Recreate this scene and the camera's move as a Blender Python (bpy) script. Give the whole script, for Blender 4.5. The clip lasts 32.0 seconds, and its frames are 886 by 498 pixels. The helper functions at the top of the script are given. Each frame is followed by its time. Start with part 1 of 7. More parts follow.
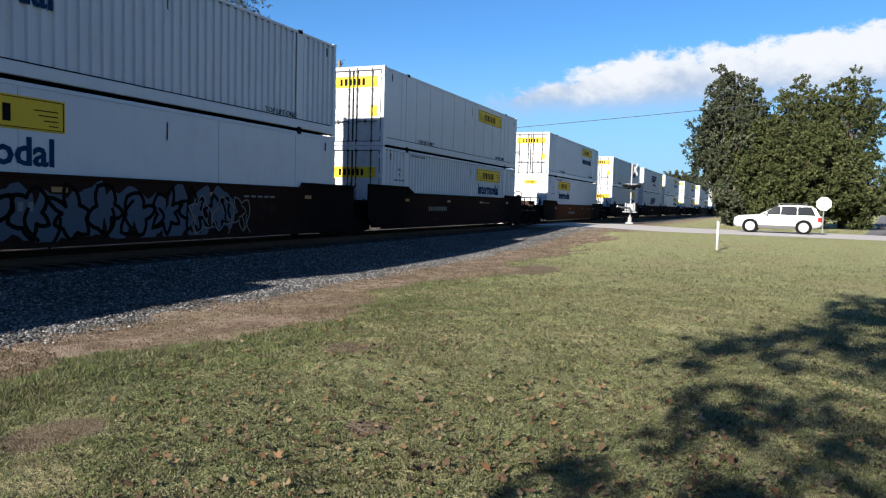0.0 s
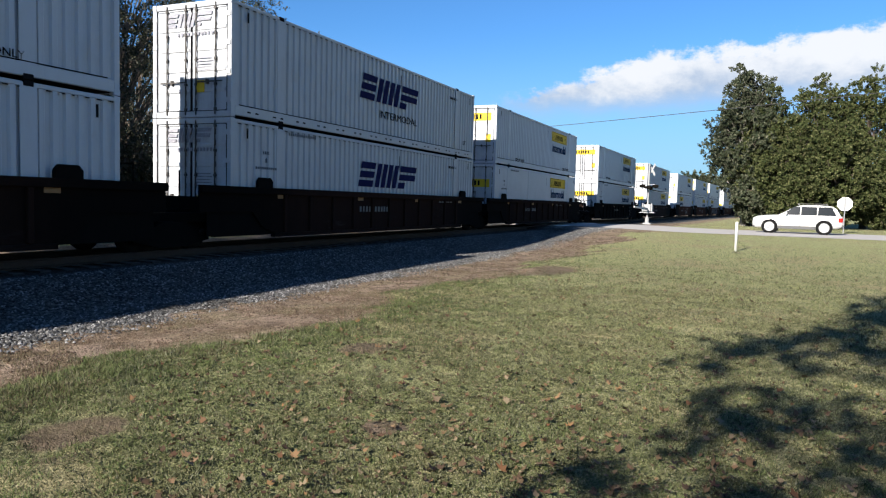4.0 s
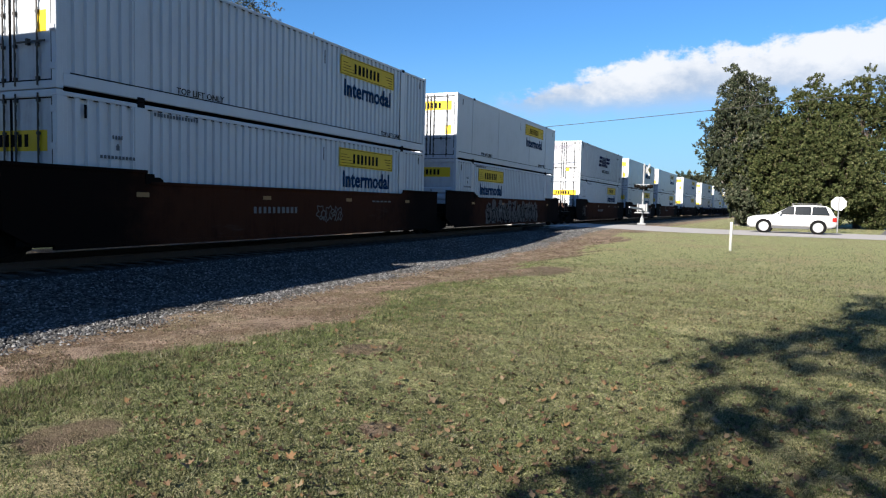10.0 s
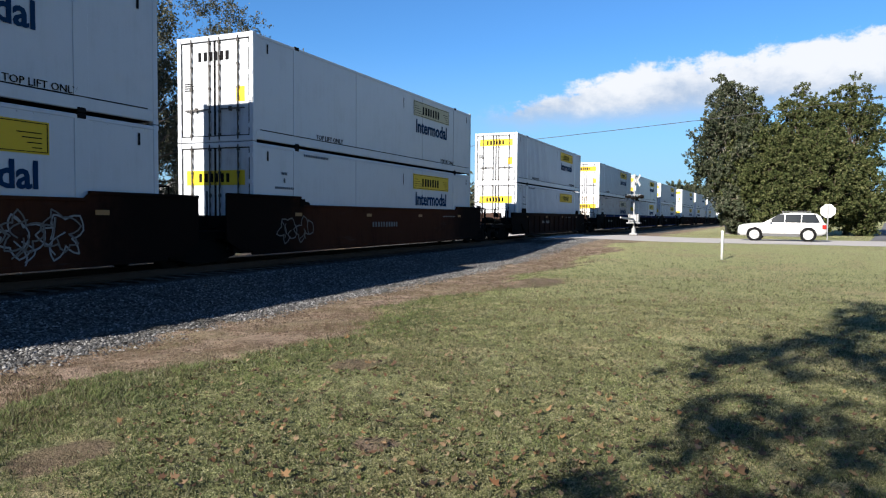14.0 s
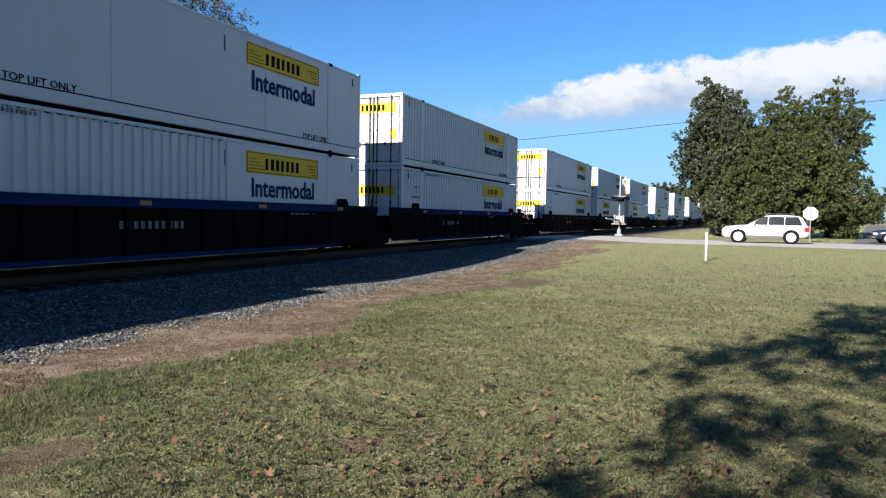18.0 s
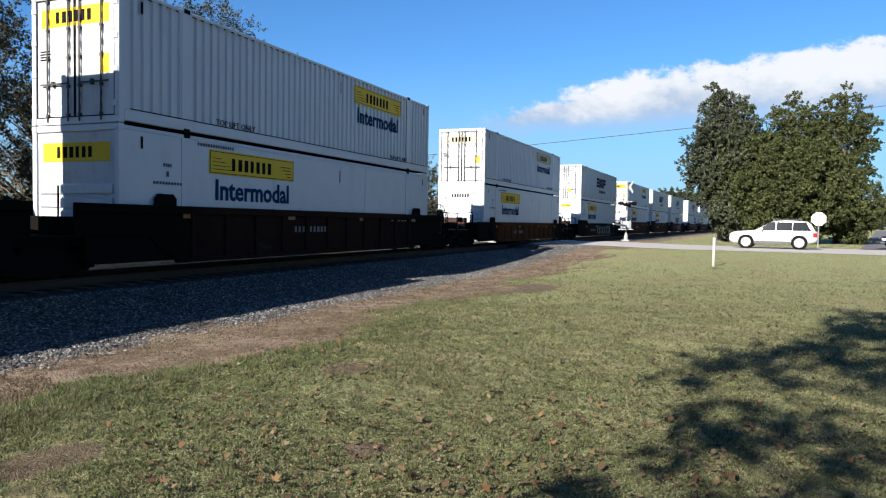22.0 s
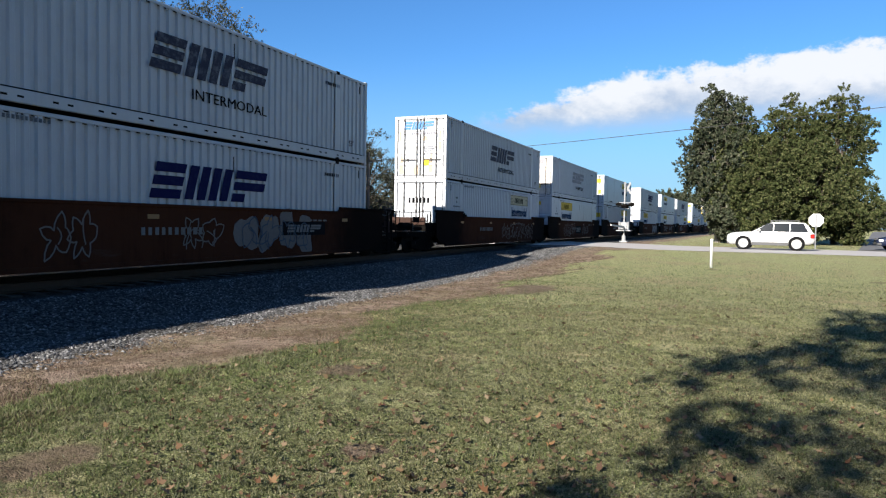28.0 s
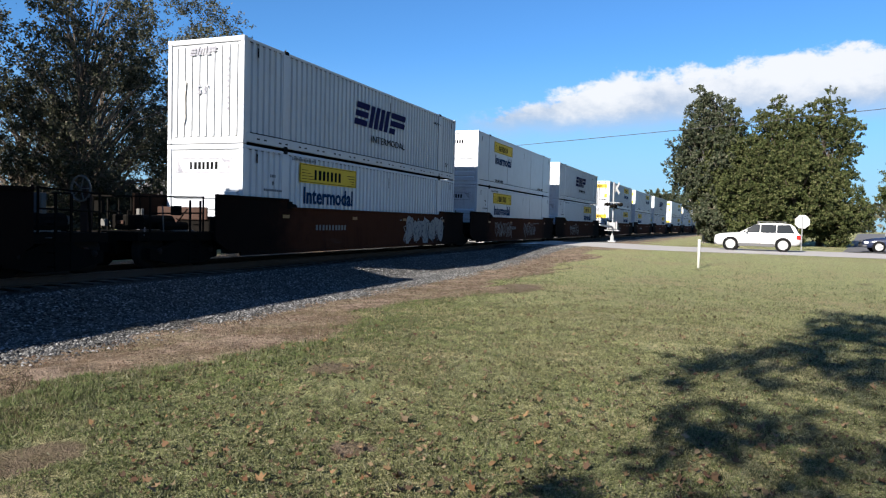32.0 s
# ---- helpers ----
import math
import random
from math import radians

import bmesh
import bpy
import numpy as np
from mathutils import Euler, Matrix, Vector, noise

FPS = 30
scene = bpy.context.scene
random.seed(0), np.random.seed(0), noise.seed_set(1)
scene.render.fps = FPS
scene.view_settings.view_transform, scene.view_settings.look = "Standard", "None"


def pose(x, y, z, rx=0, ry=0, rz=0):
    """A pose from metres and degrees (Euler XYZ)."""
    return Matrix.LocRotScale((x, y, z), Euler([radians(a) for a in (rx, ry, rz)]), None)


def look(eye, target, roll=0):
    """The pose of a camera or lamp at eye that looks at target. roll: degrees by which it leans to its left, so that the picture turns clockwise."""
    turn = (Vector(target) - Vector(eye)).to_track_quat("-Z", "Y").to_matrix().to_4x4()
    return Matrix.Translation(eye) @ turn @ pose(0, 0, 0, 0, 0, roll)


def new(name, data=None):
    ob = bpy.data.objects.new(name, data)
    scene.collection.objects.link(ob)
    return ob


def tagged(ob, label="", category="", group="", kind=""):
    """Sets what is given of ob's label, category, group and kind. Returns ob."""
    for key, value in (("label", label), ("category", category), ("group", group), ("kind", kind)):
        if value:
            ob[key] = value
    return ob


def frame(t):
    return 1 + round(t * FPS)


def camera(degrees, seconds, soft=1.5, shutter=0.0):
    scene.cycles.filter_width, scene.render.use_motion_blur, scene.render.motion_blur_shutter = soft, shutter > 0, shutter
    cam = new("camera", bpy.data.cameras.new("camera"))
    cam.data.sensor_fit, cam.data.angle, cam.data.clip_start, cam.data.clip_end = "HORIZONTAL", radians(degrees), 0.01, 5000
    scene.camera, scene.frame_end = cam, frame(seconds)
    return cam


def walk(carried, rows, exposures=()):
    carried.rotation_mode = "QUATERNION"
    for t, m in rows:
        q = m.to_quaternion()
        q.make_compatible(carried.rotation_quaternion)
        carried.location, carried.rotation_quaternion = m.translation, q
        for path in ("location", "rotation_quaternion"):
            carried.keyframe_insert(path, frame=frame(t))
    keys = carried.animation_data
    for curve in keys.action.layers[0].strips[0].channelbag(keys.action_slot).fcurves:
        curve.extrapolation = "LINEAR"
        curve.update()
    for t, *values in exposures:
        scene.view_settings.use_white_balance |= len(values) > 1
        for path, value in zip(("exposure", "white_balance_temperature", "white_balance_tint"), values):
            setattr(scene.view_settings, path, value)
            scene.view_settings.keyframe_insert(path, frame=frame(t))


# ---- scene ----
EYE = 1.65
cam = camera(64.5, 32.0, soft=1.2)
PATH = [
    (0.0, pose(0, 0, EYE, 86.14, -1.63, 22.81)),
    (0.5, pose(0, 0, EYE, 86.19, -1.49, 22.34)),
    (1.0, pose(0, 0, EYE, 85.88, -0.97, 22.47)),
    (1.5, pose(0, 0, EYE, 85.94, -0.83, 22.17)),
    (2.0, pose(0, 0, EYE, 86.13, -1.01, 22.45)),
    (2.5, pose(0, 0, EYE, 85.83, -1.90, 23.13)),
    (3.0, pose(0, 0, EYE, 86.05, -1.91, 23.61)),
    (3.5, pose(0, 0, EYE, 86.09, -1.75, 24.07)),
    (5.5, pose(0, 0, EYE, 86.40, -1.04, 23.78)),
    (6.0, pose(0, 0, EYE, 86.34, -1.13, 24.04)),
    (6.5, pose(0, 0, EYE, 86.61, -1.34, 24.12)),
    (7.0, pose(0, 0, EYE, 86.67, -1.48, 24.10)),
    (7.5, pose(0, 0, EYE, 86.37, -1.54, 23.69)),
    (8.0, pose(0, 0, EYE, 86.20, -1.49, 23.78)),
    (8.5, pose(0, 0, EYE, 86.44, -1.65, 23.83)),
    (9.0, pose(0, 0, EYE, 86.34, -1.42, 24.21)),
    (9.5, pose(0, 0, EYE, 86.45, -1.46, 23.85)),
    (10.0, pose(0, 0, EYE, 86.24, -1.38, 23.73)),
    (10.5, pose(0, 0, EYE, 86.20, -1.23, 23.31)),
    (11.0, pose(0, 0, EYE, 86.35, -1.19, 23.16)),
    (11.5, pose(0, 0, EYE, 86.56, -1.32, 22.97)),
    (12.0, pose(0, 0, EYE, 86.86, -1.23, 22.93)),
    (12.5, pose(0, 0, EYE, 86.98, -0.72, 22.87)),
    (13.0, pose(0, 0, EYE, 87.20, -0.52, 23.09)),
    (13.5, pose(0, 0, EYE, 87.30, -0.44, 23.07)),
    (15.5, pose(0, 0, EYE, 87.32, -0.95, 22.82)),
    (16.0, pose(0, 0, EYE, 87.11, -1.05, 22.30)),
    (16.5, pose(0, 0, EYE, 87.16, -1.07, 22.28)),
    (17.0, pose(0, 0, EYE, 87.00, -0.98, 22.24)),
    (17.5, pose(0, 0, EYE, 87.15, -1.15, 21.90)),
    (18.0, pose(0, 0, EYE, 87.31, -0.96, 21.98)),
    (18.5, pose(0, 0, EYE, 87.32, -0.96, 22.11)),
    (19.0, pose(0, 0, EYE, 87.33, -0.98, 22.32)),
    (19.5, pose(0, 0, EYE, 87.31, -1.05, 22.39)),
    (20.0, pose(0, 0, EYE, 87.37, -1.03, 22.45)),
    (20.5, pose(0, 0, EYE, 87.49, -0.92, 22.61)),
    (21.0, pose(0, 0, EYE, 87.66, -1.02, 22.49)),
    (21.5, pose(0, 0, EYE, 87.61, -0.97, 22.42)),
    (22.0, pose(0, 0, EYE, 87.74, -0.96, 22.51)),
    (22.5, pose(0, 0, EYE, 87.63, -0.94, 22.40)),
    (23.0, pose(0, 0, EYE, 87.40, -0.71, 22.49)),
    (23.5, pose(0, 0, EYE, 86.21, -1.46, 22.47)),
    (24.0, pose(0, 0, EYE, 85.63, -1.58, 22.48)),
    (24.5, pose(0, 0, EYE, 86.51, -0.59, 22.59)),
    (25.0, pose(0, 0, EYE, 86.78, -0.29, 22.41)),
    (25.5, pose(0, 0, EYE, 86.96, -0.46, 22.34)),
    (27.5, pose(0, 0, EYE, 87.86, -0.61, 22.59)),
    (28.0, pose(0, 0, EYE, 87.83, -0.99, 22.34)),
    (28.5, pose(0, 0, EYE, 87.89, -0.97, 22.48)),
    (29.0, pose(0, 0, EYE, 88.25, -1.37, 22.24)),
    (29.5, pose(0, 0, EYE, 88.25, -1.51, 22.36)),
    (30.0, pose(0, 0, EYE, 88.13, -1.45, 22.90)),
    (30.5, pose(0, 0, EYE, 87.89, -1.42, 22.68)),
    (31.0, pose(0, 0, EYE, 87.65, -1.54, 22.39)),
    (31.5, pose(0, 0, EYE, 87.88, -1.55, 21.91)),
    (32.0, pose(0, 0, EYE, 87.73, -1.45, 21.46)),
]
walk(cam, PATH)

# ---------------------------------------------------------------- world and light
SUN = Vector((0.26, 1.0, -0.545)).normalized()      # the way the sunlight travels
sun_data = bpy.data.lights.new("sun", "SUN")
sun_data.energy, sun_data.angle, sun_data.color = 5.0, radians(0.55), (1.0, 0.93, 0.83)
sun = new("sun", sun_data)
sun.matrix_world = look((0, 0, 60), Vector((0, 0, 60)) + SUN)
scene.view_settings.exposure = 1.62


def build_world():
    w = bpy.data.worlds.new("sky")
    scene.world = w
    w.use_nodes = True
    nt = w.node_tree
    nt.nodes.clear()
    N, L = nt.nodes.new, nt.links.new

    def math_(op, a, b=None, c=None):
        n = N("ShaderNodeMath")
        n.operation = op
        for i, v in enumerate((a, b, c)):
            if v is None:
                continue
            if isinstance(v, (int, float)):
                n.inputs[i].default_value = v
            else:
                L(v, n.inputs[i])
        return n.outputs[0]

    sky = N("ShaderNodeTexSky")
    sky.sky_type, sky.sun_disc = "NISHITA", False
    sky.sun_elevation, sky.sun_rotation = radians(27.8), radians(194.6)
    sky.air_density, sky.dust_density, sky.ozone_density = 1.0, 0.3, 2.2
    tc = N("ShaderNodeTexCoord")
    sep = N("ShaderNodeSeparateXYZ")
    L(tc.outputs["Generated"], sep.inputs[0])
    x, y, z = sep.outputs
    az = math_("MULTIPLY", math_("ARCTAN2", x, y), 57.2958)
    el = math_("MULTIPLY", math_("ARCSINE", z), 57.2958)
    # billows: coarse and fine noise push the cloud's outline about
    vec = N("ShaderNodeCombineXYZ")
    L(az, vec.inputs[0]), L(math_("MULTIPLY", el, 1.5), vec.inputs[1])

    def cloud_noise(scale, detail, dz):
        m = N("ShaderNodeMapping")
        m.inputs["Location"].default_value = (dz, dz * 0.7, dz)
        L(vec.outputs[0], m.inputs[0])
        n = N("ShaderNodeTexNoise")
        n.inputs["Scale"].default_value, n.inputs["Detail"].default_value = scale, detail
        n.inputs["Roughness"].default_value = 0.62
        L(m.outputs[0], n.inputs["Vector"])
        return n.outputs[0]
    n1, n2 = cloud_noise(0.16, 6, 3.1), cloud_noise(0.55, 5, 9.3)
    puff = math_("ADD", math_("MULTIPLY", math_("SUBTRACT", n1, 0.5), 4.2), math_("MULTIPLY", math_("SUBTRACT", n2, 0.5), 3.0))
    # the bank of cloud rises from left to right: upper and lower outline by azimuth
    top = math_("MINIMUM", math_("ADD", 11.8, math_("MULTIPLY", math_("ADD", az, 6.0), 0.25)), math_("ADD", 12.3, math_("MULTIPLY", az, 0.05)))
    low = math_("MINIMUM", math_("ADD", 7.4, math_("MULTIPLY", math_("ADD", az, 17.0), 0.03)), 9.2)
    up = math_("SUBTRACT", math_("ADD", top, puff), el)
    dn = math_("SUBTRACT", math_("ADD", el, math_("MULTIPLY", puff, 0.35)), low)
    def ramp(v, a, b):
        m = N("ShaderNodeMapRange")
        m.interpolation_type = "SMOOTHSTEP"
        m.inputs["From Min"].default_value, m.inputs["From Max"].default_value = a, b
        L(v, m.inputs["Value"])
        return m.outputs[0]
    mask = math_("MULTIPLY", ramp(up, -0.25, 0.7), ramp(dn, -1.2, 1.6))
    mask = math_("MULTIPLY", mask, ramp(az, -21.5, -16.5))
    mask = math_("MULTIPLY", mask, ramp(math_("MULTIPLY", az, -1.0), -75.0, -40.0))
    # shaded belly, bright crown
    lit = ramp(math_("ADD", dn, math_("MULTIPLY", puff, 0.8)), 0.2, 3.4)
    white = N("ShaderNodeMix")
    white.data_type = "RGBA"
    L(lit, white.inputs["Factor"])
    white.inputs[6].default_value, white.inputs[7].default_value = (0.155, 0.190, 0.245, 1), (0.312, 0.316, 0.325, 1)
    bright = N("ShaderNodeMix")
    bright.data_type, bright.blend_type = "RGBA", "MIX"
    L(math_("MULTIPLY", mask, 0.94), bright.inputs["Factor"])
    tint = N("ShaderNodeMix")
    tint.data_type, tint.blend_type = "RGBA", "MULTIPLY"
    tint.inputs["Factor"].default_value = 1.0
    L(sky.outputs[0], tint.inputs[6])
    tint.inputs[7].default_value = (SKY_GAIN * 0.50, SKY_GAIN * 0.95, SKY_GAIN * 1.42, 1)
    haze = N("ShaderNodeMix")                          # pale haze low round the horizon
    haze.data_type = "RGBA"
    L(math_("MULTIPLY", ramp(math_("MULTIPLY", el, -1.0), -14.0, 0.0), 0.75), haze.inputs["Factor"])
    L(tint.outputs[2], haze.inputs[6])
    haze.inputs[7].default_value = (0.118, 0.190, 0.262, 1)
    L(haze.outputs[2], bright.inputs[6])
    L(white.outputs[2], bright.inputs[7])
    bg = N("ShaderNodeBackground")
    bg.inputs["Strength"].default_value = 1.0
    L(bright.outputs[2], bg.inputs["Color"])
    out = N("ShaderNodeOutputWorld")
    L(bg.outputs[0], out.inputs["Surface"])


SKY_GAIN = 0.0382
build_world()

# ---------------------------------------------------------------- materials
BARE = ((-4.38, 3.45, 0.34, 0.40), (-4.02, 6.9, 0.30, 0.38), (-5.0, 17.5, 0.9, 1.6), (-2.46, 4.55, 0.20, 0.16))   # worn spots in the lawn: x, y and radii
CURVE_S, CURVE_C = -0.01135, 0.000251               # the track bends gently to the right
TRACK_X = -13.155                                   # its middle, abreast of the camera


def bend(y):
    if y > 900:
        return CURVE_S * 900 + CURVE_C * 810000 + (y - 900) * (CURVE_S + 1800 * CURVE_C)
    if y < -900:
        return -CURVE_S * 900 + CURVE_C * 810000 + (y + 900) * (CURVE_S - 1800 * CURVE_C)
    return CURVE_S * y + CURVE_C * y * y


class Nodes:
    """Shorthand for building one material."""

    def __init__(self, name):
        self.m = bpy.data.materials.new(name)
        self.m.use_nodes = True
        self.t = self.m.node_tree
        self.bsdf = self.t.nodes["Principled BSDF"]
        self.tc = self.t.nodes.new("ShaderNodeTexCoord")

    def n(self, kind, **inputs):
        node = self.t.nodes.new(kind)
        for k, v in inputs.items():
            self.put(node.inputs[k.replace("_", " ")], v)
        return node

    def put(self, socket, v):
        if isinstance(v, bpy.types.NodeSocket):
            self.t.links.new(v, socket)
        else:
            socket.default_value = v

    def math(self, op, *vals):
        node = self.t.nodes.new("ShaderNodeMath")
        node.operation = op
        for i, v in enumerate(vals):
            self.put(node.inputs[i], v)
        return node.outputs[0]

    def noise(self, scale, detail=4, rough=0.6, stretch=None, coord="Object"):
        src = self.tc.outputs[coord]
        if stretch:
            mp = self.n("ShaderNodeMapping", Vector=src)
            mp.inputs["Scale"].default_value = stretch
            src = mp.outputs[0]
        return self.n("ShaderNodeTexNoise", Vector=src, Scale=scale, Detail=detail, Roughness=rough).outputs[0]

    def ramp(self, v, a, b):
        node = self.n("ShaderNodeMapRange", Value=v)
        node.interpolation_type = "SMOOTHSTEP"
        node.inputs["From Min"].default_value, node.inputs["From Max"].default_value = a, b
        return node.outputs[0]

    def mix(self, f, a, b, kind="MIX"):
        node = self.t.nodes.new("ShaderNodeMix")
        node.data_type, node.blend_type = "RGBA", kind
        self.put(node.inputs[0], f), self.put(node.inputs[6], a), self.put(node.inputs[7], b)
        return node.outputs[2]

    def done(self, colour, rough=0.6, metal=0.0, bump=None, strength=0.3, dist=0.01):
        self.put(self.bsdf.inputs["Base Color"], colour)
        self.put(self.bsdf.inputs["Roughness"], rough)
        self.put(self.bsdf.inputs["Metallic"], metal)
        if bump is not None:
            b = self.n("ShaderNodeBump", Height=bump, Strength=strength, Distance=dist)
            self.t.links.new(b.outputs[0], self.bsdf.inputs["Normal"])
        return self.m


def c4(c):
    return (*c, 1.0)


def worn(name, colour, stain, amount=0.35, rough=0.5, metal=0.0, scale=1.4, bump=0.15, spec=0.5, per_object=0.0, grime=False):
    """Painted or bare surface with blotches, vertical streaks and fine grain."""
    k = Nodes(name)
    big = k.noise(scale, 5, 0.65)
    streak = k.noise(2.2, 5, 0.7, (3.0, 3.0, 0.25))
    fine = k.noise(45, 3, 0.6)
    f = k.math("MULTIPLY", k.ramp(k.math("ADD", k.math("MULTIPLY", big, 0.55), k.math("MULTIPLY", streak, 0.5)), 0.47, 0.80), amount)
    col = k.mix(f, c4(colour), c4(stain))
    col = k.mix(k.math("MULTIPLY", fine, 0.16), col, c4([v * 0.6 for v in colour]))
    if per_object:
        info = k.t.nodes.new("ShaderNodeObjectInfo")
        col = k.mix(k.math("MULTIPLY", info.outputs["Random"], per_object), col, c4([v * 0.45 for v in stain]))
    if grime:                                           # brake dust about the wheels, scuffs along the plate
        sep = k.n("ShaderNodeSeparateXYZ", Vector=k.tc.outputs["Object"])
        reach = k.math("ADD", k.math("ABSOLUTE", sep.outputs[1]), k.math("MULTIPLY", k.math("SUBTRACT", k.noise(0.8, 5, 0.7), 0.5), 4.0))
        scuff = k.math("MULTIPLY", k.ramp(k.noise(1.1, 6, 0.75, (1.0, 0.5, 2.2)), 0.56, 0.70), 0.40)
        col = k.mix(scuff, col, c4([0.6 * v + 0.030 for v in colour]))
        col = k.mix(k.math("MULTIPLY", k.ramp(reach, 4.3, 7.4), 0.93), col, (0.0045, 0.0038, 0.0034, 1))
    k.put(k.bsdf.inputs["Specular IOR Level"], spec)
    r = k.math("ADD", rough, k.math("MULTIPLY", big, 0.2))
    return k.done(col, r, metal, k.math("ADD", k.math("MULTIPLY", fine, 0.4), big), bump, 0.01)


def plain(name, colour, rough=0.5, metal=0.0, var=0.12, scale=9, spec=0.5):
    k = Nodes(name)
    k.put(k.bsdf.inputs["Specular IOR Level"], spec)
    n = k.noise(scale, 4, 0.6)
    return k.done(k.mix(k.math("MULTIPLY", n, var * 2), c4(colour), c4([v * 0.55 for v in colour])), rough, metal)


def ground_material():
    k = Nodes("lawn_dirt_and_gravel")
    pos = k.t.nodes.new("ShaderNodeNewGeometry").outputs["Position"]
    sep = k.n("ShaderNodeSeparateXYZ", Vector=pos)
    x, y = sep.outputs[0], sep.outputs[1]
    u = k.math("SUBTRACT", x, k.math("ADD", k.math("MULTIPLY", y, CURVE_S), k.math("MULTIPLY", k.math("MULTIPLY", y, y), CURVE_C)))

    def noise(scale, detail=5, rough=0.62):
        return k.n("ShaderNodeTexNoise", Vector=pos, Scale=scale, Detail=detail, Roughness=rough).outputs[0]
    n_big, n_mid, n_fine, n_grit = noise(0.16), noise(0.9), noise(9.0), noise(60.0, 3)
    # lawn: olive green in uneven patches, darker near the eye, paler far off
    grass = k.mix(k.ramp(n_big, 0.35, 0.68), (0.150, 0.156, 0.068, 1), (0.205, 0.192, 0.098, 1))
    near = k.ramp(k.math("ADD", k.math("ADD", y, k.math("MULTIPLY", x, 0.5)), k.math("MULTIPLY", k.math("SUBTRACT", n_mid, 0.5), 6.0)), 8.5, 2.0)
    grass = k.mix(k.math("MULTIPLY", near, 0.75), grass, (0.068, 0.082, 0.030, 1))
    grass = k.mix(k.math("MULTIPLY", k.ramp(n_mid, 0.45, 0.72), 0.45), grass, (0.24, 0.195, 0.12, 1))
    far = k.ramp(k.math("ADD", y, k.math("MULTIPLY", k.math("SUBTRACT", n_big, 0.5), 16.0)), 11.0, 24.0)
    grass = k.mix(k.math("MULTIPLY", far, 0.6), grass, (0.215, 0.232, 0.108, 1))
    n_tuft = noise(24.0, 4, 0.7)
    # small shadows between tufts, put into the colour as dark specks
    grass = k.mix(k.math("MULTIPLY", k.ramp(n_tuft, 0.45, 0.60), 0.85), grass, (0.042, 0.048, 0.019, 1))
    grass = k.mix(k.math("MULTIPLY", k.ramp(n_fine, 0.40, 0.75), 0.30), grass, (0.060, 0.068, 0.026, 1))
    grass = k.mix(k.math("MULTIPLY", k.ramp(n_grit, 0.46, 0.64), 0.62), grass, (0.31, 0.30, 0.175, 1))
    bare = k.math("MULTIPLY", k.ramp(noise(0.55, 3), 0.64, 0.72), 0.75)
    for bx, by, rx, ry in BARE:
        dx, dy = k.math("DIVIDE", k.math("SUBTRACT", x, bx), rx), k.math("DIVIDE", k.math("SUBTRACT", y, by), ry)
        d = k.math("ADD", k.math("MULTIPLY", dx, dx), k.math("MULTIPLY", dy, dy))
        bare = k.math("MAXIMUM", bare, k.math("MULTIPLY", k.ramp(k.math("ADD", d, k.math("MULTIPLY", k.math("SUBTRACT", n_fine, 0.5), 1.2)), 1.2, 0.6), 0.85))
    dirt = k.mix(k.ramp(n_fine, 0.3, 0.7), (0.088, 0.062, 0.046, 1), (0.190, 0.143, 0.108, 1))
    dirt = k.mix(k.math("MULTIPLY", k.ramp(noise(2.6, 5, 0.75), 0.48, 0.60), 0.8), dirt, (0.072, 0.046, 0.031, 1))
    dirt = k.mix(k.math("MULTIPLY", k.ramp(n_mid, 0.4, 0.7), 0.7), dirt, (0.15, 0.125, 0.078, 1))
    dirt = k.mix(k.math("MULTIPLY", k.ramp(noise(1.2, 5, 0.75), 0.50, 0.60), 0.75), dirt, (0.225, 0.165, 0.135, 1))
    dirt = k.mix(k.math("MULTIPLY", k.ramp(noise(38.0, 4, 0.75), 0.50, 0.62), 0.75), dirt, (0.045, 0.030, 0.021, 1))
    dirt = k.mix(k.math("MULTIPLY", k.ramp(noise(75.0, 3, 0.7), 0.55, 0.68), 0.6), dirt, (0.33, 0.27, 0.21, 1))
    dry = k.math("MULTIPLY", k.ramp(noise(0.30, 5, 0.7), 0.47, 0.62), 0.55)
    grass = k.mix(dry, grass, k.mix(k.ramp(n_tuft, 0.42, 0.58), (0.255, 0.205, 0.130, 1), (0.105, 0.082, 0.048, 1)))
    grass = k.mix(bare, grass, k.mix(1.0, dirt, (0.58, 0.54, 0.57, 1), "MULTIPLY"))
    # gravel: base colour darkened to hold the shade in gaps between stones
    vor = k.n("ShaderNodeTexVoronoi", Vector=pos, Scale=17.0)
    stone = k.mix(k.n("ShaderNodeSeparateColor", Color=vor.outputs["Color"]).outputs[0], (0.030, 0.029, 0.029, 1), (0.13, 0.128, 0.127, 1))
    stone = k.mix(k.ramp(vor.outputs["Distance"], 0.35, 0.75), stone, (0.022, 0.021, 0.020, 1))
    stone = k.mix(k.math("MULTIPLY", k.ramp(k.math("ABSOLUTE", k.math("SUBTRACT", u, TRACK_X)), 2.3, 1.2), 0.75), stone, (0.022, 0.018, 0.015, 1))    # oil and brake dust, plus train shade put into the colour between the rails
    wob = k.math("ADD", u, k.math("MULTIPLY", k.math("SUBTRACT", n_mid, 0.5), 1.1))
    wob = k.math("ADD", wob, k.math("MULTIPLY", k.math("SUBTRACT", n_fine, 0.5), 0.7))
    side = k.math("ABSOLUTE", k.math("SUBTRACT", wob, TRACK_X))
    edge = k.math("ADD", k.math("MULTIPLY", k.math("SINE", k.math("MULTIPLY", k.math("SUBTRACT", y, 6.9), 0.785)), 0.60), -5.68)
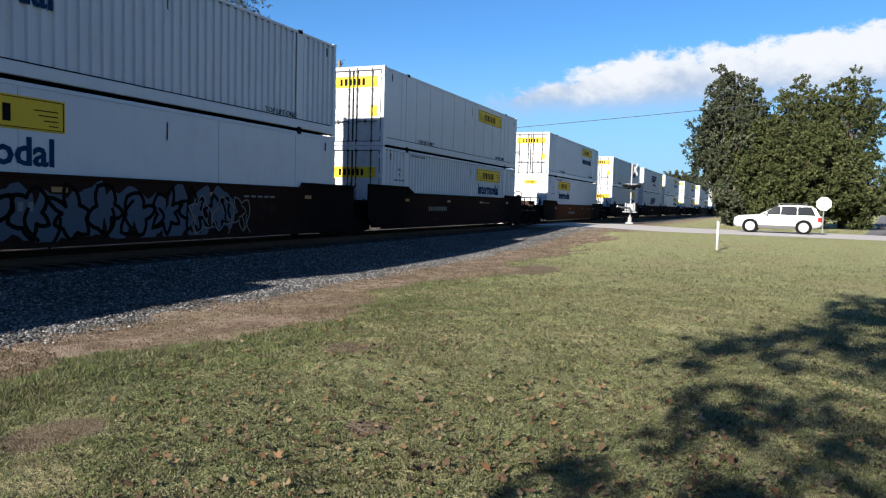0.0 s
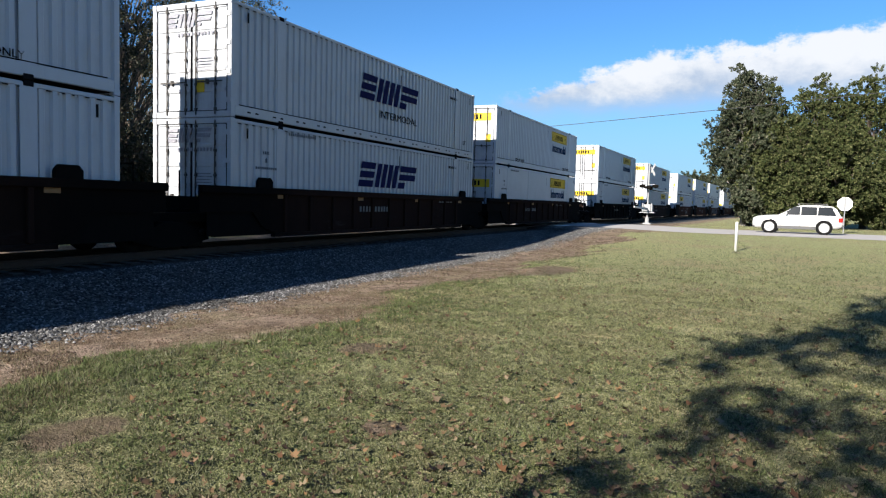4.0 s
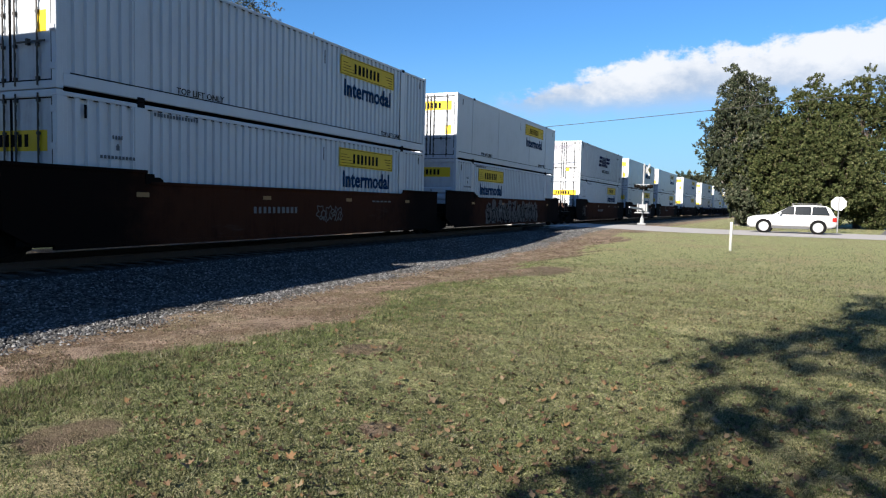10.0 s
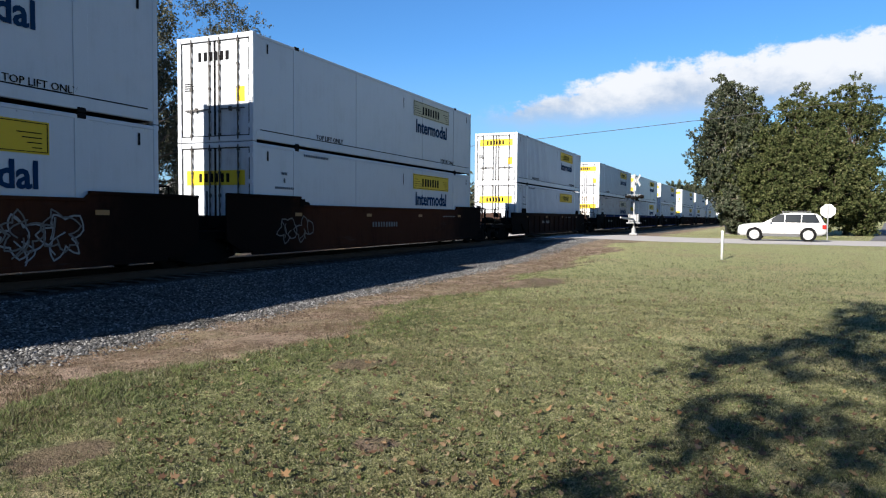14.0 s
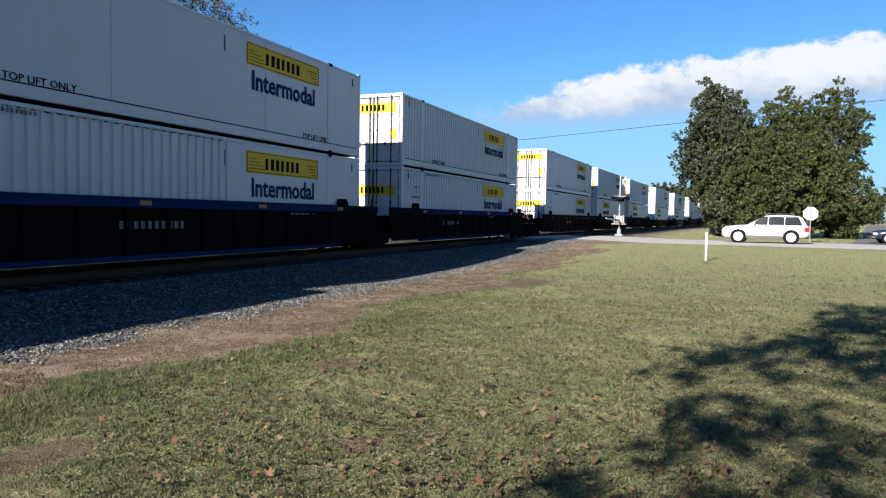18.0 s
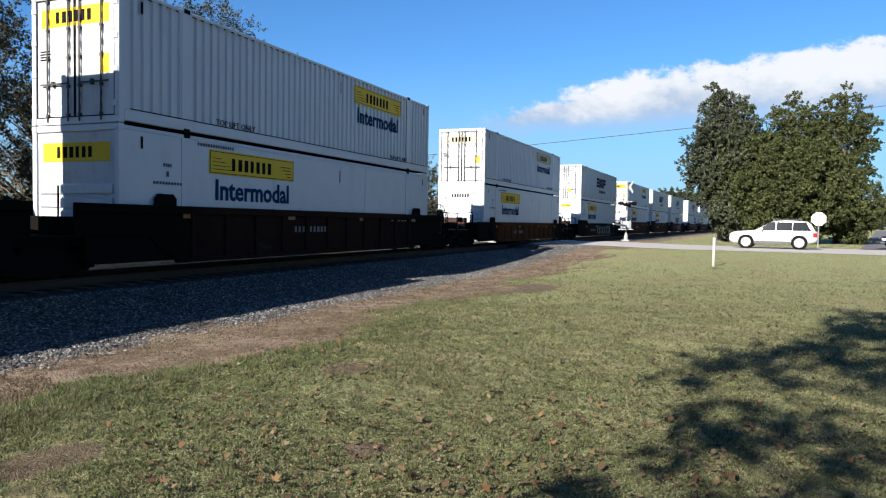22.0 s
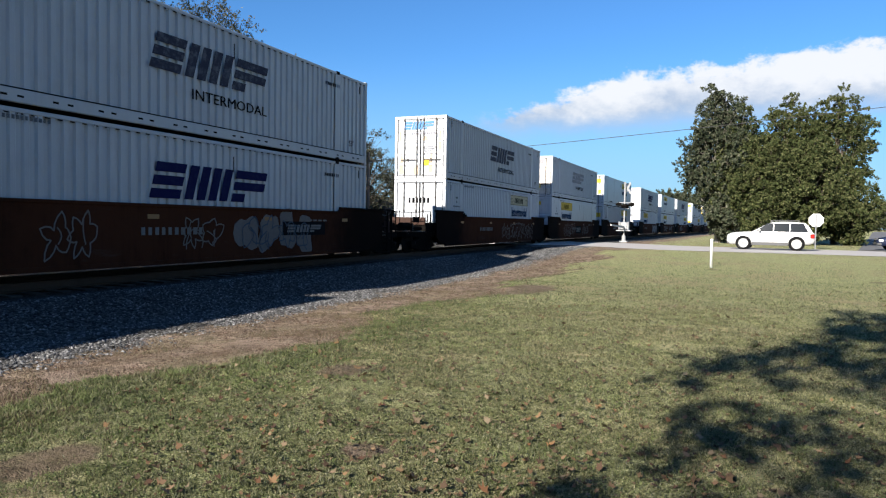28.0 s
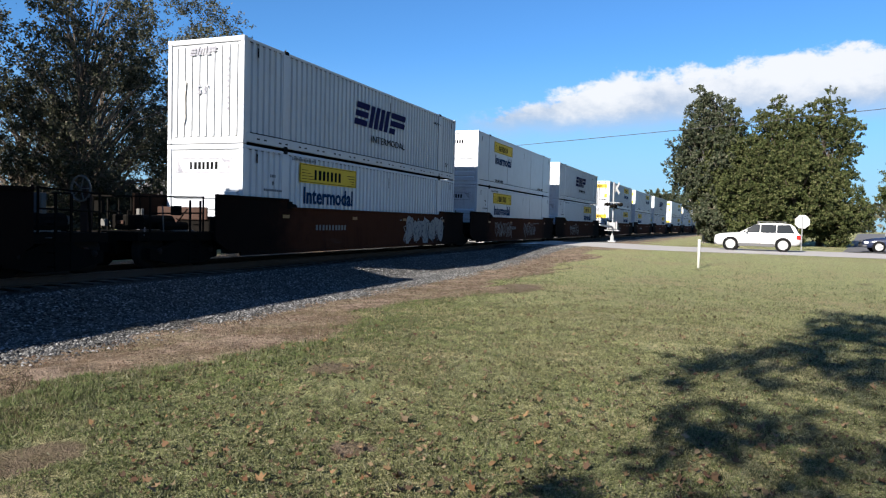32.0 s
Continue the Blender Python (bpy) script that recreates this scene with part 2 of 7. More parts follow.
    edge = k.math("ADD", edge, k.math("MULTIPLY", k.math("SINE", k.math("ADD", k.math("MULTIPLY", y, 2.9), 1.1)), 0.18))
    turf = k.math("MAXIMUM", k.math("SUBTRACT", wob, edge), k.math("SUBTRACT", TRACK_X - 7.5, wob))
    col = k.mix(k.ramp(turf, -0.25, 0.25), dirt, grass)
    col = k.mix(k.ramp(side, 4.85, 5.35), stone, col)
    bump = k.math("ADD", k.math("MULTIPLY", n_fine, 0.5), k.math("ADD", k.math("MULTIPLY", n_tuft, 0.8), k.math("MULTIPLY", n_grit, 0.5)))
    bump = k.math("SUBTRACT", bump, k.math("MULTIPLY", vor.outputs["Distance"], k.math("MULTIPLY", k.ramp(side, 5.35, 4.85), 1.6)))
    col = k.mix(1.0, col, (1.15, 1.16, 1.12, 1), "MULTIPLY")
    k.put(k.bsdf.inputs["Specular IOR Level"], 0.10)
    return k.done(col, 0.92, 0.0, bump, 1.0, 0.06)


def island_colours(name, stops, rough=0.6, translucent=0.0, spec=0.2, patch=None):
    """A colour of its own for each leaf, blade or stone of a joined mesh."""
    k = Nodes(name)
    geo = k.t.nodes.new("ShaderNodeNewGeometry")
    r = k.t.nodes.new("ShaderNodeValToRGB")
    el = r.color_ramp.elements
    stops = [[v * 0.84 * (g if patch else 1) for v, g in zip(c, (0.98, 1.01, 1.06))] for c in stops]
    el[0].color, el[1].color = c4(stops[0]), c4(stops[-1])
    for i, c in list(enumerate(stops))[1:-1]:
        el.new(i / (len(stops) - 1)).color = c4(c)
    k.put(r.inputs[0], geo.outputs["Random Per Island"])
    col = k.mix(k.math("MULTIPLY", k.noise(0.35, 3, coord="Object"), 0.7), r.outputs[0], c4([v * 0.45 for v in stops[0]]))
    if patch:
        patch = [v * 0.78 for v in patch]
        # dark flecks paint the fine shade among the blades into their colour
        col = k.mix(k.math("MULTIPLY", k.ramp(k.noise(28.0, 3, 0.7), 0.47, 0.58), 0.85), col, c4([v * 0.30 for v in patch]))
        col = k.mix(k.math("MULTIPLY", k.ramp(k.noise(0.42, 4, 0.7), 0.50, 0.68), 0.38), col, c4([patch[0] * 2.9, patch[1] * 2.0, patch[2] * 3.9]))
        col = k.mix(k.math("MULTIPLY", k.ramp(k.noise(1.1, 5, 0.7), 0.44, 0.68), 0.45), col, c4(patch))
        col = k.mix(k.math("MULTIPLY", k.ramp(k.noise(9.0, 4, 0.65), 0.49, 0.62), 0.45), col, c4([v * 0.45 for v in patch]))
    k.put(k.bsdf.inputs["Specular IOR Level"], spec)
    m = k.done(col, rough)
    if translucent:
        tr = k.n("ShaderNodeBsdfTranslucent", Color=col)
        ms = k.n("ShaderNodeMixShader", Fac=translucent)
        k.t.links.new(k.bsdf.outputs[0], ms.inputs[1]), k.t.links.new(tr.outputs[0], ms.inputs[2])
        k.t.links.new(ms.outputs[0], k.t.nodes["Material Output"].inputs["Surface"])
    return m


M = {
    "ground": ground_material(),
    "white": worn("white_container_paint", (0.378, 0.400, 0.440), (0.245, 0.238, 0.24), 0.36, 0.26, bump=0.06, spec=0.65),
    "swift_white": worn("aged_white_container_paint", (0.350, 0.362, 0.385), (0.225, 0.208, 0.195), 0.45, 0.32, bump=0.08, spec=0.6),
    "dirty_white": worn("rust_stained_white_paint", (0.46, 0.43, 0.40), (0.22, 0.11, 0.05), 0.8, 0.55, scale=2.2),
    "grimy_white": worn("grimy_white_door_paint", (0.36, 0.38, 0.41), (0.125, 0.115, 0.105), 0.75, 0.4, scale=1.6, bump=0.06, spec=0.5),
    "rusty_door": worn("rust_streaked_white_doors", (0.50, 0.47, 0.43), (0.15, 0.085, 0.05), 1.0, 0.6, scale=2.6),
    "rust_wash": worn("rust_washed_white_paint", (0.34, 0.275, 0.20), (0.14, 0.065, 0.03), 0.9, 0.6, scale=3.5),
    "yellow": worn("yellow_banner_film", (0.52, 0.35, 0.010), (0.28, 0.20, 0.035), 0.3, 0.5, spec=0.3),
    "yellow_faded": worn("faded_grey_banner_film", (0.34, 0.31, 0.20), (0.22, 0.22, 0.20), 0.5, 0.5),
    "grey_ink": plain("faded_grey_ink", (0.10, 0.11, 0.125), 0.85, spec=0.05),
    "ink": plain("black_ink", (0.008, 0.008, 0.009), 0.85, spec=0.04),
    "teal": plain("dark_blue_lettering", (0.005, 0.030, 0.080), 0.85, spec=0.04),
    "navy": worn("navy_logo_film", (0.008, 0.010, 0.050), (0.06, 0.07, 0.13), 0.35, 0.8, spec=0.05),
    "blue_logo": worn("blue_logo_film", (0.02, 0.13, 0.33), (0.2, 0.3, 0.4), 0.4, 0.45),
    "worn_navy": worn("worn_navy_logo_film", (0.022, 0.025, 0.045), (0.24, 0.25, 0.27), 0.6, 0.6, scale=4.0, spec=0.15),
    "grey_logo": worn("weathered_grey_logo_film", (0.16, 0.16, 0.19), (0.5, 0.5, 0.5), 0.9, 0.5, scale=3.0),
    "seam": plain("dark_rubber", (0.008, 0.008, 0.009), 0.85, spec=0.05),
    "rod": plain("grimy_lock_rod", (0.040, 0.036, 0.034), 0.6, 0.3),
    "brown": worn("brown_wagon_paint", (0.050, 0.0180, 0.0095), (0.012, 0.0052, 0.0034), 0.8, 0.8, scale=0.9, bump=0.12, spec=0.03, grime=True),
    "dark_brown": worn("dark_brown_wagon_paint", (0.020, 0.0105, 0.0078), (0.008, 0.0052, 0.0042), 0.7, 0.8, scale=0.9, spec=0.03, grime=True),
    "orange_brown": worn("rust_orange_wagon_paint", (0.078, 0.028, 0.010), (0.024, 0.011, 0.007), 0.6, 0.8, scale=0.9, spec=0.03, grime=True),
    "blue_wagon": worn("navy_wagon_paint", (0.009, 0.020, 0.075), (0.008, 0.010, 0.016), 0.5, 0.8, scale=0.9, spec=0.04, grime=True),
    "faded_brown": worn("faded_brown_steel", (0.042, 0.025, 0.020), (0.018, 0.011, 0.009), 0.8, 0.8, scale=3.0, spec=0.1),
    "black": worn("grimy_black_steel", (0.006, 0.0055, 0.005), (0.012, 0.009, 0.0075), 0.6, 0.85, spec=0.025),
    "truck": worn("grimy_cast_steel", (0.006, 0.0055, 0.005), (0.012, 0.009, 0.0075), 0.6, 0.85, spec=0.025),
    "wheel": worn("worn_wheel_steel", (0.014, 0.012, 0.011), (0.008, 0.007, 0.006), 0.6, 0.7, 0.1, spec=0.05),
    "rail": worn("rail_steel", (0.060, 0.040, 0.030), (0.030, 0.018, 0.012), 0.5, 0.7, 0.0, spec=0.2),
    "tie": worn("weathered_timber_tie", (0.045, 0.036, 0.030), (0.022, 0.018, 0.015), 0.6, 0.85, per_object=0.5),
    "chalk": plain("white_spray_paint", (0.22, 0.215, 0.21), 0.7, var=0.3),
    "spray_blue": plain("blue_grey_spray_paint", (0.035, 0.055, 0.085), 0.8, var=0.3),
    "spray_grey": plain("grey_spray_paint", (0.13, 0.115, 0.105), 0.8, var=0.4),
    "spray_pale": plain("faded_pink_grey_spray_paint", (0.085, 0.068, 0.062), 0.8, var=0.45),
    "pale_steel": worn("scuffed_grey_steel", (0.095, 0.092, 0.088), (0.05, 0.045, 0.04), 0.6, 0.6, scale=5.0, spec=0.2),
    "letter": plain("white_stencil_paint", (0.12, 0.12, 0.117), 0.7, var=0.3),
    "amber": plain("amber_reflector", (0.22, 0.10, 0.02), 0.5),
    "asphalt": worn("pale_worn_asphalt", (0.27, 0.256, 0.246), (0.18, 0.170, 0.164), 0.5, 0.9, scale=0.5, bump=0.3),
    "dark_asphalt": worn("dark_asphalt", (0.070, 0.070, 0.075), (0.045, 0.045, 0.048), 0.5, 0.9, scale=0.5, bump=0.3),
    "concrete": worn("pale_concrete", (0.44, 0.42, 0.40), (0.30, 0.28, 0.26), 0.5, 0.9),
    "bark": worn("grey_brown_bark", (0.11, 0.085, 0.065), (0.05, 0.04, 0.03), 0.7, 0.9, scale=6, bump=0.6),
    "grey_bark": worn("grey_bark", (0.20, 0.18, 0.16), (0.09, 0.08, 0.07), 0.7, 0.9, scale=6, bump=0.6),
    "leaf_green": island_colours("green_leaves", [(0.022, 0.033, 0.011), (0.051, 0.067, 0.022), (0.096, 0.110, 0.040), (0.029, 0.041, 0.014), (0.130, 0.136, 0.056), (0.172, 0.168, 0.080)], 0.75, 0.12, 0.08),
    "leaf_grey": island_colours("grey_green_leaves", [(0.022, 0.031, 0.017), (0.044, 0.057, 0.030), (0.078, 0.092, 0.052), (0.026, 0.036, 0.019), (0.115, 0.122, 0.078), (0.18, 0.175, 0.125)], 0.7, 0.10, 0.12),
    "leaf_dull": island_colours("dull_olive_leaves", [(0.026, 0.032, 0.018), (0.050, 0.058, 0.032), (0.086, 0.088, 0.054), (0.125, 0.115, 0.084), (0.036, 0.043, 0.024), (0.20, 0.19, 0.155)], 0.75, 0.16, 0.1),
    "leaf_brown": island_colours("fallen_leaves", [(0.060, 0.038, 0.024), (0.13, 0.085, 0.048), (0.20, 0.135, 0.070), (0.085, 0.040, 0.026), (0.10, 0.066, 0.040), (0.30, 0.235, 0.150), (0.17, 0.080, 0.036), (0.045, 0.032, 0.022), (0.27, 0.155, 0.070), (0.28, 0.205, 0.13)], 0.7, 0.1),
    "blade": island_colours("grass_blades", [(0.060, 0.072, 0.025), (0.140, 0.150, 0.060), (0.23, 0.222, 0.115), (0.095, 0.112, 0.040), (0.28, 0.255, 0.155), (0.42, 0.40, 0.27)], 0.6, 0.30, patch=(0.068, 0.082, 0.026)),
    "clover": island_colours("clover_leaves", [(0.085, 0.096, 0.036), (0.145, 0.154, 0.062), (0.215, 0.208, 0.100), (0.104, 0.114, 0.046), (0.275, 0.248, 0.142), (0.37, 0.325, 0.21)], 0.6, 0.25),
    "lush": island_colours("lush_clover_leaves", [(0.062, 0.088, 0.026), (0.105, 0.138, 0.044), (0.155, 0.182, 0.068), (0.078, 0.104, 0.032), (0.195, 0.205, 0.092), (0.26, 0.25, 0.14)], 0.6, 0.25),
    "tuft": island_colours("rank_grass", [(0.095, 0.135, 0.042), (0.140, 0.180, 0.062), (0.19, 0.22, 0.085), (0.115, 0.150, 0.048)], 0.6, 0.30),
    "dry_blade": island_colours("dry_grass_blades", [(0.12, 0.08, 0.05), (0.19, 0.145, 0.095), (0.085, 0.056, 0.038), (0.10, 0.11, 0.045), (0.25, 0.21, 0.15)], 0.75, 0.15),
    "litter": island_colours("earth_crumbs_and_litter", [(0.055, 0.036, 0.025), (0.12, 0.080, 0.055), (0.20, 0.145, 0.105), (0.085, 0.050, 0.034), (0.30, 0.245, 0.185), (0.075, 0.066, 0.036), (0.16, 0.085, 0.055)], 0.9),
    "stone": island_colours("ballast_stones", [(0.030, 0.030, 0.031), (0.095, 0.094, 0.094), (0.44, 0.437, 0.432), (0.050, 0.050, 0.050), (0.17, 0.168, 0.166), (0.036, 0.036, 0.036)], 0.85, 0.0),
    "car_white": plain("white_car_paint", (0.36, 0.36, 0.355), 0.25, var=0.03),
    "car_blue": plain("dark_blue_car_paint", (0.012, 0.017, 0.04), 0.22, var=0.1),
    "glass_dark": plain("tinted_glass", (0.012, 0.014, 0.016), 0.08, var=0.0, spec=0.18),
    "tyre": plain("black_tyre_rubber", (0.007, 0.007, 0.007), 0.9, spec=0.1),
    "alloy": plain("silver_alloy", (0.30, 0.30, 0.305), 0.4, 0.3),
    "trim": plain("dark_grey_trim", (0.05, 0.05, 0.052), 0.6),
    "lamp_red": plain("red_lamp_lens", (0.30, 0.012, 0.010), 0.2),
    "lamp_clear": plain("clear_lamp_lens", (0.55, 0.57, 0.58), 0.12),
    "sign_back": plain("bare_aluminium_sign", (0.36, 0.365, 0.37), 0.55, 0.2),
    "steel": plain("galvanised_steel", (0.16, 0.165, 0.17), 0.6, 0.3),
    "silver_paint": worn("silver_painted_steel", (0.22, 0.225, 0.23), (0.16, 0.16, 0.16), 0.3, 0.6),
    "post_white": worn("white_plastic_post", (0.45, 0.45, 0.43), (0.30, 0.30, 0.28), 0.3, 0.6),
    "wood_pole": worn("grey_timber_pole", (0.16, 0.125, 0.095), (0.08, 0.065, 0.05), 0.5, 0.9),
    "wire": plain("black_cable", (0.02, 0.02, 0.02), 0.6),
    "roof": worn("grey_shingle_roof", (0.16, 0.15, 0.15), (0.09, 0.085, 0.085), 0.5, 0.9),
    "brick": worn("pale_brick_wall", (0.34, 0.26, 0.21), (0.22, 0.15, 0.12), 0.5, 0.9),
}


# ---------------------------------------------------------------- mesh helpers
class MB:
    """Gathers simple solids into one mesh."""

    def __init__(self):
        self.v, self.f = [], []

    def add(self, verts, faces):
        o = len(self.v)
        self.v += [tuple(p) for p in verts]
        self.f += [tuple(i + o for i in f) for f in faces]
        return self

    def box(self, x0, x1, y0, y1, z0, z1, c=0.0):
        """A box; c chamfers its edges."""
        if c <= 0:
            return self.add([(x, y, z) for z in (z0, z1) for y in (y0, y1) for x in (x0, x1)],
                            [(0, 2, 3, 1), (4, 5, 7, 6), (0, 1, 5, 4), (2, 6, 7, 3), (0, 4, 6, 2), (1, 3, 7, 5)])
        ring = lambda z, d: [(x0 + d + c, y0 + d, z), (x1 - d - c, y0 + d, z), (x1 - d, y0 + d + c, z), (x1 - d, y1 - d - c, z),
                             (x1 - d - c, y1 - d, z), (x0 + d + c, y1 - d, z), (x0 + d, y1 - d - c, z), (x0 + d, y0 + d + c, z)]
        v = ring(z0, c * 0.7) + ring(z0 + c, 0) + ring(z1 - c, 0) + ring(z1, c * 0.7)
        f = [tuple(range(7, -1, -1)), tuple(range(24, 32))]
        for k in range(3):
            f += [(k * 8 + i, k * 8 + (i + 1) % 8, k * 8 + 8 + (i + 1) % 8, k * 8 + 8 + i) for i in range(8)]
        return self.add(v, f)

    def tube(self, a, b, r, n=8, r2=None, caps=True):
        a, b = Vector(a), Vector(b)
        q = (b - a).to_track_quat("Z", "Y")
        r2 = r if r2 is None else r2
        v = [a + q @ Vector((r * math.cos(6.2832 * i / n), r * math.sin(6.2832 * i / n), 0)) for i in range(n)]
        v += [b + q @ Vector((r2 * math.cos(6.2832 * i / n), r2 * math.sin(6.2832 * i / n), 0)) for i in range(n)]
        f = [(i, (i + 1) % n, n + (i + 1) % n, n + i) for i in range(n)]
        if caps:
            f += [tuple(range(n - 1, -1, -1)), tuple(range(n, 2 * n))]
        return self.add(v, f)

    def ring(self, centre, axis, R, r, n=20, m=6):
        q = Vector(axis).to_track_quat("Z", "Y")
        v, f = [], []
        for i in range(n):
            a = 6.2832 * i / n
            for j in range(m):
                b = 6.2832 * j / m
                v.append(Vector(centre) + q @ Vector(((R + r * math.cos(b)) * math.cos(a), (R + r * math.cos(b)) * math.sin(a), r * math.sin(b))))
                f.append((i * m + j, ((i + 1) % n) * m + j, ((i + 1) % n) * m + (j + 1) % m, i * m + (j + 1) % m))
        return self.add(v, f)

    def lathe(self, pts, n=24, at=(0, 0, 0), axis="x"):
        """Revolves (along, radius) points round an axis."""
        v, f = [], []
        for i in range(n):
            a = 6.2832 * i / n
            for d, r in pts:
                p = (d, r * math.cos(a), r * math.sin(a)) if axis == "x" else (r * math.cos(a), r * math.sin(a), d)
                v.append((p[0] + at[0], p[1] + at[1], p[2] + at[2]))
        m = len(pts)
        for i in range(n):
            for j in range(m - 1):
                k = (i + 1) % n
                f.append((i * m + j, k * m + j, k * m + j + 1, i * m + j + 1))
        return self.add(v, f)

    def prism(self, poly, axis, a, b):
        """A polygon in the plane across the axis, drawn out from a to b."""
        def at(p, d):
            return {"x": (d, p[0], p[1]), "y": (p[0], d, p[1]), "z": (p[0], p[1], d)}[axis]
        n = len(poly)
        v = [at(p, a) for p in poly] + [at(p, b) for p in poly]
        return self.add(v, [tuple(range(n)), tuple(range(2 * n - 1, n - 1, -1))] + [(i, n + i, n + (i + 1) % n, (i + 1) % n) for i in range(n)])

    def mesh(self, name, mat, smooth=False):
        me = bpy.data.meshes.new(name)
        me.from_pydata(self.v, [], self.f)
        bm = bmesh.new()
        bm.from_mesh(me)
        bmesh.ops.recalc_face_normals(bm, faces=bm.faces)
        bm.to_mesh(me)
        bm.free()
        if smooth:
            me.polygons.foreach_set("use_smooth", [True] * len(me.polygons))
        me.materials.append(mat)
        return me


def fast_mesh(name, verts, loops, sizes, mat, smooth=False):
    me, loops = bpy.data.meshes.new(name), np.asarray(loops, np.int32).ravel()
    me.vertices.add(len(verts))
    me.vertices.foreach_set("co", np.asarray(verts, np.float32).ravel())
    me.loops.add(len(loops))
    me.loops.foreach_set("vertex_index", loops)
    me.polygons.add(len(sizes))
    starts = np.concatenate(([0], np.cumsum(sizes)[:-1])).astype(np.int32)
    me.polygons.foreach_set("loop_start", starts)
    if smooth:
        me.polygons.foreach_set("use_smooth", np.ones(len(sizes), bool))
    me.update(calc_edges=True)
    me.materials.append(mat)
    return me


CACHE = {}


def shared(key, name, mat, build, smooth=False):
    if key not in CACHE:
        mb = MB()
        build(mb)
        CACHE[key] = mb.mesh(name, M[mat], smooth)
    return CACHE[key]


def part(name, me, parent, label="", m=None):
    ob = new(name, me)
    ob.parent = parent
    if m is not None:
        ob.matrix_basis = m
    if label:
        ob["label"] = label
    if name.endswith("_mark") or name in ("lettering", "hinge_strip", "slot_strip", "graffiti", "emblem"):
        ob["kind"] = "stuff"
    return ob


def thing(name, m, label, category, group=""):
    ob = new(name)
    ob.empty_display_size = 0.3
    ob.matrix_basis = m
    return tagged(ob, label, category, group)


def letters(key, text, size, mat, bold=0.0, shear=0.0, width=None, depth=0.004):
    """Words as a mesh, lying in the x-y plane, from the lower left corner."""
    if key in CACHE:
        return CACHE[key]
    cu = bpy.data.curves.new(key, "FONT")
    cu.body, cu.size, cu.offset, cu.shear, cu.extrude, cu.resolution_u = text, size, bold, shear, depth, 2
    ob = new(key, cu)
    bpy.context.view_layer.update()
    me = bpy.data.meshes.new_from_object(ob.evaluated_get(bpy.context.evaluated_depsgraph_get()))
    bpy.data.objects.remove(ob)
    bpy.data.curves.remove(cu)
    if width:
        co = np.empty(len(me.vertices) * 3)
        me.vertices.foreach_get("co", co)
        co = co.reshape(-1, 3)
        co[:, 0] = (co[:, 0] - co[:, 0].min()) * width / np.ptp(co[:, 0])
        me.vertices.foreach_set("co", co.ravel())
    me.materials.clear()
    me.materials.append(M[mat])
    CACHE[key] = me
    return me


# ---------------------------------------------------------------- ground, road, track
def smoothstep(a, b, v):
    t = min(1.0, max(0.0, (v - a) / (b - a)))
    return t * t * (3 - 2 * t)


def ground_z(x, y):
    u = x - bend(y)
    lawn = -0.05 + 0.36 * smoothstep(22, 41, y)
    s = abs(u - TRACK_X)
    dip = smoothstep(9.2, 5.6, s) * -0.17 * (1 - smoothstep(30, 41, y) * (1 - smoothstep(60, 75, y)))
    z = lawn + dip
    z += 0.9 * smoothstep(58, 130, y) * smoothstep(2, 25, x)           # the land rises beyond the road
    if s < 3.6:
        z = max(z if 40 < y < 53 else -0.24, min(0.15, -0.24 + (3.6 - s) / 1.5 * 0.39))
    return z


def unevenness(x, y):
    """Small hummocks of the lawn."""
    d = noise.noise((x * 0.5, y * 0.5, 0)) * 0.045 + noise.noise((x * 1.5, y * 1.5, 4)) * 0.034 + noise.noise((x * 3.4, y * 3.4, 9)) * 0.030 + noise.noise((x * 8.0, y * 8.0, 2)) * 0.014
    # the turf ends in a low lip along the dirt
    e = x - bend(y) - verge(y)
    return d + 0.045 * math.exp(-((e - 0.5) / 0.5) ** 2) - 0.02 * math.exp(-((e + 0.4) / 0.5) ** 2)


def verge(y):
    """Where the turf ends and the dirt begins, from the track's line."""
    return -5.68 + 0.60 * np.sin(0.785 * (y - 6.9)) + 0.18 * np.sin(2.9 * y + 1.1) + 0.10 * np.sin(6.7 * y)


def build_ground():
    us = [-3000, -1500, -700, -350, -180, -100, -70, -50, -40, -32, -26, -22, -19, -17.5]
    us += list(np.arange(-17, -8, 0.3)) + list(np.arange(-8, 3, 0.1)) + list(np.arange(3, 5, 0.2)) + list(np.arange(5, 10, 0.6)) + [10, 12, 15, 19, 24, 30, 38, 50, 70, 100, 180, 350, 700, 1500, 3000]
    ys = [-3000, -1500, -900, -500, -250, -120, -60, -30, -15, -8] + list(np.arange(-4, 2, 0.6)) + list(np.arange(2, 11, 0.1)) + list(np.arange(11, 16, 0.2)) + list(np.arange(16, 34, 0.5)) + list(np.arange(34, 64, 0.8))
    ys += [66, 70, 75, 80, 88, 97, 107, 120, 140, 170, 210, 260, 330, 420, 540, 700, 900, 1300, 2000, 3000]
    v, rng = [], np.random.RandomState(5)
    for y in ys:
        for u in us:
            x = u + bend(y)
            j = unevenness(x, y) if abs(u - TRACK_X) > 4 and -8 < y < 38 else 0
            v.append((x, y, ground_z(x, y) + j))
    n = len(us)
    q = [(j * n + i, j * n + i + 1, (j + 1) * n + i + 1, (j + 1) * n + i) for j in range(len(ys) - 1) for i in range(n - 1)]
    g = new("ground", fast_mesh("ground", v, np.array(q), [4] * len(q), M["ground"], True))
    tagged(g, "mown olive-green lawn with a bare dirt verge and grey gravel", "ground", kind="structure")


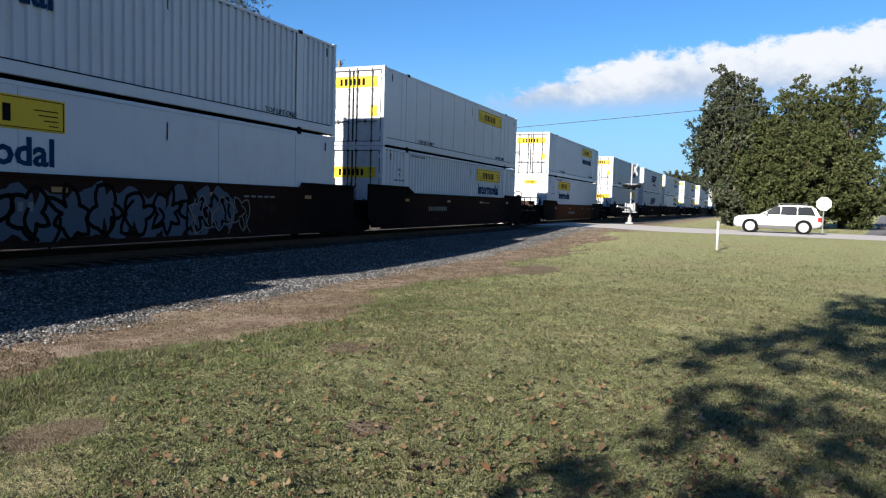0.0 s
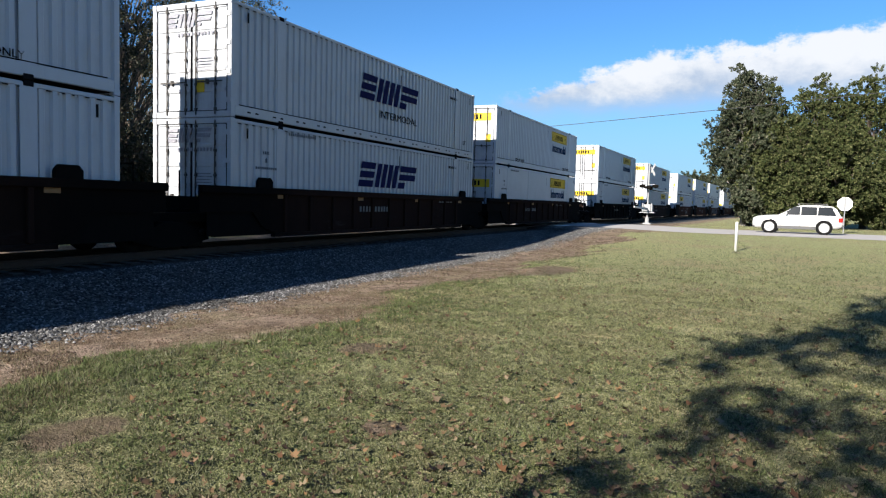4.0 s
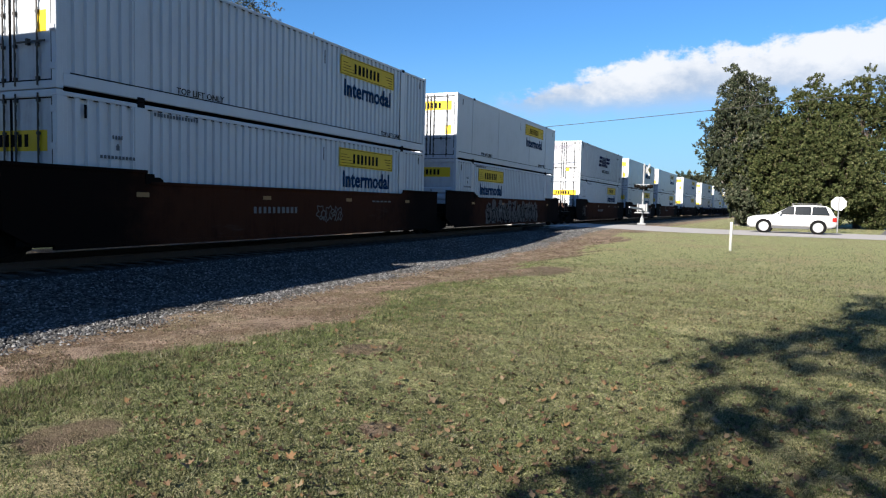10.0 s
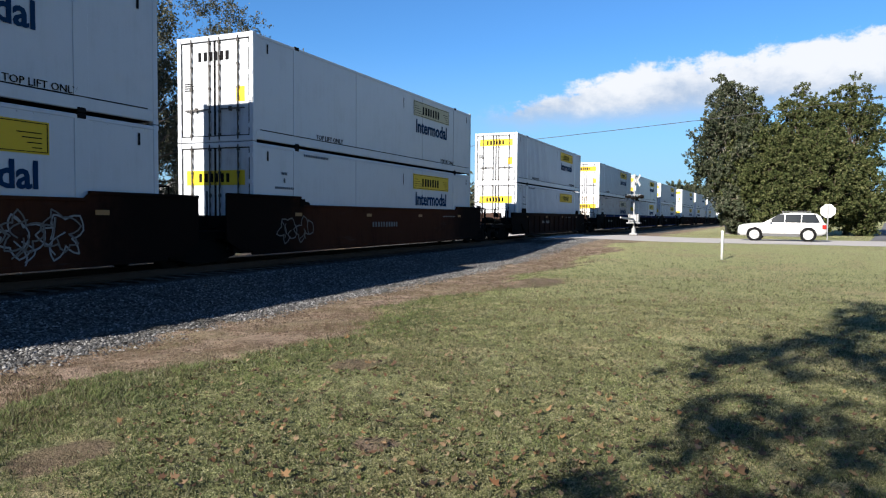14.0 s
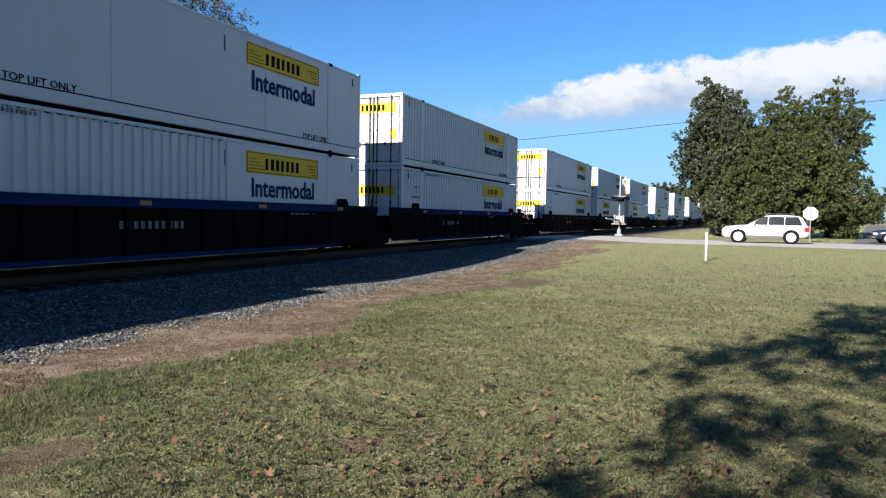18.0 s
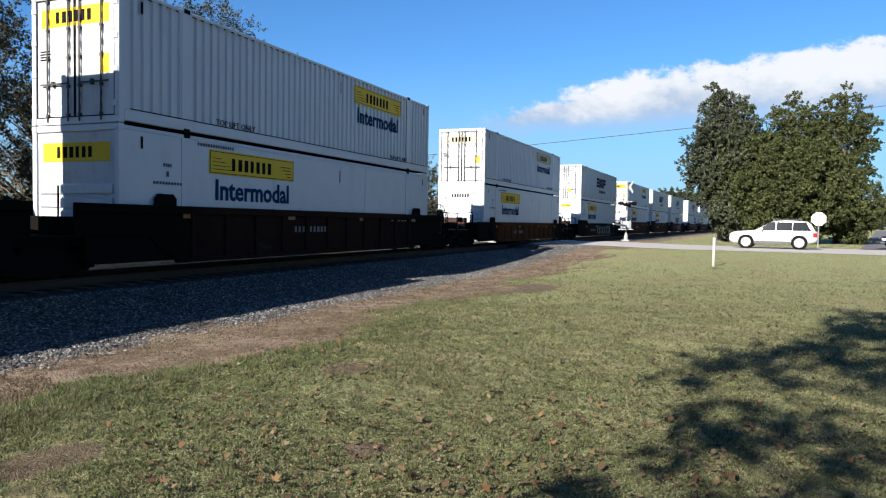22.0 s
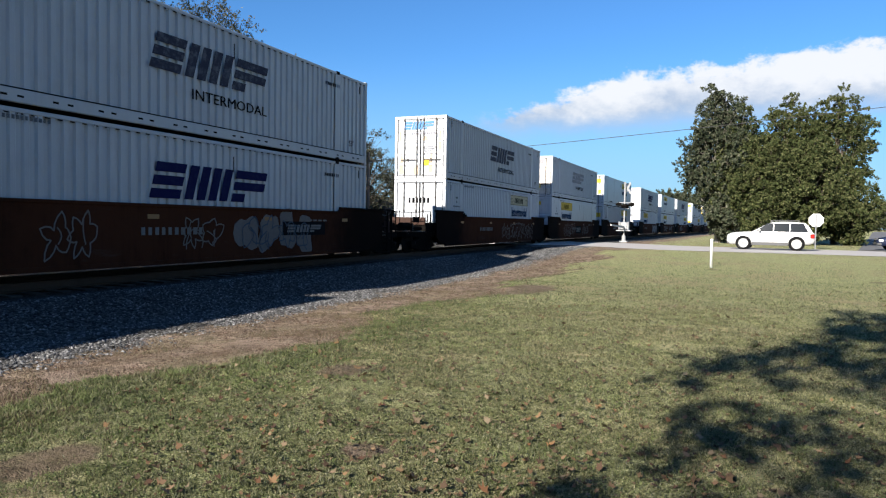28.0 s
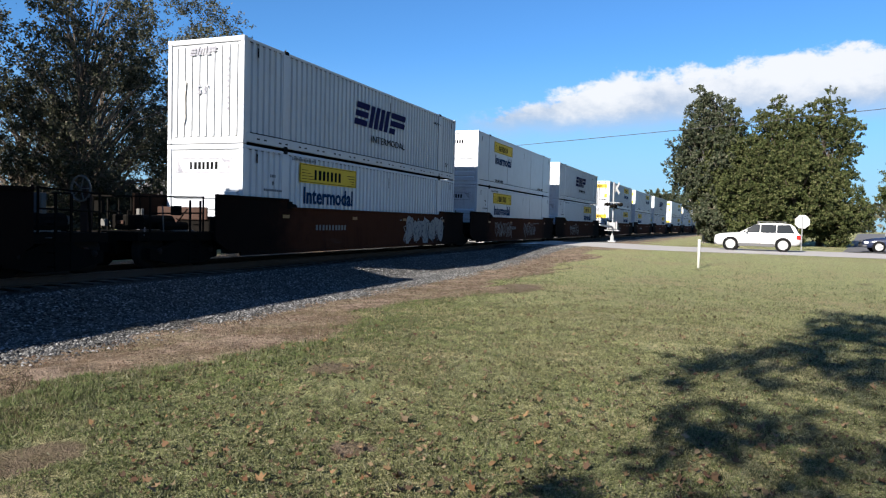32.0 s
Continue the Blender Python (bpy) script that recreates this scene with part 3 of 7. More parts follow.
def strip(name, mat, near, far, label, lift=0.012):
    """A road between two outlines given as (x, y) rows from left to right."""
    v = []
    for (xa, ya), (xb, yb) in zip(near, far):
        for k in range(7):
            x, y = xa + (xb - xa) * k / 6, ya + (yb - ya) * k / 6
            crown = 0.05 * math.sin(math.pi * k / 6)
            v.append((x, y, max(ground_z(x, y), ground_z(x + 0.4, y), ground_z(x - 0.4, y)) + lift + crown))
    q = [(i * 7 + k, i * 7 + k + 7, i * 7 + k + 8, i * 7 + k + 1) for i in range(len(near) - 1) for k in range(6)]
    ob = new(name, fast_mesh(name, v, np.array(q), [4] * len(q), M[mat], True))
    return tagged(ob, label, "road", kind="structure")


def build_roads():
    xs = list(np.arange(-60, 60.1, 1.5))
    near = [(x, 41.0 + 3.8 * smoothstep(-3.0, -10.0, x)) for x in xs]
    far = [(x, 50.6 + 4.5 * smoothstep(-2.0, -9.0, x)) for x in xs]
    strip("road_crossing", "asphalt", near, far, "pale worn asphalt road running over the level crossing")
    ys = list(np.arange(50.9, 170, 3.0))
    strip("road_side", "dark_asphalt", [(7.4 + (y - 51) * 0.17, y) for y in ys], [(13.8 + (y - 51) * 0.19, y) for y in ys], "dark asphalt side road leading away from the crossing", 0.02)
    # concrete panels of the crossing, beside and between the rails
    cross = thing("crossing_panels", pose(bend(49) + TRACK_X, 49, 0, 0, 0, -math.degrees(CURVE_S + 2 * CURVE_C * 49)), "grey concrete panels laid between the rails of the level crossing", "crossing")
    tagged(cross, kind="structure")
    for x0, x1 in ((-1.9, -0.83), (-0.64, 0.64), (0.83, 1.9)):
        for i in range(4):
            part("panel", shared(("xpanel", x0), "panel", "concrete", lambda mb: mb.box(x0, x1, 0, 2.36, 0.12, 0.352, 0.015)), cross, m=pose(0, -4.8 + 2.4 * i, 0))


def build_track():
    # rails
    track = thing("railway_track", Matrix.Identity(4), "single railway track on timber ties in grey ballast", "railway track")
    tagged(track, kind="structure")
    ys = [-900, -700, -500, -400, -300, -220, -160, -120, -90, -60, -40, -25] + list(np.arange(-15, 101, 5)) + [110, 125, 145, 170, 200, 240, 290, 350, 420, 500, 600, 700, 800, 900]
    prof = [(-0.075, 0.19), (0.075, 0.19), (0.075, 0.205), (0.012, 0.225), (0.012, 0.318), (0.036, 0.33), (0.036, 0.36), (-0.036, 0.36), (-0.036, 0.33), (-0.012, 0.318), (-0.012, 0.225), (-0.075, 0.205)]
    for sx in (-0.7535, 0.7535):
        v, f, n = [], [], len(prof)
        for y in ys:
            v += [(TRACK_X + bend(y) + sx + px, y, pz) for px, pz in prof]
        for j in range(len(ys) - 1):
            f += [(j * n + i, j * n + (i + 1) % n, (j + 1) * n + (i + 1) % n, (j + 1) * n + i) for i in range(n)]
        part("rail", MB().add(v, f).mesh("rail", M["rail"]), track)
    tie = shared("tie", "tie", "tie", lambda mb: mb.box(-1.3, 1.3, -0.115, 0.115, 0.02, 0.188, 0.012))
    y = -14.0
    while y < 125:
        if not 44.0 < y < 54:
            part("tie", tie, track, m=pose(TRACK_X + bend(y) + random.uniform(-0.03, 0.03), y, random.uniform(-0.008, 0), 0, 0, -math.degrees(CURVE_S + 2 * CURVE_C * y) + random.uniform(-0.8, 0.8)))
        y += 0.53
    far = MB()
    for y in np.arange(126, 420, 0.55):
        far.box(TRACK_X + bend(y) - 1.3, TRACK_X + bend(y) + 1.3, y - 0.115, y + 0.115, 0.02, 0.188)
    tagged(part("distant_ties", far.mesh("distant_ties", M["tie"]), track), kind="stuff")


# ---------------------------------------------------------------- the train's course
SPEED, PICKUP = 18.8135, 0.00546                    # metres a second, and a slight gain


def travelled(t):
    return SPEED * t + PICKUP * t * t


MOVERS = []                                          # (thing, y of its middle at the start, z)


def on_track(y, z):
    return pose(TRACK_X + bend(y), y, z, 0, 0, -math.degrees(math.atan(CURVE_S + 2 * CURVE_C * max(-900, min(900, y)))))


# ---------------------------------------------------------------- containers
CL, CW, CH = 16.15, 2.59, 2.875
HX, HY = CW / 2, CL / 2


def corrugated(mb, x, out, waves, y0, y1, z0, z1, depth=0.046):
    """A wall of pressed vertical folds at x, facing out (+1 or -1)."""
    pitch = (y1 - y0) / waves
    pts = []
    for i in range(waves):
        a = y0 + i * pitch
        pts += [(x, a), (x, a + pitch * 0.36), (x - out * depth, a + pitch * 0.5), (x - out * depth, a + pitch * 0.86)]
    pts.append((x, y1))
    v = [(p, q, z0) for p, q in pts] + [(p, q, z1) for p, q in pts]
    v += [(p - out * 0.012, q, z) for z in (z0, z1) for p, q in pts]
    n = len(pts)
    f = [(i, i + 1, n + i + 1, n + i) for i in range(n - 1)] + [(2 * n + i, 3 * n + i, 3 * n + i + 1, 2 * n + i + 1) for i in range(n - 1)]
    f += [(i, 2 * n + i, 2 * n + i + 1, i + 1) for i in range(n - 1)] + [(n + i, n + i + 1, 3 * n + i + 1, 3 * n + i) for i in range(n - 1)]
    mb.add(v, f)


def flat_side(mb, x, out, seams, y0, y1, z0, z1):
    """A smooth wall of riveted sheets with narrow proud battens between them."""
    mb.box(min(x, x - out * 0.03), max(x, x - out * 0.03), y0, y1, z0, z1)


def battens(wall, sx, seams, y0, y1, z0, z1, paint):
    x = sx * (HX - 0.012)
    me = shared(("batten", sx, paint), "batten", paint, lambda mb: mb.box(*sorted((x - sx * 0.002, x + sx * 0.010)), -0.03, 0.03, z0, z1))
    for i in range(1, seams):
        part("batten", me, wall, m=pose(0, y0 + (y1 - y0) * i / seams, 0))


def slant_blocks(mb, w, h, thick=0.004):
    """A slanted emblem of plain blocks, about w wide and h high."""
    k = 0.30 * h
    def bar(x0, x1, z0, z1):
        s0, s1 = k * z0 / h, k * z1 / h
        mb.prism([(x0 + s0, z0), (x1 + s0, z0), (x1 + s1, z1), (x0 + s1, z1)], "z", 0, thick)
    u = (w - k) / 10.0
    for z in (0.0, 0.37, 0.74):
        bar(0, 2.3 * u, h * z, h * (z + 0.27))
    for x in (2.65, 3.65, 4.65, 5.65):
        bar(x * u, (x + 0.72) * u, 0, h)
    for z in (0.0, 0.37, 0.74):
        bar(6.75 * u, (8.0 if z == 0 else 9.9) * u, h * z, h * (z + 0.27))


def word_bars(mb, w, h, n=7, thick=0.004, seed=1):
    """A row of plain letter-sized bars standing for a name or number."""
    r = random.Random(seed)
    p = w / n
    for i in range(n):
        x = i * p
        mb.box(x, x + p * r.uniform(0.48, 0.66), 0, h, 0, thick)


SIDE = Matrix.Rotation(radians(90), 4, "Z") @ Matrix.Rotation(radians(90), 4, "X")     # drawing plane -> the wall that faces +x, reading towards +y
END = Matrix.Rotation(radians(90), 4, "X")                                             # drawing plane -> the end that faces -y, reading towards +x


def on_side(y, z, out=0.004):
    return Matrix.Translation((HX + out, y, z)) @ SIDE


def on_end(x, z, out=0.004):
    return Matrix.Translation((x, -HY - out, z)) @ END


def container(m, paint="white", end="doors", side="fold", mark="rear", banner="yellow", upper=True, label="", logo="navy"):
    """A 53-foot container: posts, rails, walls, roof, doors or ribbed end, emblem and lettering."""
    ob = thing("shipping_container", m, label, "container", "stacked containers of the train")
    for sx in (-1, 1):
        for sy in (-1, 1):
            def post(mb, sx=sx, sy=sy):
                x0, x1 = sorted((sx * HX, sx * (HX - 0.13)))
                y0, y1 = sorted((sy * HY, sy * (HY - 0.14)))
                mb.box(x0, x1, y0, y1, 0.1, CH - 0.1, 0.01)
                for z in (0, CH - 0.12):
                    mb.box(x0 - 0.004, x1 + 0.004, y0 - 0.012, y1 + 0.012, z, z + 0.12, 0.012)
            part("corner_post", shared(("post", sx, sy, paint), "corner_post", paint, post), ob)
        part("bottom_rail", shared(("brail", sx, paint, upper), "bottom_rail", paint, lambda mb: mb.box(*sorted((sx * (HX + 0.003 * upper), sx * (HX - 0.08))), -HY + 0.14, HY - 0.14, 0.055, 0.30 if upper else 0.16, 0.01)), ob)
        def trail(mb, sx=sx):
            mb.box(*sorted((sx * (HX - 0.002), sx * (HX - 0.09))), -HY + 0.14, HY - 0.14, CH - 0.11, CH - 0.03, 0.012)
            for i in range(48):                                     # the row of small folded ends below the rail
                y = -HY + 0.4 + i * (CL - 0.8) / 47
                mb.box(*sorted((sx * (HX - 0.002), sx * (HX + 0.006))), y, y + 0.05, CH - 0.15, CH - 0.12)
        part("top_rail", shared(("trail", sx, paint), "top_rail", paint, trail), ob)
        def wall(mb, sx=sx):
            if side == "fold":
                corrugated(mb, sx * (HX - 0.010), sx, 58, -HY + 0.13, HY - 0.13, 0.15, CH - 0.10)
            elif side == "mixed":
                corrugated(mb, sx * (HX - 0.010), sx, 32, -HY + 0.13, -HY + 9.1, 0.15, CH - 0.10)
                flat_side(mb, sx * (HX - 0.010), sx, 1, -HY + 9.1, HY - 0.13, 0.15, CH - 0.10)
            else:
                flat_side(mb, sx * (HX - 0.012), sx, 10 if side == "panel" else 3, -HY + 0.13, HY - 0.13, 0.15, CH - 0.10)
        if sx == 1 and side in ("fold", "mixed"):            # shade in the folds under the top rail, added as dark dashes
            def fold_shade(mb):
                p = (CL - 0.26) / 58
                for i in range(58 if side == "fold" else 32):
                    mb.box(HX - 0.012, HX - 0.001, -HY + 0.13 + (i + 0.5) * p, -HY + 0.13 + (i + 0.88) * p, CH - 0.135, CH - 0.112)
            part("slot_strip", shared(("fold_shade", side), "slot_strip", "seam", fold_shade), ob)
        sw = part("side_wall", shared(("wall", sx, side, paint), "side_wall", paint, wall), ob)
        if side in ("flat", "panel"):
            battens(sw, sx, 12 if side == "panel" else 3, -HY + 0.13, HY - 0.13, 0.15, CH - 0.10, paint)
        for sy in (-1, 1):
            y = sy * 6.09
            part("lifting_post", shared(("lift", sx, sy, paint), "lifting_post", paint, lambda mb: mb.box(*sorted((sx * (HX - 0.02), sx * (HX + 0.004))), y - 0.17, y + 0.17, 0.15, CH - 0.1, 0.008)), ob)
    for sy in (-1, 1):                                              # black lifting sockets at the 40-foot posts
        for z in (0.0, CH - 0.10):
            part("lifting_socket", shared(("sock", sy, z), "lifting_socket", "seam", lambda mb: mb.box(HX - 0.05, HX + 0.014, sy * 6.09 - 0.10, sy * 6.09 + 0.10, z, z + 0.10, 0.01)), ob)
    part("roof", shared(("roof", paint), "roof", paint, lambda mb: mb.box(-HX + 0.05, HX - 0.05, -HY + 0.05, HY - 0.05, CH - 0.05, CH - 0.015, 0.01)), ob)
    part("floor", shared("cfloor", "floor", "seam", lambda mb: mb.box(-HX + 0.08, HX - 0.08, -HY + 0.1, HY - 0.1, 0.05, 0.14)), ob)
    part("rear_wall", shared(("rear", paint), "rear_wall", paint, lambda mb: mb.box(-HX + 0.1, HX - 0.1, HY - 0.06, HY - 0.02, 0.05, CH - 0.05)), ob)
    # header and sill of the end that leads
    part("end_header", shared(("ehead", paint), "end_header", paint, lambda mb: mb.box(-HX + 0.13, HX - 0.13, -HY + 0.005, -HY + 0.12, CH - 0.14, CH, 0.012)), ob)
    part("end_sill", shared(("esill", paint), "end_sill", paint, lambda mb: mb.box(-HX + 0.13, HX - 0.13, -HY + 0.005, -HY + 0.12, 0.0, 0.15, 0.012)), ob)
    if end in ("doors", "swift_doors"):
        for k in (0, 1):
            x0, x1 = (-HX + 0.14, -0.008) if k == 0 else (0.008, HX - 0.14)
            def door(mb, x0=x0, x1=x1):
                mb.box(x0, x1, -HY + 0.03, -HY + 0.07, 0.16, CH - 0.15, 0.008)
            rusty = logo == "grey_logo" or paint == "dirty_white"
            d = part("door", shared(("door", k, paint, rusty), "door", "rusty_door" if rusty else "grimy_white", door), ob, "rust-streaked door" if rusty else "")
            def gasket(mb, x0=x0, x1=x1):
                for a, b, c, e in ((x0, x1, 0.152, 0.176), (x0, x1, CH - 0.166, CH - 0.142), (x0, x0 + 0.022, 0.176, CH - 0.166), (x1 - 0.022, x1, 0.176, CH - 0.166)):
                    mb.box(a, b, -HY + 0.016, -HY + 0.034, c, e)
            part("gasket", shared(("gasket", k), "gasket", "seam", gasket), d)
            if end == "swift_doors":
                for i in range(6):
                    z = 0.16 + (CH - 0.31) * i / 5
                    part("rib", shared(("drib", k, i, paint), "rib", paint, lambda mb: mb.box(x0 + 0.05, x1 - 0.05, -HY + 0.008, -HY + 0.031, max(0.17, z - 0.045), min(CH - 0.16, z + 0.045), 0.008)), d)
            for x in ((x0 + 0.36, x1 - 0.16) if k == 0 else (x0 + 0.16, x1 - 0.36)):
                def rod(mb, x=x):
                    mb.tube((x, -HY - 0.012, 0.06), (x, -HY - 0.012, CH - 0.06), 0.017, 8)
                    for i in range(5):
                        z = 0.2 + i * (CH - 0.4) / 4
                        mb.box(x - 0.036, x + 0.036, -HY - 0.028, -HY + 0.03, z - 0.032, z + 0.032, 0.006)
                    for i in range(9):                              # chain-like guides beside the rod
                        z = 0.35 + i * (CH - 0.7) / 8
                        mb.box(x + 0.022, x + 0.034, -HY - 0.020, -HY - 0.006, z - 0.07, z + 0.07)
                part("lock_rod", shared(("rod", round(x, 2)), "lock_rod", "rod", rod), d)
            def handle(mb, x0=x0, x1=x1):
                mb.box(x0 + 0.16, x1 - 0.12, -HY - 0.034, -HY - 0.02, 0.86, 0.895)
                mb.box(x0 + 0.5, x0 + 0.56, -HY - 0.04, -HY + 0.03, 0.82, 0.94)
            part("handle", shared(("handle", k), "handle", "rod", handle), d)
            def hinges(mb, k=k):
                x = (-HX + 0.02, -HX + 0.16) if k == 0 else (HX - 0.16, HX - 0.02)
                for i in range(4):
                    mb.box(*x, -HY - 0.02, -HY + 0.01, 0.35 + i * 0.70, 0.47 + i * 0.70, 0.006)
            part("hinge_strip", shared(("hinge", k, paint), "hinge_strip", paint, hinges), d)
        if end == "doors":
            if banner != "none":
                part("banner", shared(("ebanner", banner), "banner", banner, lambda mb: mb.box(0, 2.0, 0, 0.40, 0, 0.003)), ob, "yellow banner across the doors", on_end(-1.0, 2.12 if upper else 1.72, -0.026))
            part("brand_mark", shared("ebars", "brand_mark", "ink", lambda mb: word_bars(mb, 1.12, 0.24, 6)), ob, m=on_end(-0.56, (2.20 if upper else 1.80), -0.020))
            if upper:
                part("warning_sticker", shared("sticker", "warning_sticker", "yellow", lambda mb: mb.box(0, 0.28, 0, 0.40, 0, 0.003)), ob, m=on_end(0.72, 1.06, -0.026))
                part("notice_mark", shared("notice", "notice_mark", "ink", lambda mb: [mb.box(0, 0.32 - 0.03 * (i % 2), i * 0.06, i * 0.06 + 0.03, 0, 0.003) for i in range(4)]), ob, m=on_end(-1.05, 1.42, -0.026))
        else:
            part("emblem", shared(("eemblem", logo), "emblem", "grey_logo" if logo == "navy" else logo, lambda mb: slant_blocks(mb, 1.55, 0.36)), ob, "slanted emblem on the doors", on_end(-0.85, 2.26, -0.004))
            part("number_mark", shared("enum", "number_mark", "grey_logo", lambda mb: [word_bars(mb, 1.3, 0.09, 12), None]), ob, m=on_end(-0.45, 2.04, -0.004))
            part("placard", shared("eplac", "placard", "yellow", lambda mb: mb.box(0, 0.26, 0, 0.30, 0, 0.003)), ob, m=on_end(0.18, 0.62, -0.004))
            for n, (xa, za, w, h) in enumerate(() if logo != "blue_logo" else ((-1.08, 0.22, 0.24, 0.9), (-0.35, 0.20, 0.30, 0.5), (0.42, 0.3, 0.22, 1.0), (0.9, 1.3, 0.16, 1.2), (-1.1, 1.7, 0.14, 0.9), (0.05, 1.75, 0.35, 0.22))):
                part("rust_stain", shared(("estain", n, paint), "rust_stain", "rust_wash", lambda mb: mb.prism([(0, 0), (w * 0.6, -0.03), (w, 0.1 * h), (w * 0.8, 0.5 * h), (w * 0.9, 0.8 * h), (w * 0.5, h), (w * 0.3, 0.7 * h), (0.05 * w, 0.6 * h)], "z", 0, 0.002)), ob, "streak of rust", on_end(xa, za, -0.0305))
            part("data_mark", shared("edata", "data_mark", "grey_logo", lambda mb: [mb.box(0.02 * (i % 3), 0.5 + 0.05 * (i % 2), i * 0.075, i * 0.075 + 0.03, 0, 0.003) for i in range(5)]), ob, m=on_end(0.15, 1.16, -0.004))
    else:
        def endwall(mb):
            mb.box(-HX + 0.12, HX - 0.12, -HY + 0.045, -HY + 0.08, 0.14, CH - 0.13)
        ew = part("end_wall", shared(("endwall", end, paint), "end_wall", "grimy_white", endwall), ob)
        if end == "plain_ribs":
            rib = shared(("vrib", paint), "rib", paint, lambda mb: mb.box(-0.05, 0.05, -HY + 0.012, -HY + 0.03, 0.2, CH - 0.2, 0.008))
            for i in range(9):
                part("rib", rib, ew, m=pose(-HX + 0.28 + i * (CW - 0.56) / 8, 0, 0))
        else:
            rib = shared(("hrib", paint), "rib", paint, lambda mb: mb.prism([(-HY + 0.05, 0), (-HY - 0.002, 0.012), (-HY - 0.002, 0.185), (-HY + 0.05, 0.235)], "x", -HX + 0.2, HX - 0.2))
            for i in range(5):
                part("rib", rib, ew, m=pose(0, 0, 0.22 + i * 0.29))
        if end == "ribs_outline":
            def outline(mb):
                for x0, x1, z0, z1 in ((0, 1.9, 0, 0.025), (0.0, 1.9, 0.40, 0.425), (0, 0.025, 0, 0.42), (1.875, 1.9, 0, 0.42)):
                    mb.box(x0, x1, z0, z1, 0, 0.003)
                mb.prism([(0.25, 0.03), (0.06, 0.03), (0.06, 0.33)], "z", 0, 0.003)
                mb.prism([(1.84, 0.06), (1.84, 0.36), (1.55, 0.39)], "z", 0, 0.003)
            part("outline", shared("eoutline", "outline", "grey_logo", outline), ob, m=on_end(-1.0, 2.08, -0.042))
            part("brand_mark", shared("ebars3", "brand_mark", "ink", lambda mb: word_bars(mb, 1.0, 0.2, 7, 0.004)), ob, m=on_end(-0.52, 2.19, -0.040))
        elif end == "ribs_banner":
            part("banner", shared(("ebanner2", banner), "banner", banner, lambda mb: mb.box(0, 2.0, 0, 0.42, 0, 0.003)), ob, "yellow banner on the ribbed end", on_end(-1.0, 2.08, -0.042))
            part("brand_mark", shared("ebars", "brand_mark", "ink", lambda mb: word_bars(mb, 1.12, 0.24)), ob, m=on_end(-0.56, 2.17, -0.036))
        elif end == "ribs_small":
            part("banner", shared(("ebanner3", banner), "banner", banner, lambda mb: mb.box(0, 0.86, 0, 0.26, 0, 0.003)), ob, "small yellow banner on the ribbed end", on_end(-0.38, 2.30, -0.042))
            part("brand_mark", shared("ebars2", "brand_mark", "ink", lambda mb: word_bars(mb, 0.56, 0.12)), ob, m=on_end(-0.23, 2.37, -0.036))
        elif end == "plain_ribs":
            part("emblem", shared("eemb2", "emblem", "grey_logo", lambda mb: slant_blocks(mb, 0.95, 0.20)), ob, m=on_end(-0.55, 2.42, 0.0))
            part("length_mark", letters("fiftythree", "53'", 0.34, "grey_logo", 0.006), ob, m=on_end(-0.28, 1.36, 0.0))
            part("number_mark", shared("evnum", "number_mark", "grey_logo", lambda mb: [mb.box(0, 0.06, i * 0.15, i * 0.15 + 0.07, 0, 0.003) for i in range(10)]), ob, m=on_end(0.74, 0.9, 0.0))
            part("rust_streak", shared("estreak", "rust_streak", "dirty_white", lambda mb: mb.prism([(0, 0), (0.07, -0.1), (0.14, 0.1), (0.12, 0.7), (0.16, 1.1), (0.05, 1.2), (0.02, 0.8)], "z", 0, 0.003)), ob, m=on_end(-0.80, 0.6, 0.0))
    # the long side that faces the lawn
    y0 = -HY + (2.75 if mark in ("front", "front_plain") else 9.85)
    if mark in ("rear", "front", "rear_plain", "faded"):
        bn = "yellow_faded" if mark == "faded" else banner if banner != "none" else "yellow"
        part("banner", shared(("sbanner", bn), "banner", bn, lambda mb: mb.box(0, 3.6, 0, 0.60, 0, 0.004)), ob, "yellow banner with a black border" if bn == "yellow" else "faded banner with a black border", on_side(y0, 2.0, -0.004))
        def border(mb):
            for a, b, c, d in ((0.03, 3.57, 0.03, 0.045), (0.03, 3.57, 0.555, 0.57), (0.03, 0.05, 0.03, 0.57), (3.55, 3.57, 0.03, 0.57)):
                mb.box(a, b, c, d, 0, 0.003)
            for i in range(4):
                mb.box(0.12, 0.95 - 0.16 * i, 0.12 + i * 0.09, 0.135 + i * 0.09, 0, 0.003)
                mb.box(2.95 + 0.10 * i, 3.45, 0.10 + (3 - i) * 0.09, 0.12 + (3 - i) * 0.09, 0, 0.003)
        part("border", shared("sborder", "border", "ink", border), ob, m=on_side(y0, 2.0, 0.001))
        part("brand_mark", shared("sbars", "brand_mark", "ink", lambda mb: word_bars(mb, 1.75, 0.31, 7)), ob, m=on_side(y0 + 0.85, 2.125, 0.001))
        if mark != "rear_plain":
            part("lettering", letters("intermodal", "Intermodal", 0.72, "teal", 0.017, width=3.12), ob, "dark blue word on the container's side", on_side(y0 + 0.24, 1.37, 0.0))
    elif mark == "swift":
        part("emblem", shared(("semblem", logo), "emblem", "worn_navy" if logo == "blue_logo" else logo, lambda mb: slant_blocks(mb, 4.35, 0.82)), ob, "large slanted emblem on the container's side", on_side(-HY + 6.1, 1.36, 0.0))
        part("lettering", letters("intermodal_caps", "INTERMODAL", 0.36, "grey_logo" if logo == "grey_logo" else "ink", 0.0, width=2.9), ob, m=on_side(-HY + 7.45, 0.86, 0.0))
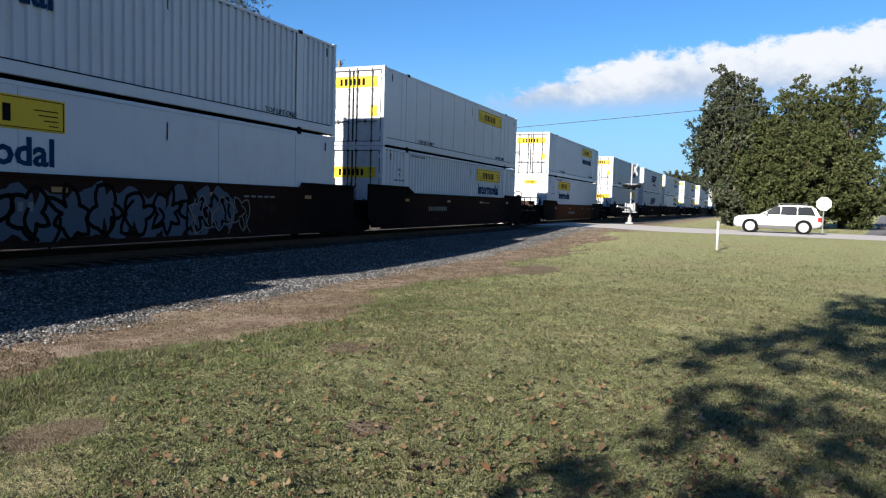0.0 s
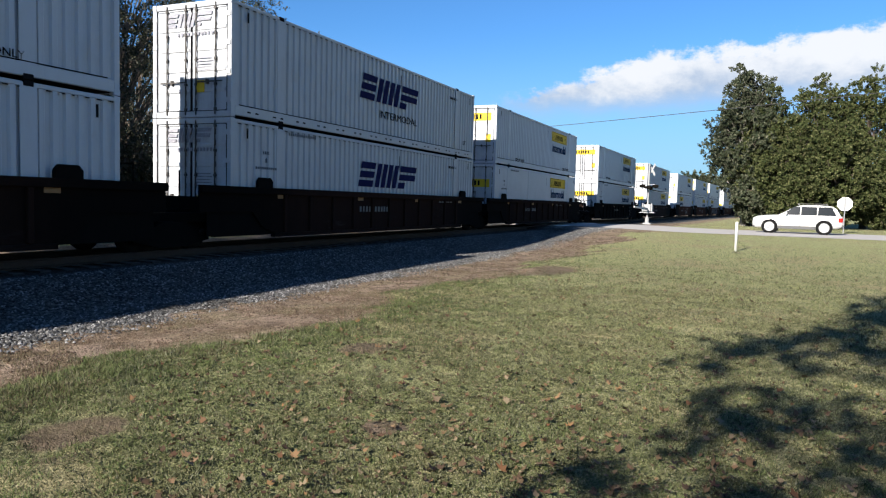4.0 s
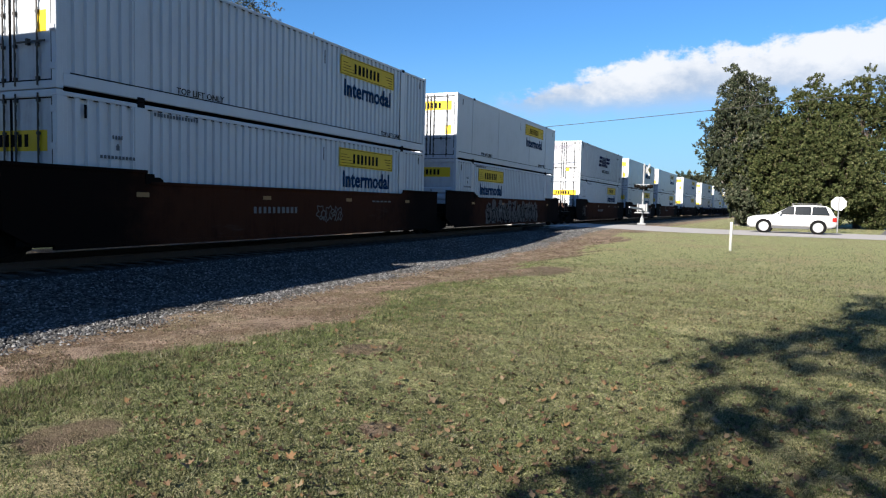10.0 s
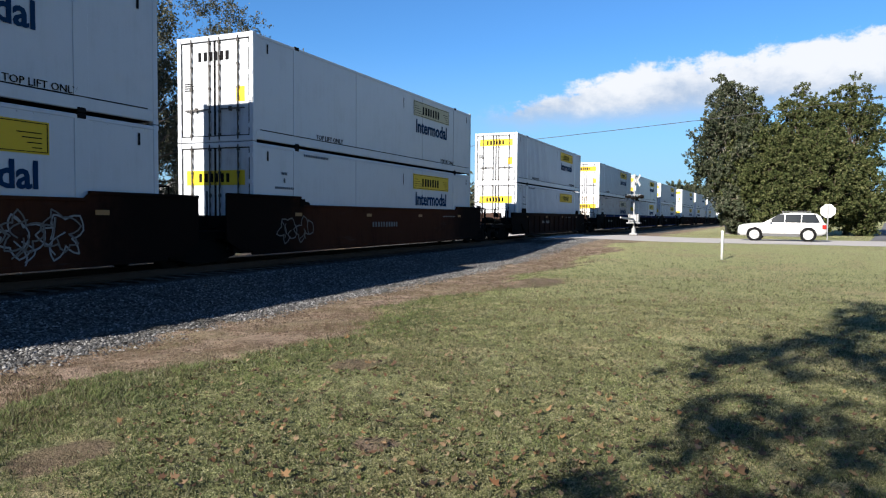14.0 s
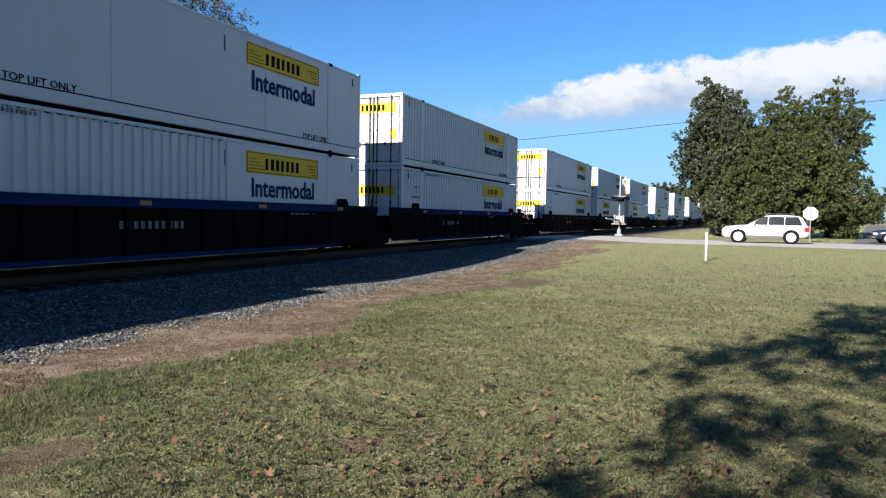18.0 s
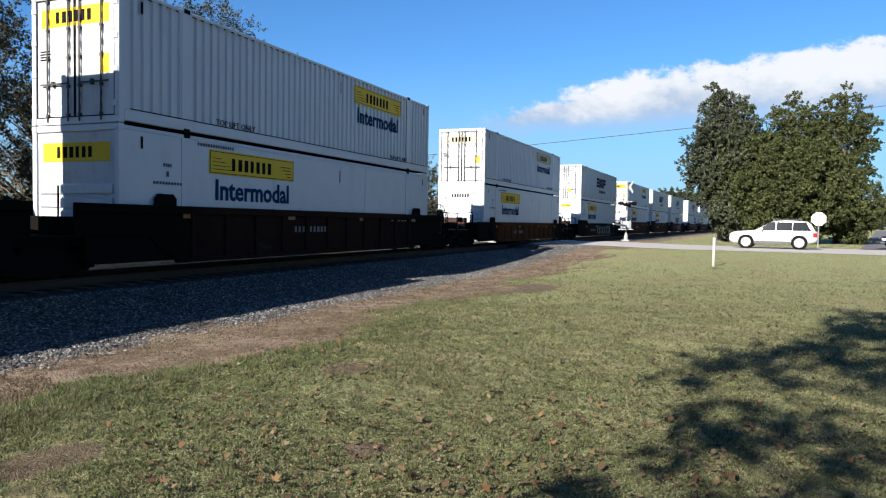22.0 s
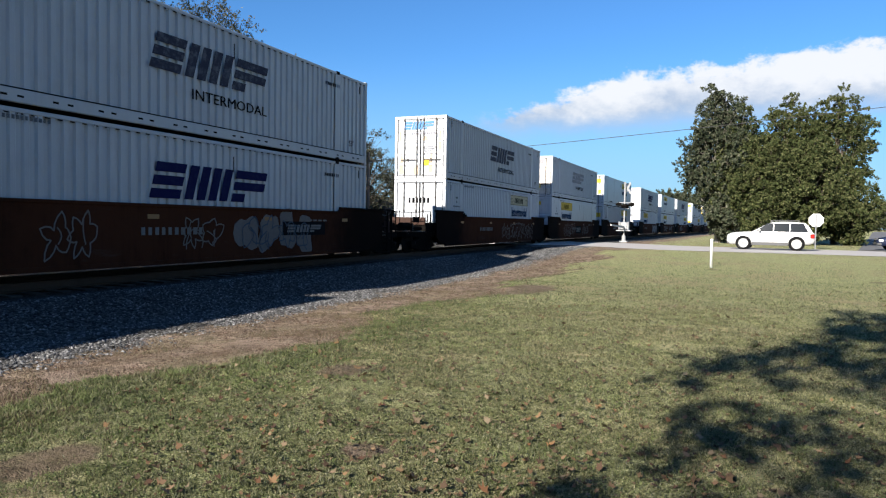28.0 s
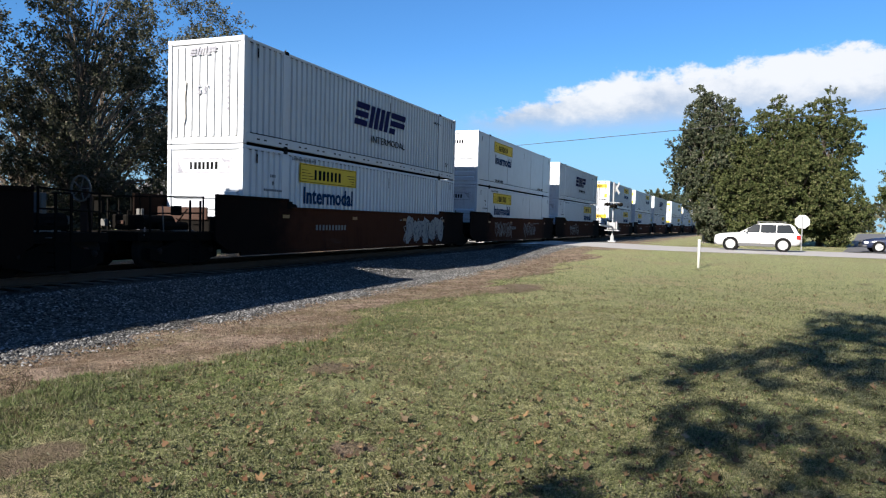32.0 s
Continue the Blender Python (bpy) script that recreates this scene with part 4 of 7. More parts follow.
        part("number_mark", shared("snum2", "number_mark", "ink", lambda mb: word_bars(mb, 0.9, 0.10, 8)), ob, m=on_side(-HY + 13.4, 2.34, 0.0))
        part("length_mark", letters("fiftythree_s", "53'", 0.26, "ink", 0.0), ob, m=on_side(-HY + 14.9, 0.55, 0.0))
    if upper:
        top_lift = letters("top_lift", "TOP LIFT ONLY", 0.20, "ink", 0.0, width=1.55)
        if mark != "swift":
            part("lettering", top_lift, ob, m=on_side(-HY + 3.0, 0.34, 0.0))
            part("lettering", top_lift, ob, m=on_side(HY - 3.6, 0.34, 0.0))
        part("stripe", shared("cstripe", "stripe", "seam", lambda mb: mb.box(HX - 0.008, HX + 0.0045, -HY + 0.3, HY - 0.3, 0.303, 0.325)), ob)
        if paint == "swift_white":
            def slots(mb):
                for i in range(15):
                    y = -HY + 0.6 + i * (CL - 1.6) / 14
                    for d in (0.0, 0.32):
                        mb.box(HX - 0.004, HX + 0.006, y + d, y + d + 0.13, 0.15, 0.19)
            part("slot_strip", shared("slot_strip", "slot_strip", "seam", slots), ob)
    else:
        part("number_mark", shared("snum", "number_mark", "grey_ink", lambda mb: word_bars(mb, 1.35, 0.075, 15)), ob, m=on_side(-HY + 2.35, 2.645, 0.0))
        part("data_mark", shared("sdata", "data_mark", "grey_ink", lambda mb: [word_bars(mb, 0.28, 0.08, 4), mb.box(0.09, 0.17, -0.22, -0.12, 0, 0.003), mb.box(0.11, 0.15, -0.12, -0.09, 0, 0.003)] + [mb.box(-0.3 + 0.09 * i, -0.24 + 0.09 * i, -0.40, -0.335, 0, 0.003) for i in range(10)]), ob, m=on_side(-HY + 1.25, 2.05, 0.0))
    def marks(mb):
        mb.box(-0.03, 0.03, -0.13, 0.13, 0, 0.004)
    for y in (-HY + 0.62, HY - 0.55):
        part("tie_mark", shared("tmark", "tie_mark", "seam", marks), ob, m=on_side(y, CH - 0.35, 0.0))
    part("tie_mark", shared("tmark2", "tie_mark", "seam", lambda mb: mb.box(-0.015, 0.015, -0.2, 0.2, 0, 0.004)), ob, m=on_side(0.9, CH - 0.55, 0.0))
    return ob


# ---------------------------------------------------------------- well wagons
def bogie(parent, y):
    """A two-axle truck under the wagon's end; y is its middle in the wagon's space."""
    def frames(mb):
        for sx in (-1, 1):
            x0, x1 = sorted((sx * 0.93, sx * 1.08))
            mb.prism([(-1.15, 0.36), (-0.78, 0.30), (-0.45, 0.22), (0.45, 0.22), (0.78, 0.30), (1.15, 0.36), (1.15, 0.62), (0.6, 0.66), (0.35, 0.78), (-0.35, 0.78), (-0.6, 0.66), (-1.15, 0.62)], "x", x0, x1)
        mb.box(-1.0, 1.0, -0.25, 0.25, 0.45, 0.80, 0.03)
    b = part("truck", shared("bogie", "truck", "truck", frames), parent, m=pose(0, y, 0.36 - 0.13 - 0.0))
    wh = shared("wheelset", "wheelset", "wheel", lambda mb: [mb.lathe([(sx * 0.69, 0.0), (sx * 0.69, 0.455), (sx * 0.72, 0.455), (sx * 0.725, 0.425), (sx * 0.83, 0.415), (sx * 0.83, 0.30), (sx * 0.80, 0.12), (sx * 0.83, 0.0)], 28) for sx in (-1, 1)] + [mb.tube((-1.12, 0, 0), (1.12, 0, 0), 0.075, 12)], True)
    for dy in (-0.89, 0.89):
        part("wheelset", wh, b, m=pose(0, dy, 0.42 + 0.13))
    for sx in (-1, 1):
        part("spring_nest", shared(("spring_nest", sx), "spring_nest", "truck", lambda mb: [mb.box(sx * 1.0 - 0.06, sx * 1.0 + 0.06, -0.24, 0.24, 0.24, 0.28)] + [mb.tube((sx * 1.0, dy, 0.27), (sx * 1.0, dy, 0.50), 0.055, 8) for dy in (-0.16, 0.0, 0.16)]), b)


def ribbon(mb, pts, r, z=0.002):
    """A thin raised stroke along flat points."""
    for p, q in zip(pts, pts[1:]):
        d = Vector((q[0] - p[0], q[1] - p[1]))
        if d.length > 1e-4:
            d.normalize()
            a, b = Vector((-d.y, d.x)) * r, d * r * 0.5
            mb.add([(p[0] - a.x - b.x, p[1] - a.y - b.y, z), (q[0] - a.x + b.x, q[1] - a.y + b.y, z), (q[0] + a.x + b.x, q[1] + a.y + b.y, z), (p[0] + a.x - b.x, p[1] + a.y - b.y, z)], [(0, 1, 2, 3)])


def scribble(mb, w, h, seed, strokes, r=0.02):
    """A sprayed tag: a row of jagged looping letter outlines with inner strokes, within w by h."""
    rg = random.Random(seed)
    n = max(2, int(w / (h * 0.72)))
    for k in range(n):
        cx, cz = w * (k + 0.5) / n, h * rg.uniform(0.44, 0.56)
        rx, rz = w / n * 0.60, h * 0.50
        lean, m = rg.uniform(-0.25, 0.25), rg.choice((9, 11, 13))
        spike = [rg.uniform(0.30, 0.75) if i % 2 else rg.uniform(0.80, 1.10) for i in range(m)]
        pts = []
        for i in range(m * 3 + 1):
            f = i / 3
            a, b = spike[int(f) % m], spike[(int(f) + 1) % m]
            g = a + (b - a) * (f - int(f))
            t = 6.2832 * f / m + 0.4 * k
            x, z = rx * g * math.cos(t), rz * g * math.sin(t)
            pts.append((cx + x + lean * z, cz + z))
        ribbon(mb, pts, r)
        for q in range(max(1, strokes // n - 1)):
            x0, z0, ln, dx = cx + rx * rg.uniform(-0.55, 0.55), cz + rz * rg.uniform(-0.2, 0.75), rz * rg.uniform(0.5, 1.2), rx * rg.uniform(-0.5, 0.5)
            cv = rg.uniform(-0.5, 0.5) * rx
            ribbon(mb, [(x0 + dx * u / 6 + cv * math.sin(math.pi * u / 6), z0 - ln * u / 6) for u in range(7)], r * 0.9)


def block_letters(mb, w, h, seed, n):
    """Bold leaning letter blocks sprayed from edge to edge."""
    rg = random.Random(seed)
    p = w / n
    for k in range(n):
        x, lean = k * p, rg.uniform(0.15, 0.55) * p
        a, b = rg.uniform(0.12, 0.22) * p, rg.uniform(0.55, 0.8) * p
        mb.prism([(x, 0), (x + a, 0), (x + a + lean * 0.6, h * 0.55), (x + a + lean, h), (x + lean - a, h), (x + lean * 0.4, h * 0.5)], "z", 0, 0.0015)
        mb.prism([(x + lean, h * 0.82), (x + lean + b, h * 0.80), (x + lean + b * 1.05, h), (x + lean, h)], "z", 0.0005, 0.002)
        z = rg.uniform(0.3, 0.5)
        mb.prism([(x + lean * 0.5, h * z), (x + b, h * (z - 0.05)), (x + b * 1.05, h * (z + 0.16)), (x + lean * 0.6, h * (z + 0.13))], "z", 0.0007, 0.0022)
        if k % 2:
            mb.prism([(x + b * 0.8, 0), (x + b * 1.05, 0), (x + b * 1.1, h * z), (x + b * 0.9, h * z)], "z", 0.0009, 0.0024)


def patches(mb, w, h, seed, n):
    """Filled sprayed patches with uneven outlines."""
    rg = random.Random(seed)
    for k in range(n):
        cx, cz = w * (k + 0.5) / n, h * rg.uniform(0.42, 0.58)
        m = 26
        ph = [rg.uniform(0, 6.28) for _ in range(3)]
        wob = [0.48 + 0.09 * math.sin(2 * 6.2832 * i / m + ph[0]) + 0.06 * math.sin(3 * 6.2832 * i / m + ph[1]) + 0.03 * math.sin(7 * 6.2832 * i / m + ph[2]) for i in range(m)]
        pts = [(cx + w / n * wob[i] * math.copysign(abs(math.cos(6.2832 * i / m)) ** 0.7, math.cos(6.2832 * i / m)), cz + h * wob[i] * 0.95 * math.copysign(abs(math.sin(6.2832 * i / m)) ** 0.7, math.sin(6.2832 * i / m))) for i in range(m)]
        mb.prism(pts, "z", 0.0005 + 0.0004 * k, 0.0015 + 0.0004 * k)


WELL_OUT = 0.085                                     # the wagon's side plate stands this far outside the containers


def well(m, style, paint, front_gap, rear_gap, graffiti=(), label="", number=0.0, seed=0, drop=0.0):
    """One well of a stack wagon. front_gap and rear_gap: clear metres to the next stack; over 5 m there is a coupled end with its own truck."""
    ob = thing("well_wagon", m, label, "rail wagon", "wagons of the train")
    X = HX + WELL_OUT
    E = 1.15                                          # the side plates run on past the containers
    fy, ry = -HY - E, HY + E
    for sx in (-1, 1):
        x0, x1 = sorted((sx * X, sx * (X - 0.05)))
        if style == "smooth":
            def side(mb, x0=x0, x1=x1):
                prof = [(fy, 1.0), (fy + 0.5, 0.73), (fy + 1.3, 0.65), (ry - 1.3, 0.65), (ry - 0.5, 0.73), (ry, 1.0), (ry, 2.08 - drop), (ry - 3.0, 2.08 - drop), (ry - 3.2, 1.92 - drop), (fy + 3.35, 1.94 - drop), (fy + 3.15, 2.18 - drop), (fy, 2.18 - drop)]
                mb.prism(prof, "x", x0, x1)
            def chord(mb, sx=sx):
                a, b = sorted((sx * (X + 0.03), sx * (X - 0.06)))
                mb.box(a, b, fy + 3.3, ry - 3.15, 1.88 - drop, 1.955 - drop, 0.012)
                mb.box(a, b, fy, fy + 3.22, 2.12 - drop, 2.195 - drop, 0.012)
                mb.box(a, b, ry - 3.05, ry, 2.02 - drop, 2.095 - drop, 0.012)
                mb.box(a, b, fy + 1.0, ry - 1.0, 0.588, 0.69, 0.012)
        else:
            def side(mb, x0=x0, x1=x1):
                mb.prism([(fy, 1.25), (fy + 1.9, 1.25), (fy + 2.3, 0.86), (fy + 2.9, 0.66), (ry - 2.9, 0.66), (ry - 2.3, 0.86), (ry - 1.9, 1.25), (ry, 1.25), (ry, 1.76 - drop), (fy, 1.76 - drop)], "x", x0, x1)
            def chord(mb, sx=sx):
                a, b = sorted((sx * (X + 0.09), sx * (X - 0.06)))
                mb.box(a, b, fy, ry, 1.72 - drop, (1.90 if style == "ribbed" else 1.95) - drop, 0.015)
                mb.box(a, b, fy + 2.7, ry - 2.7, 0.588, 0.69, 0.012)
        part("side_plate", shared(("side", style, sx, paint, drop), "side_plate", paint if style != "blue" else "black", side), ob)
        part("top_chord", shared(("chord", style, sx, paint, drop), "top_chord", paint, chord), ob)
        if style != "smooth":
            rib = shared(("rib", style, sx, paint, drop), "rib", paint if style != "blue" else "black", lambda mb: mb.box(*sorted((sx * (X - 0.01), sx * (X + 0.075))), -0.06, 0.06, 0.71, 1.72 - drop, 0.012))
            for i in range(11):
                part("rib", rib, ob, m=pose(0, -6.0 + i * 1.2, 0))
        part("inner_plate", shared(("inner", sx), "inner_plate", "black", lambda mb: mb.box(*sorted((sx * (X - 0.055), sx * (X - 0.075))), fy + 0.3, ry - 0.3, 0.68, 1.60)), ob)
    # floor crossbearers carry the lower container
    def bearers(mb):
        for y in (-6.1, -2.0, 2.0, 6.1):
            mb.box(-X + 0.06, X - 0.06, y - 0.22, y + 0.22, 0.65, 0.728, 0.01)
        for sx in (-1, 1):
            mb.box(*sorted((sx * (X - 0.06), sx * (X - 0.26))), fy + 0.6, ry - 0.6, 0.65, 0.70)
    part("floor_frame", shared("bearers", "floor_frame", "black", bearers), ob)
    for sy, gap in ((-1, front_gap), (1, rear_gap)):
        coupled = gap > 5
        edge = sy * (HY + E)
        reach = gap / 2 - E - (0.35 if coupled else 0.0)      # from the plate's end to the middle of the joint
        tip = edge + sy * reach
        def slab(mb, y0, y1, hw0, hw1, z0, z1):
            mb.prism([(-hw0, y0), (hw0, y0), (hw1, y1), (-hw1, y1)], "z", z0, z1)
        def endsill(mb):
            mb.box(-X + 0.05, X - 0.05, *sorted((sy * (HY + 0.35), sy * (HY + 0.45))), 0.75, 1.62, 0.02)
            slab(mb, sy * (HY + 0.4), tip, 1.30 if coupled else 1.2, 0.95 if coupled else 0.7, 1.02, 1.22)
            slab(mb, sy * (HY + 0.4), tip, 0.32, 0.30, 0.70, 1.02)
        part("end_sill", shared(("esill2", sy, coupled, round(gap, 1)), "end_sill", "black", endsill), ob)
        if coupled:
            bogie(ob, edge + sy * 0.75)
            def knuckle(mb):
                mb.box(-0.12, 0.12, *sorted((tip, tip + sy * 0.36)), 0.72, 0.98, 0.03)
                mb.box(-0.2, 0.2, *sorted((tip + sy * 0.14, tip + sy * 0.34)), 0.70, 1.0, 0.04)
            part("coupler", shared(("knuckle", sy, round(gap, 1)), "coupler", "truck", knuckle), ob)
            for sx in (-1, 1):
                x = sx * 1.18
                for n, d in enumerate((0.25, reach - 0.3)):
                    part("rail_post", shared(("railpost", sx, sy, n), "rail_post", "black", lambda mb: mb.tube((x * (0.86 if n else 1.0), edge + sy * d, 1.22), (x * (0.86 if n else 1.0), edge + sy * d, 2.05 if n else 2.12), 0.024, 6)), ob)
                for n, (za, zb) in enumerate(((2.10, 2.05), (1.70, 1.66))):
                    part("handrail", shared(("rail", sx, sy, n), "handrail", "black", lambda mb: mb.tube((x, edge + sy * 0.25, za), (x * 0.86, edge + sy * (reach - 0.3), zb), 0.02, 6)), ob)
            part("end_rail", shared(("endrail", sy), "end_rail", "black", lambda mb: mb.tube((-1.0, edge + sy * (reach - 0.25), 2.05), (1.0, edge + sy * (reach - 0.25), 2.05), 0.02, 6)), ob)
            part("end_plate", shared(("endplate", sy), "end_plate", "faded_brown", lambda mb: [mb.box(-1.15, 0.55, *sorted((sy * (HY + 0.46), sy * (HY + 0.52))), 1.52, 1.86, 0.02), mb.prism([(-0.7, 1.2), (-0.1, 1.2), (-0.45, 1.55), (-0.7, 1.55)], "y", *sorted((sy * (HY + 0.53), sy * (HY + 0.58))))]), ob, "faded brown end plate")
            for n, (xa, xb, zz) in enumerate(((-0.95, -0.15, 1.24), (0.2, 0.95, 1.24))):
                part("step_board", shared(("tread", sy, n), "step_board", "letter", lambda mb: [mb.box(xa, xb, *sorted((edge + sy * (0.3 + j * 0.085), edge + sy * (0.36 + j * 0.085))), zz, zz + 0.03) for j in range(8)]), ob, "worn grated step board")
            def ladder(mb):
                for sx in (-1, 1):
                    for i in range(4):
                        mb.box(*sorted((sx * 1.12, sx * 1.34)), *sorted((edge + sy * 0.5, edge + sy * 0.54)), 0.55 + i * 0.28, 0.58 + i * 0.28)
                    for d in (0.5, 0.86):
                        mb.box(*sorted((sx * 1.30, sx * 1.34)), *sorted((edge + sy * d, edge + sy * (d + 0.04))), 0.5, 2.0)
            part("ladder", shared(("ladder", sy), "ladder", "black", ladder), ob)
            def gear(mb):
                mb.box(-0.9, -0.35, *sorted((edge + sy * 0.6, edge + sy * 1.2)), 1.26, 1.62, 0.03)
                mb.tube((0.35, edge + sy * 0.5, 1.45), (0.35, edge + sy * 1.5, 1.45), 0.17, 12)
                mb.tube((0.75, edge + sy * 0.4, 1.36), (0.75, edge + sy * 1.2, 1.36), 0.11, 10)
                mb.box(0.0, 0.1, *sorted((edge + sy * 0.3, edge + sy * 1.9)), 1.26, 1.36)
            rg = random.Random(40 + sy)
            for n in range(9):                                   # pipes, hoses and brackets about the joint
                xa, da, za = rg.uniform(-1.1, 1.1), rg.uniform(0.3, reach - 0.1), rg.uniform(1.0, 1.4)
                xb, db, zb = (xa, da + rg.uniform(-0.1, 0.1), za + rg.uniform(0.5, 1.0)) if n % 2 else (xa + rg.uniform(-0.9, 0.9), da + rg.uniform(-0.4, 0.4), za + rg.uniform(-0.1, 0.5))
                part("pipe", shared(("pipe", sy, n), "pipe", "black" if n % 3 else "pale_steel", lambda mb: mb.tube((xa, edge + sy * da, za), (xb, edge + sy * db, zb), 0.016 + 0.012 * (n % 3 == 1), 6)), ob)
            for n in range(7):
                xa, da, za, s = rg.uniform(-1.0, 1.1), rg.uniform(0.2, reach - 0.2), rg.uniform(0.7, 1.75), rg.uniform(0.06, 0.16)
                part("bracket", shared(("bracket", sy, n), "bracket", ("black", "pale_steel", "truck", "faded_brown")[n % 4], lambda mb: mb.box(xa - s, xa + s, *sorted((edge + sy * da, edge + sy * (da + 0.05 + s * 0.5))), za, za + s * (0.8 + n % 3), 0.012)), ob)
            part("brake_gear", shared(("gear", sy), "brake_gear", "truck", gear), ob)
            if sy == 1:
                def wheel(mb):
                    y = edge + sy * (reach - 0.42)
                    mb.ring((0.62, y, 2.15), (0, 1, 0), 0.27, 0.022, 20, 6)
                    for i in range(5):
                        a = 6.2832 * i / 5
                        mb.tube((0.62, y, 2.15), (0.62 + 0.27 * math.cos(a), y, 2.15 + 0.27 * math.sin(a)), 0.014, 5)
                part("brake_wheel", shared(("bwheel", sy, round(gap, 1)), "brake_wheel", "pale_steel", wheel), ob)
                part("brake_stand", shared(("bstand", sy), "brake_stand", "faded_brown", lambda mb: mb.box(0.52, 0.72, *sorted((edge + sy * (reach - 0.36), edge + sy * (reach - 0.20))), 1.22, 2.20, 0.02)), ob)
        elif sy == 1:
            bogie(ob, HY + gap / 2)
            def hoses(mb):
                for x in (-0.6, -0.2, 0.25, 0.62):
                    mb.tube((x, HY + 0.6, 1.28), (x * 0.9, HY + gap - 0.65, 1.30), 0.035, 6)
                mb.tube((0.9, HY + 0.7, 1.26), (0.9, HY + 0.7, 2.3), 0.02, 6)
                mb.tube((0.5, HY + gap - 0.9, 1.26), (0.5, HY + gap - 0.9, 2.25), 0.02, 6)
                mb.tube((0.9, HY + 0.7, 2.3), (0.2, HY + 0.7, 2.3), 0.02, 6)
            part("hose_bundle", shared(("hose_bundle", round(gap, 1)), "hose_bundle", "black", hoses), ob)
        # guide blocks at the well's corners
        for sx in (-1, 1):
            if style == "smooth":
                if sy == -1:
                    part("guide", shared(("step", sx, drop), "guide", "black", lambda mb: mb.prism([(fy + 3.16, 1.9 - drop), (fy + 3.65, 1.9 - drop), (fy + 3.65, 2.0 - drop), (fy + 3.55, 2.05 - drop), (fy + 3.4, 2.05 - drop), (fy + 3.4, 2.12 - drop), (fy + 3.16, 2.12 - drop)], "x", *sorted((sx * (HX + 0.012), sx * (X + 0.02))))), ob)
                continue
            part("guide", shared(("guide", sy, sx, drop), "guide", "black", lambda mb: mb.prism([(sy * (HY - a), b - drop) for a, b in ((1.55, 1.9), (1.55, 2.06), (1.45, 2.16), (1.05, 2.16), (0.95, 2.06), (0.95, 1.9))], "x", *sorted((sx * (HX + 0.012), sx * (X + 0.02))))), ob)
    # stencils, reflectors and spray paint on the plate that faces the lawn
    xo = X + 0.003
    def put(name, me, y, z, lab="", out=0.0):
        part(name, me, ob, lab, Matrix.Translation((xo + out, y, z)) @ SIDE)
    put("number_mark", shared("wnum", "number_mark", "letter", lambda mb: word_bars(mb, 2.0, 0.17, 10, seed=4)), -HY + number + 3.6, 1.26 - drop)
    put("data_mark", shared("wdata", "data_mark", "letter", lambda mb: [mb.box(0.28 * i, 0.28 * i + 0.2, 0, 0.05, 0, 0.002) for i in range(5)]), 1.8 + number, 1.62 - drop)
    for y in (-6.3, -2.1, 2.1, 6.3):
        put("reflector", shared("refl", "reflector", "amber", lambda mb: mb.box(0, 0.34, 0, 0.10, 0, 0.004)), y, (1.62 if style != "blue" else 1.78) - drop, out=0.0 if style != "blue" else 0.09)
    for n, (kind, y, w, z, h, paint_) in enumerate(graffiti):
        if kind == "plate":
            put("plate", shared(("plate", w, h), "plate", "ink", lambda mb: mb.box(0, w, 0, h, 0, 0.003)), -HY + y, z, "black painted panel", 0.006)
            put("brand_mark", shared(("platebars", w, h), "brand_mark", "letter", lambda mb: [slant_blocks(mb, w * 0.8, h * 0.55)]), -HY + y + w * 0.1, z + h * 0.22, "", 0.010)
            continue
        mb = MB()
        if kind == "block":
            block_letters(mb, w, h, seed * 3 + n, max(2, int(w / 1.1)))
        elif kind == "field":
            mb.box(0, w, 0, h, 0, 0.001)
        else:
            (scribble(mb, w, h, seed * 7 + n, int(w / (h * 0.72)) * 4 if kind == "lines" else int(w * 2), 0.017 if kind == "lines" else 0.04) if kind in ("lines", "few") else patches(mb, w, h, seed * 5 + n, max(2, int(w * 1.3))))
        put("graffiti", mb.mesh("graffiti", M[paint_]), -HY + y, z, "sprayed graffiti", 0.001 + 0.004 * n)
    return ob


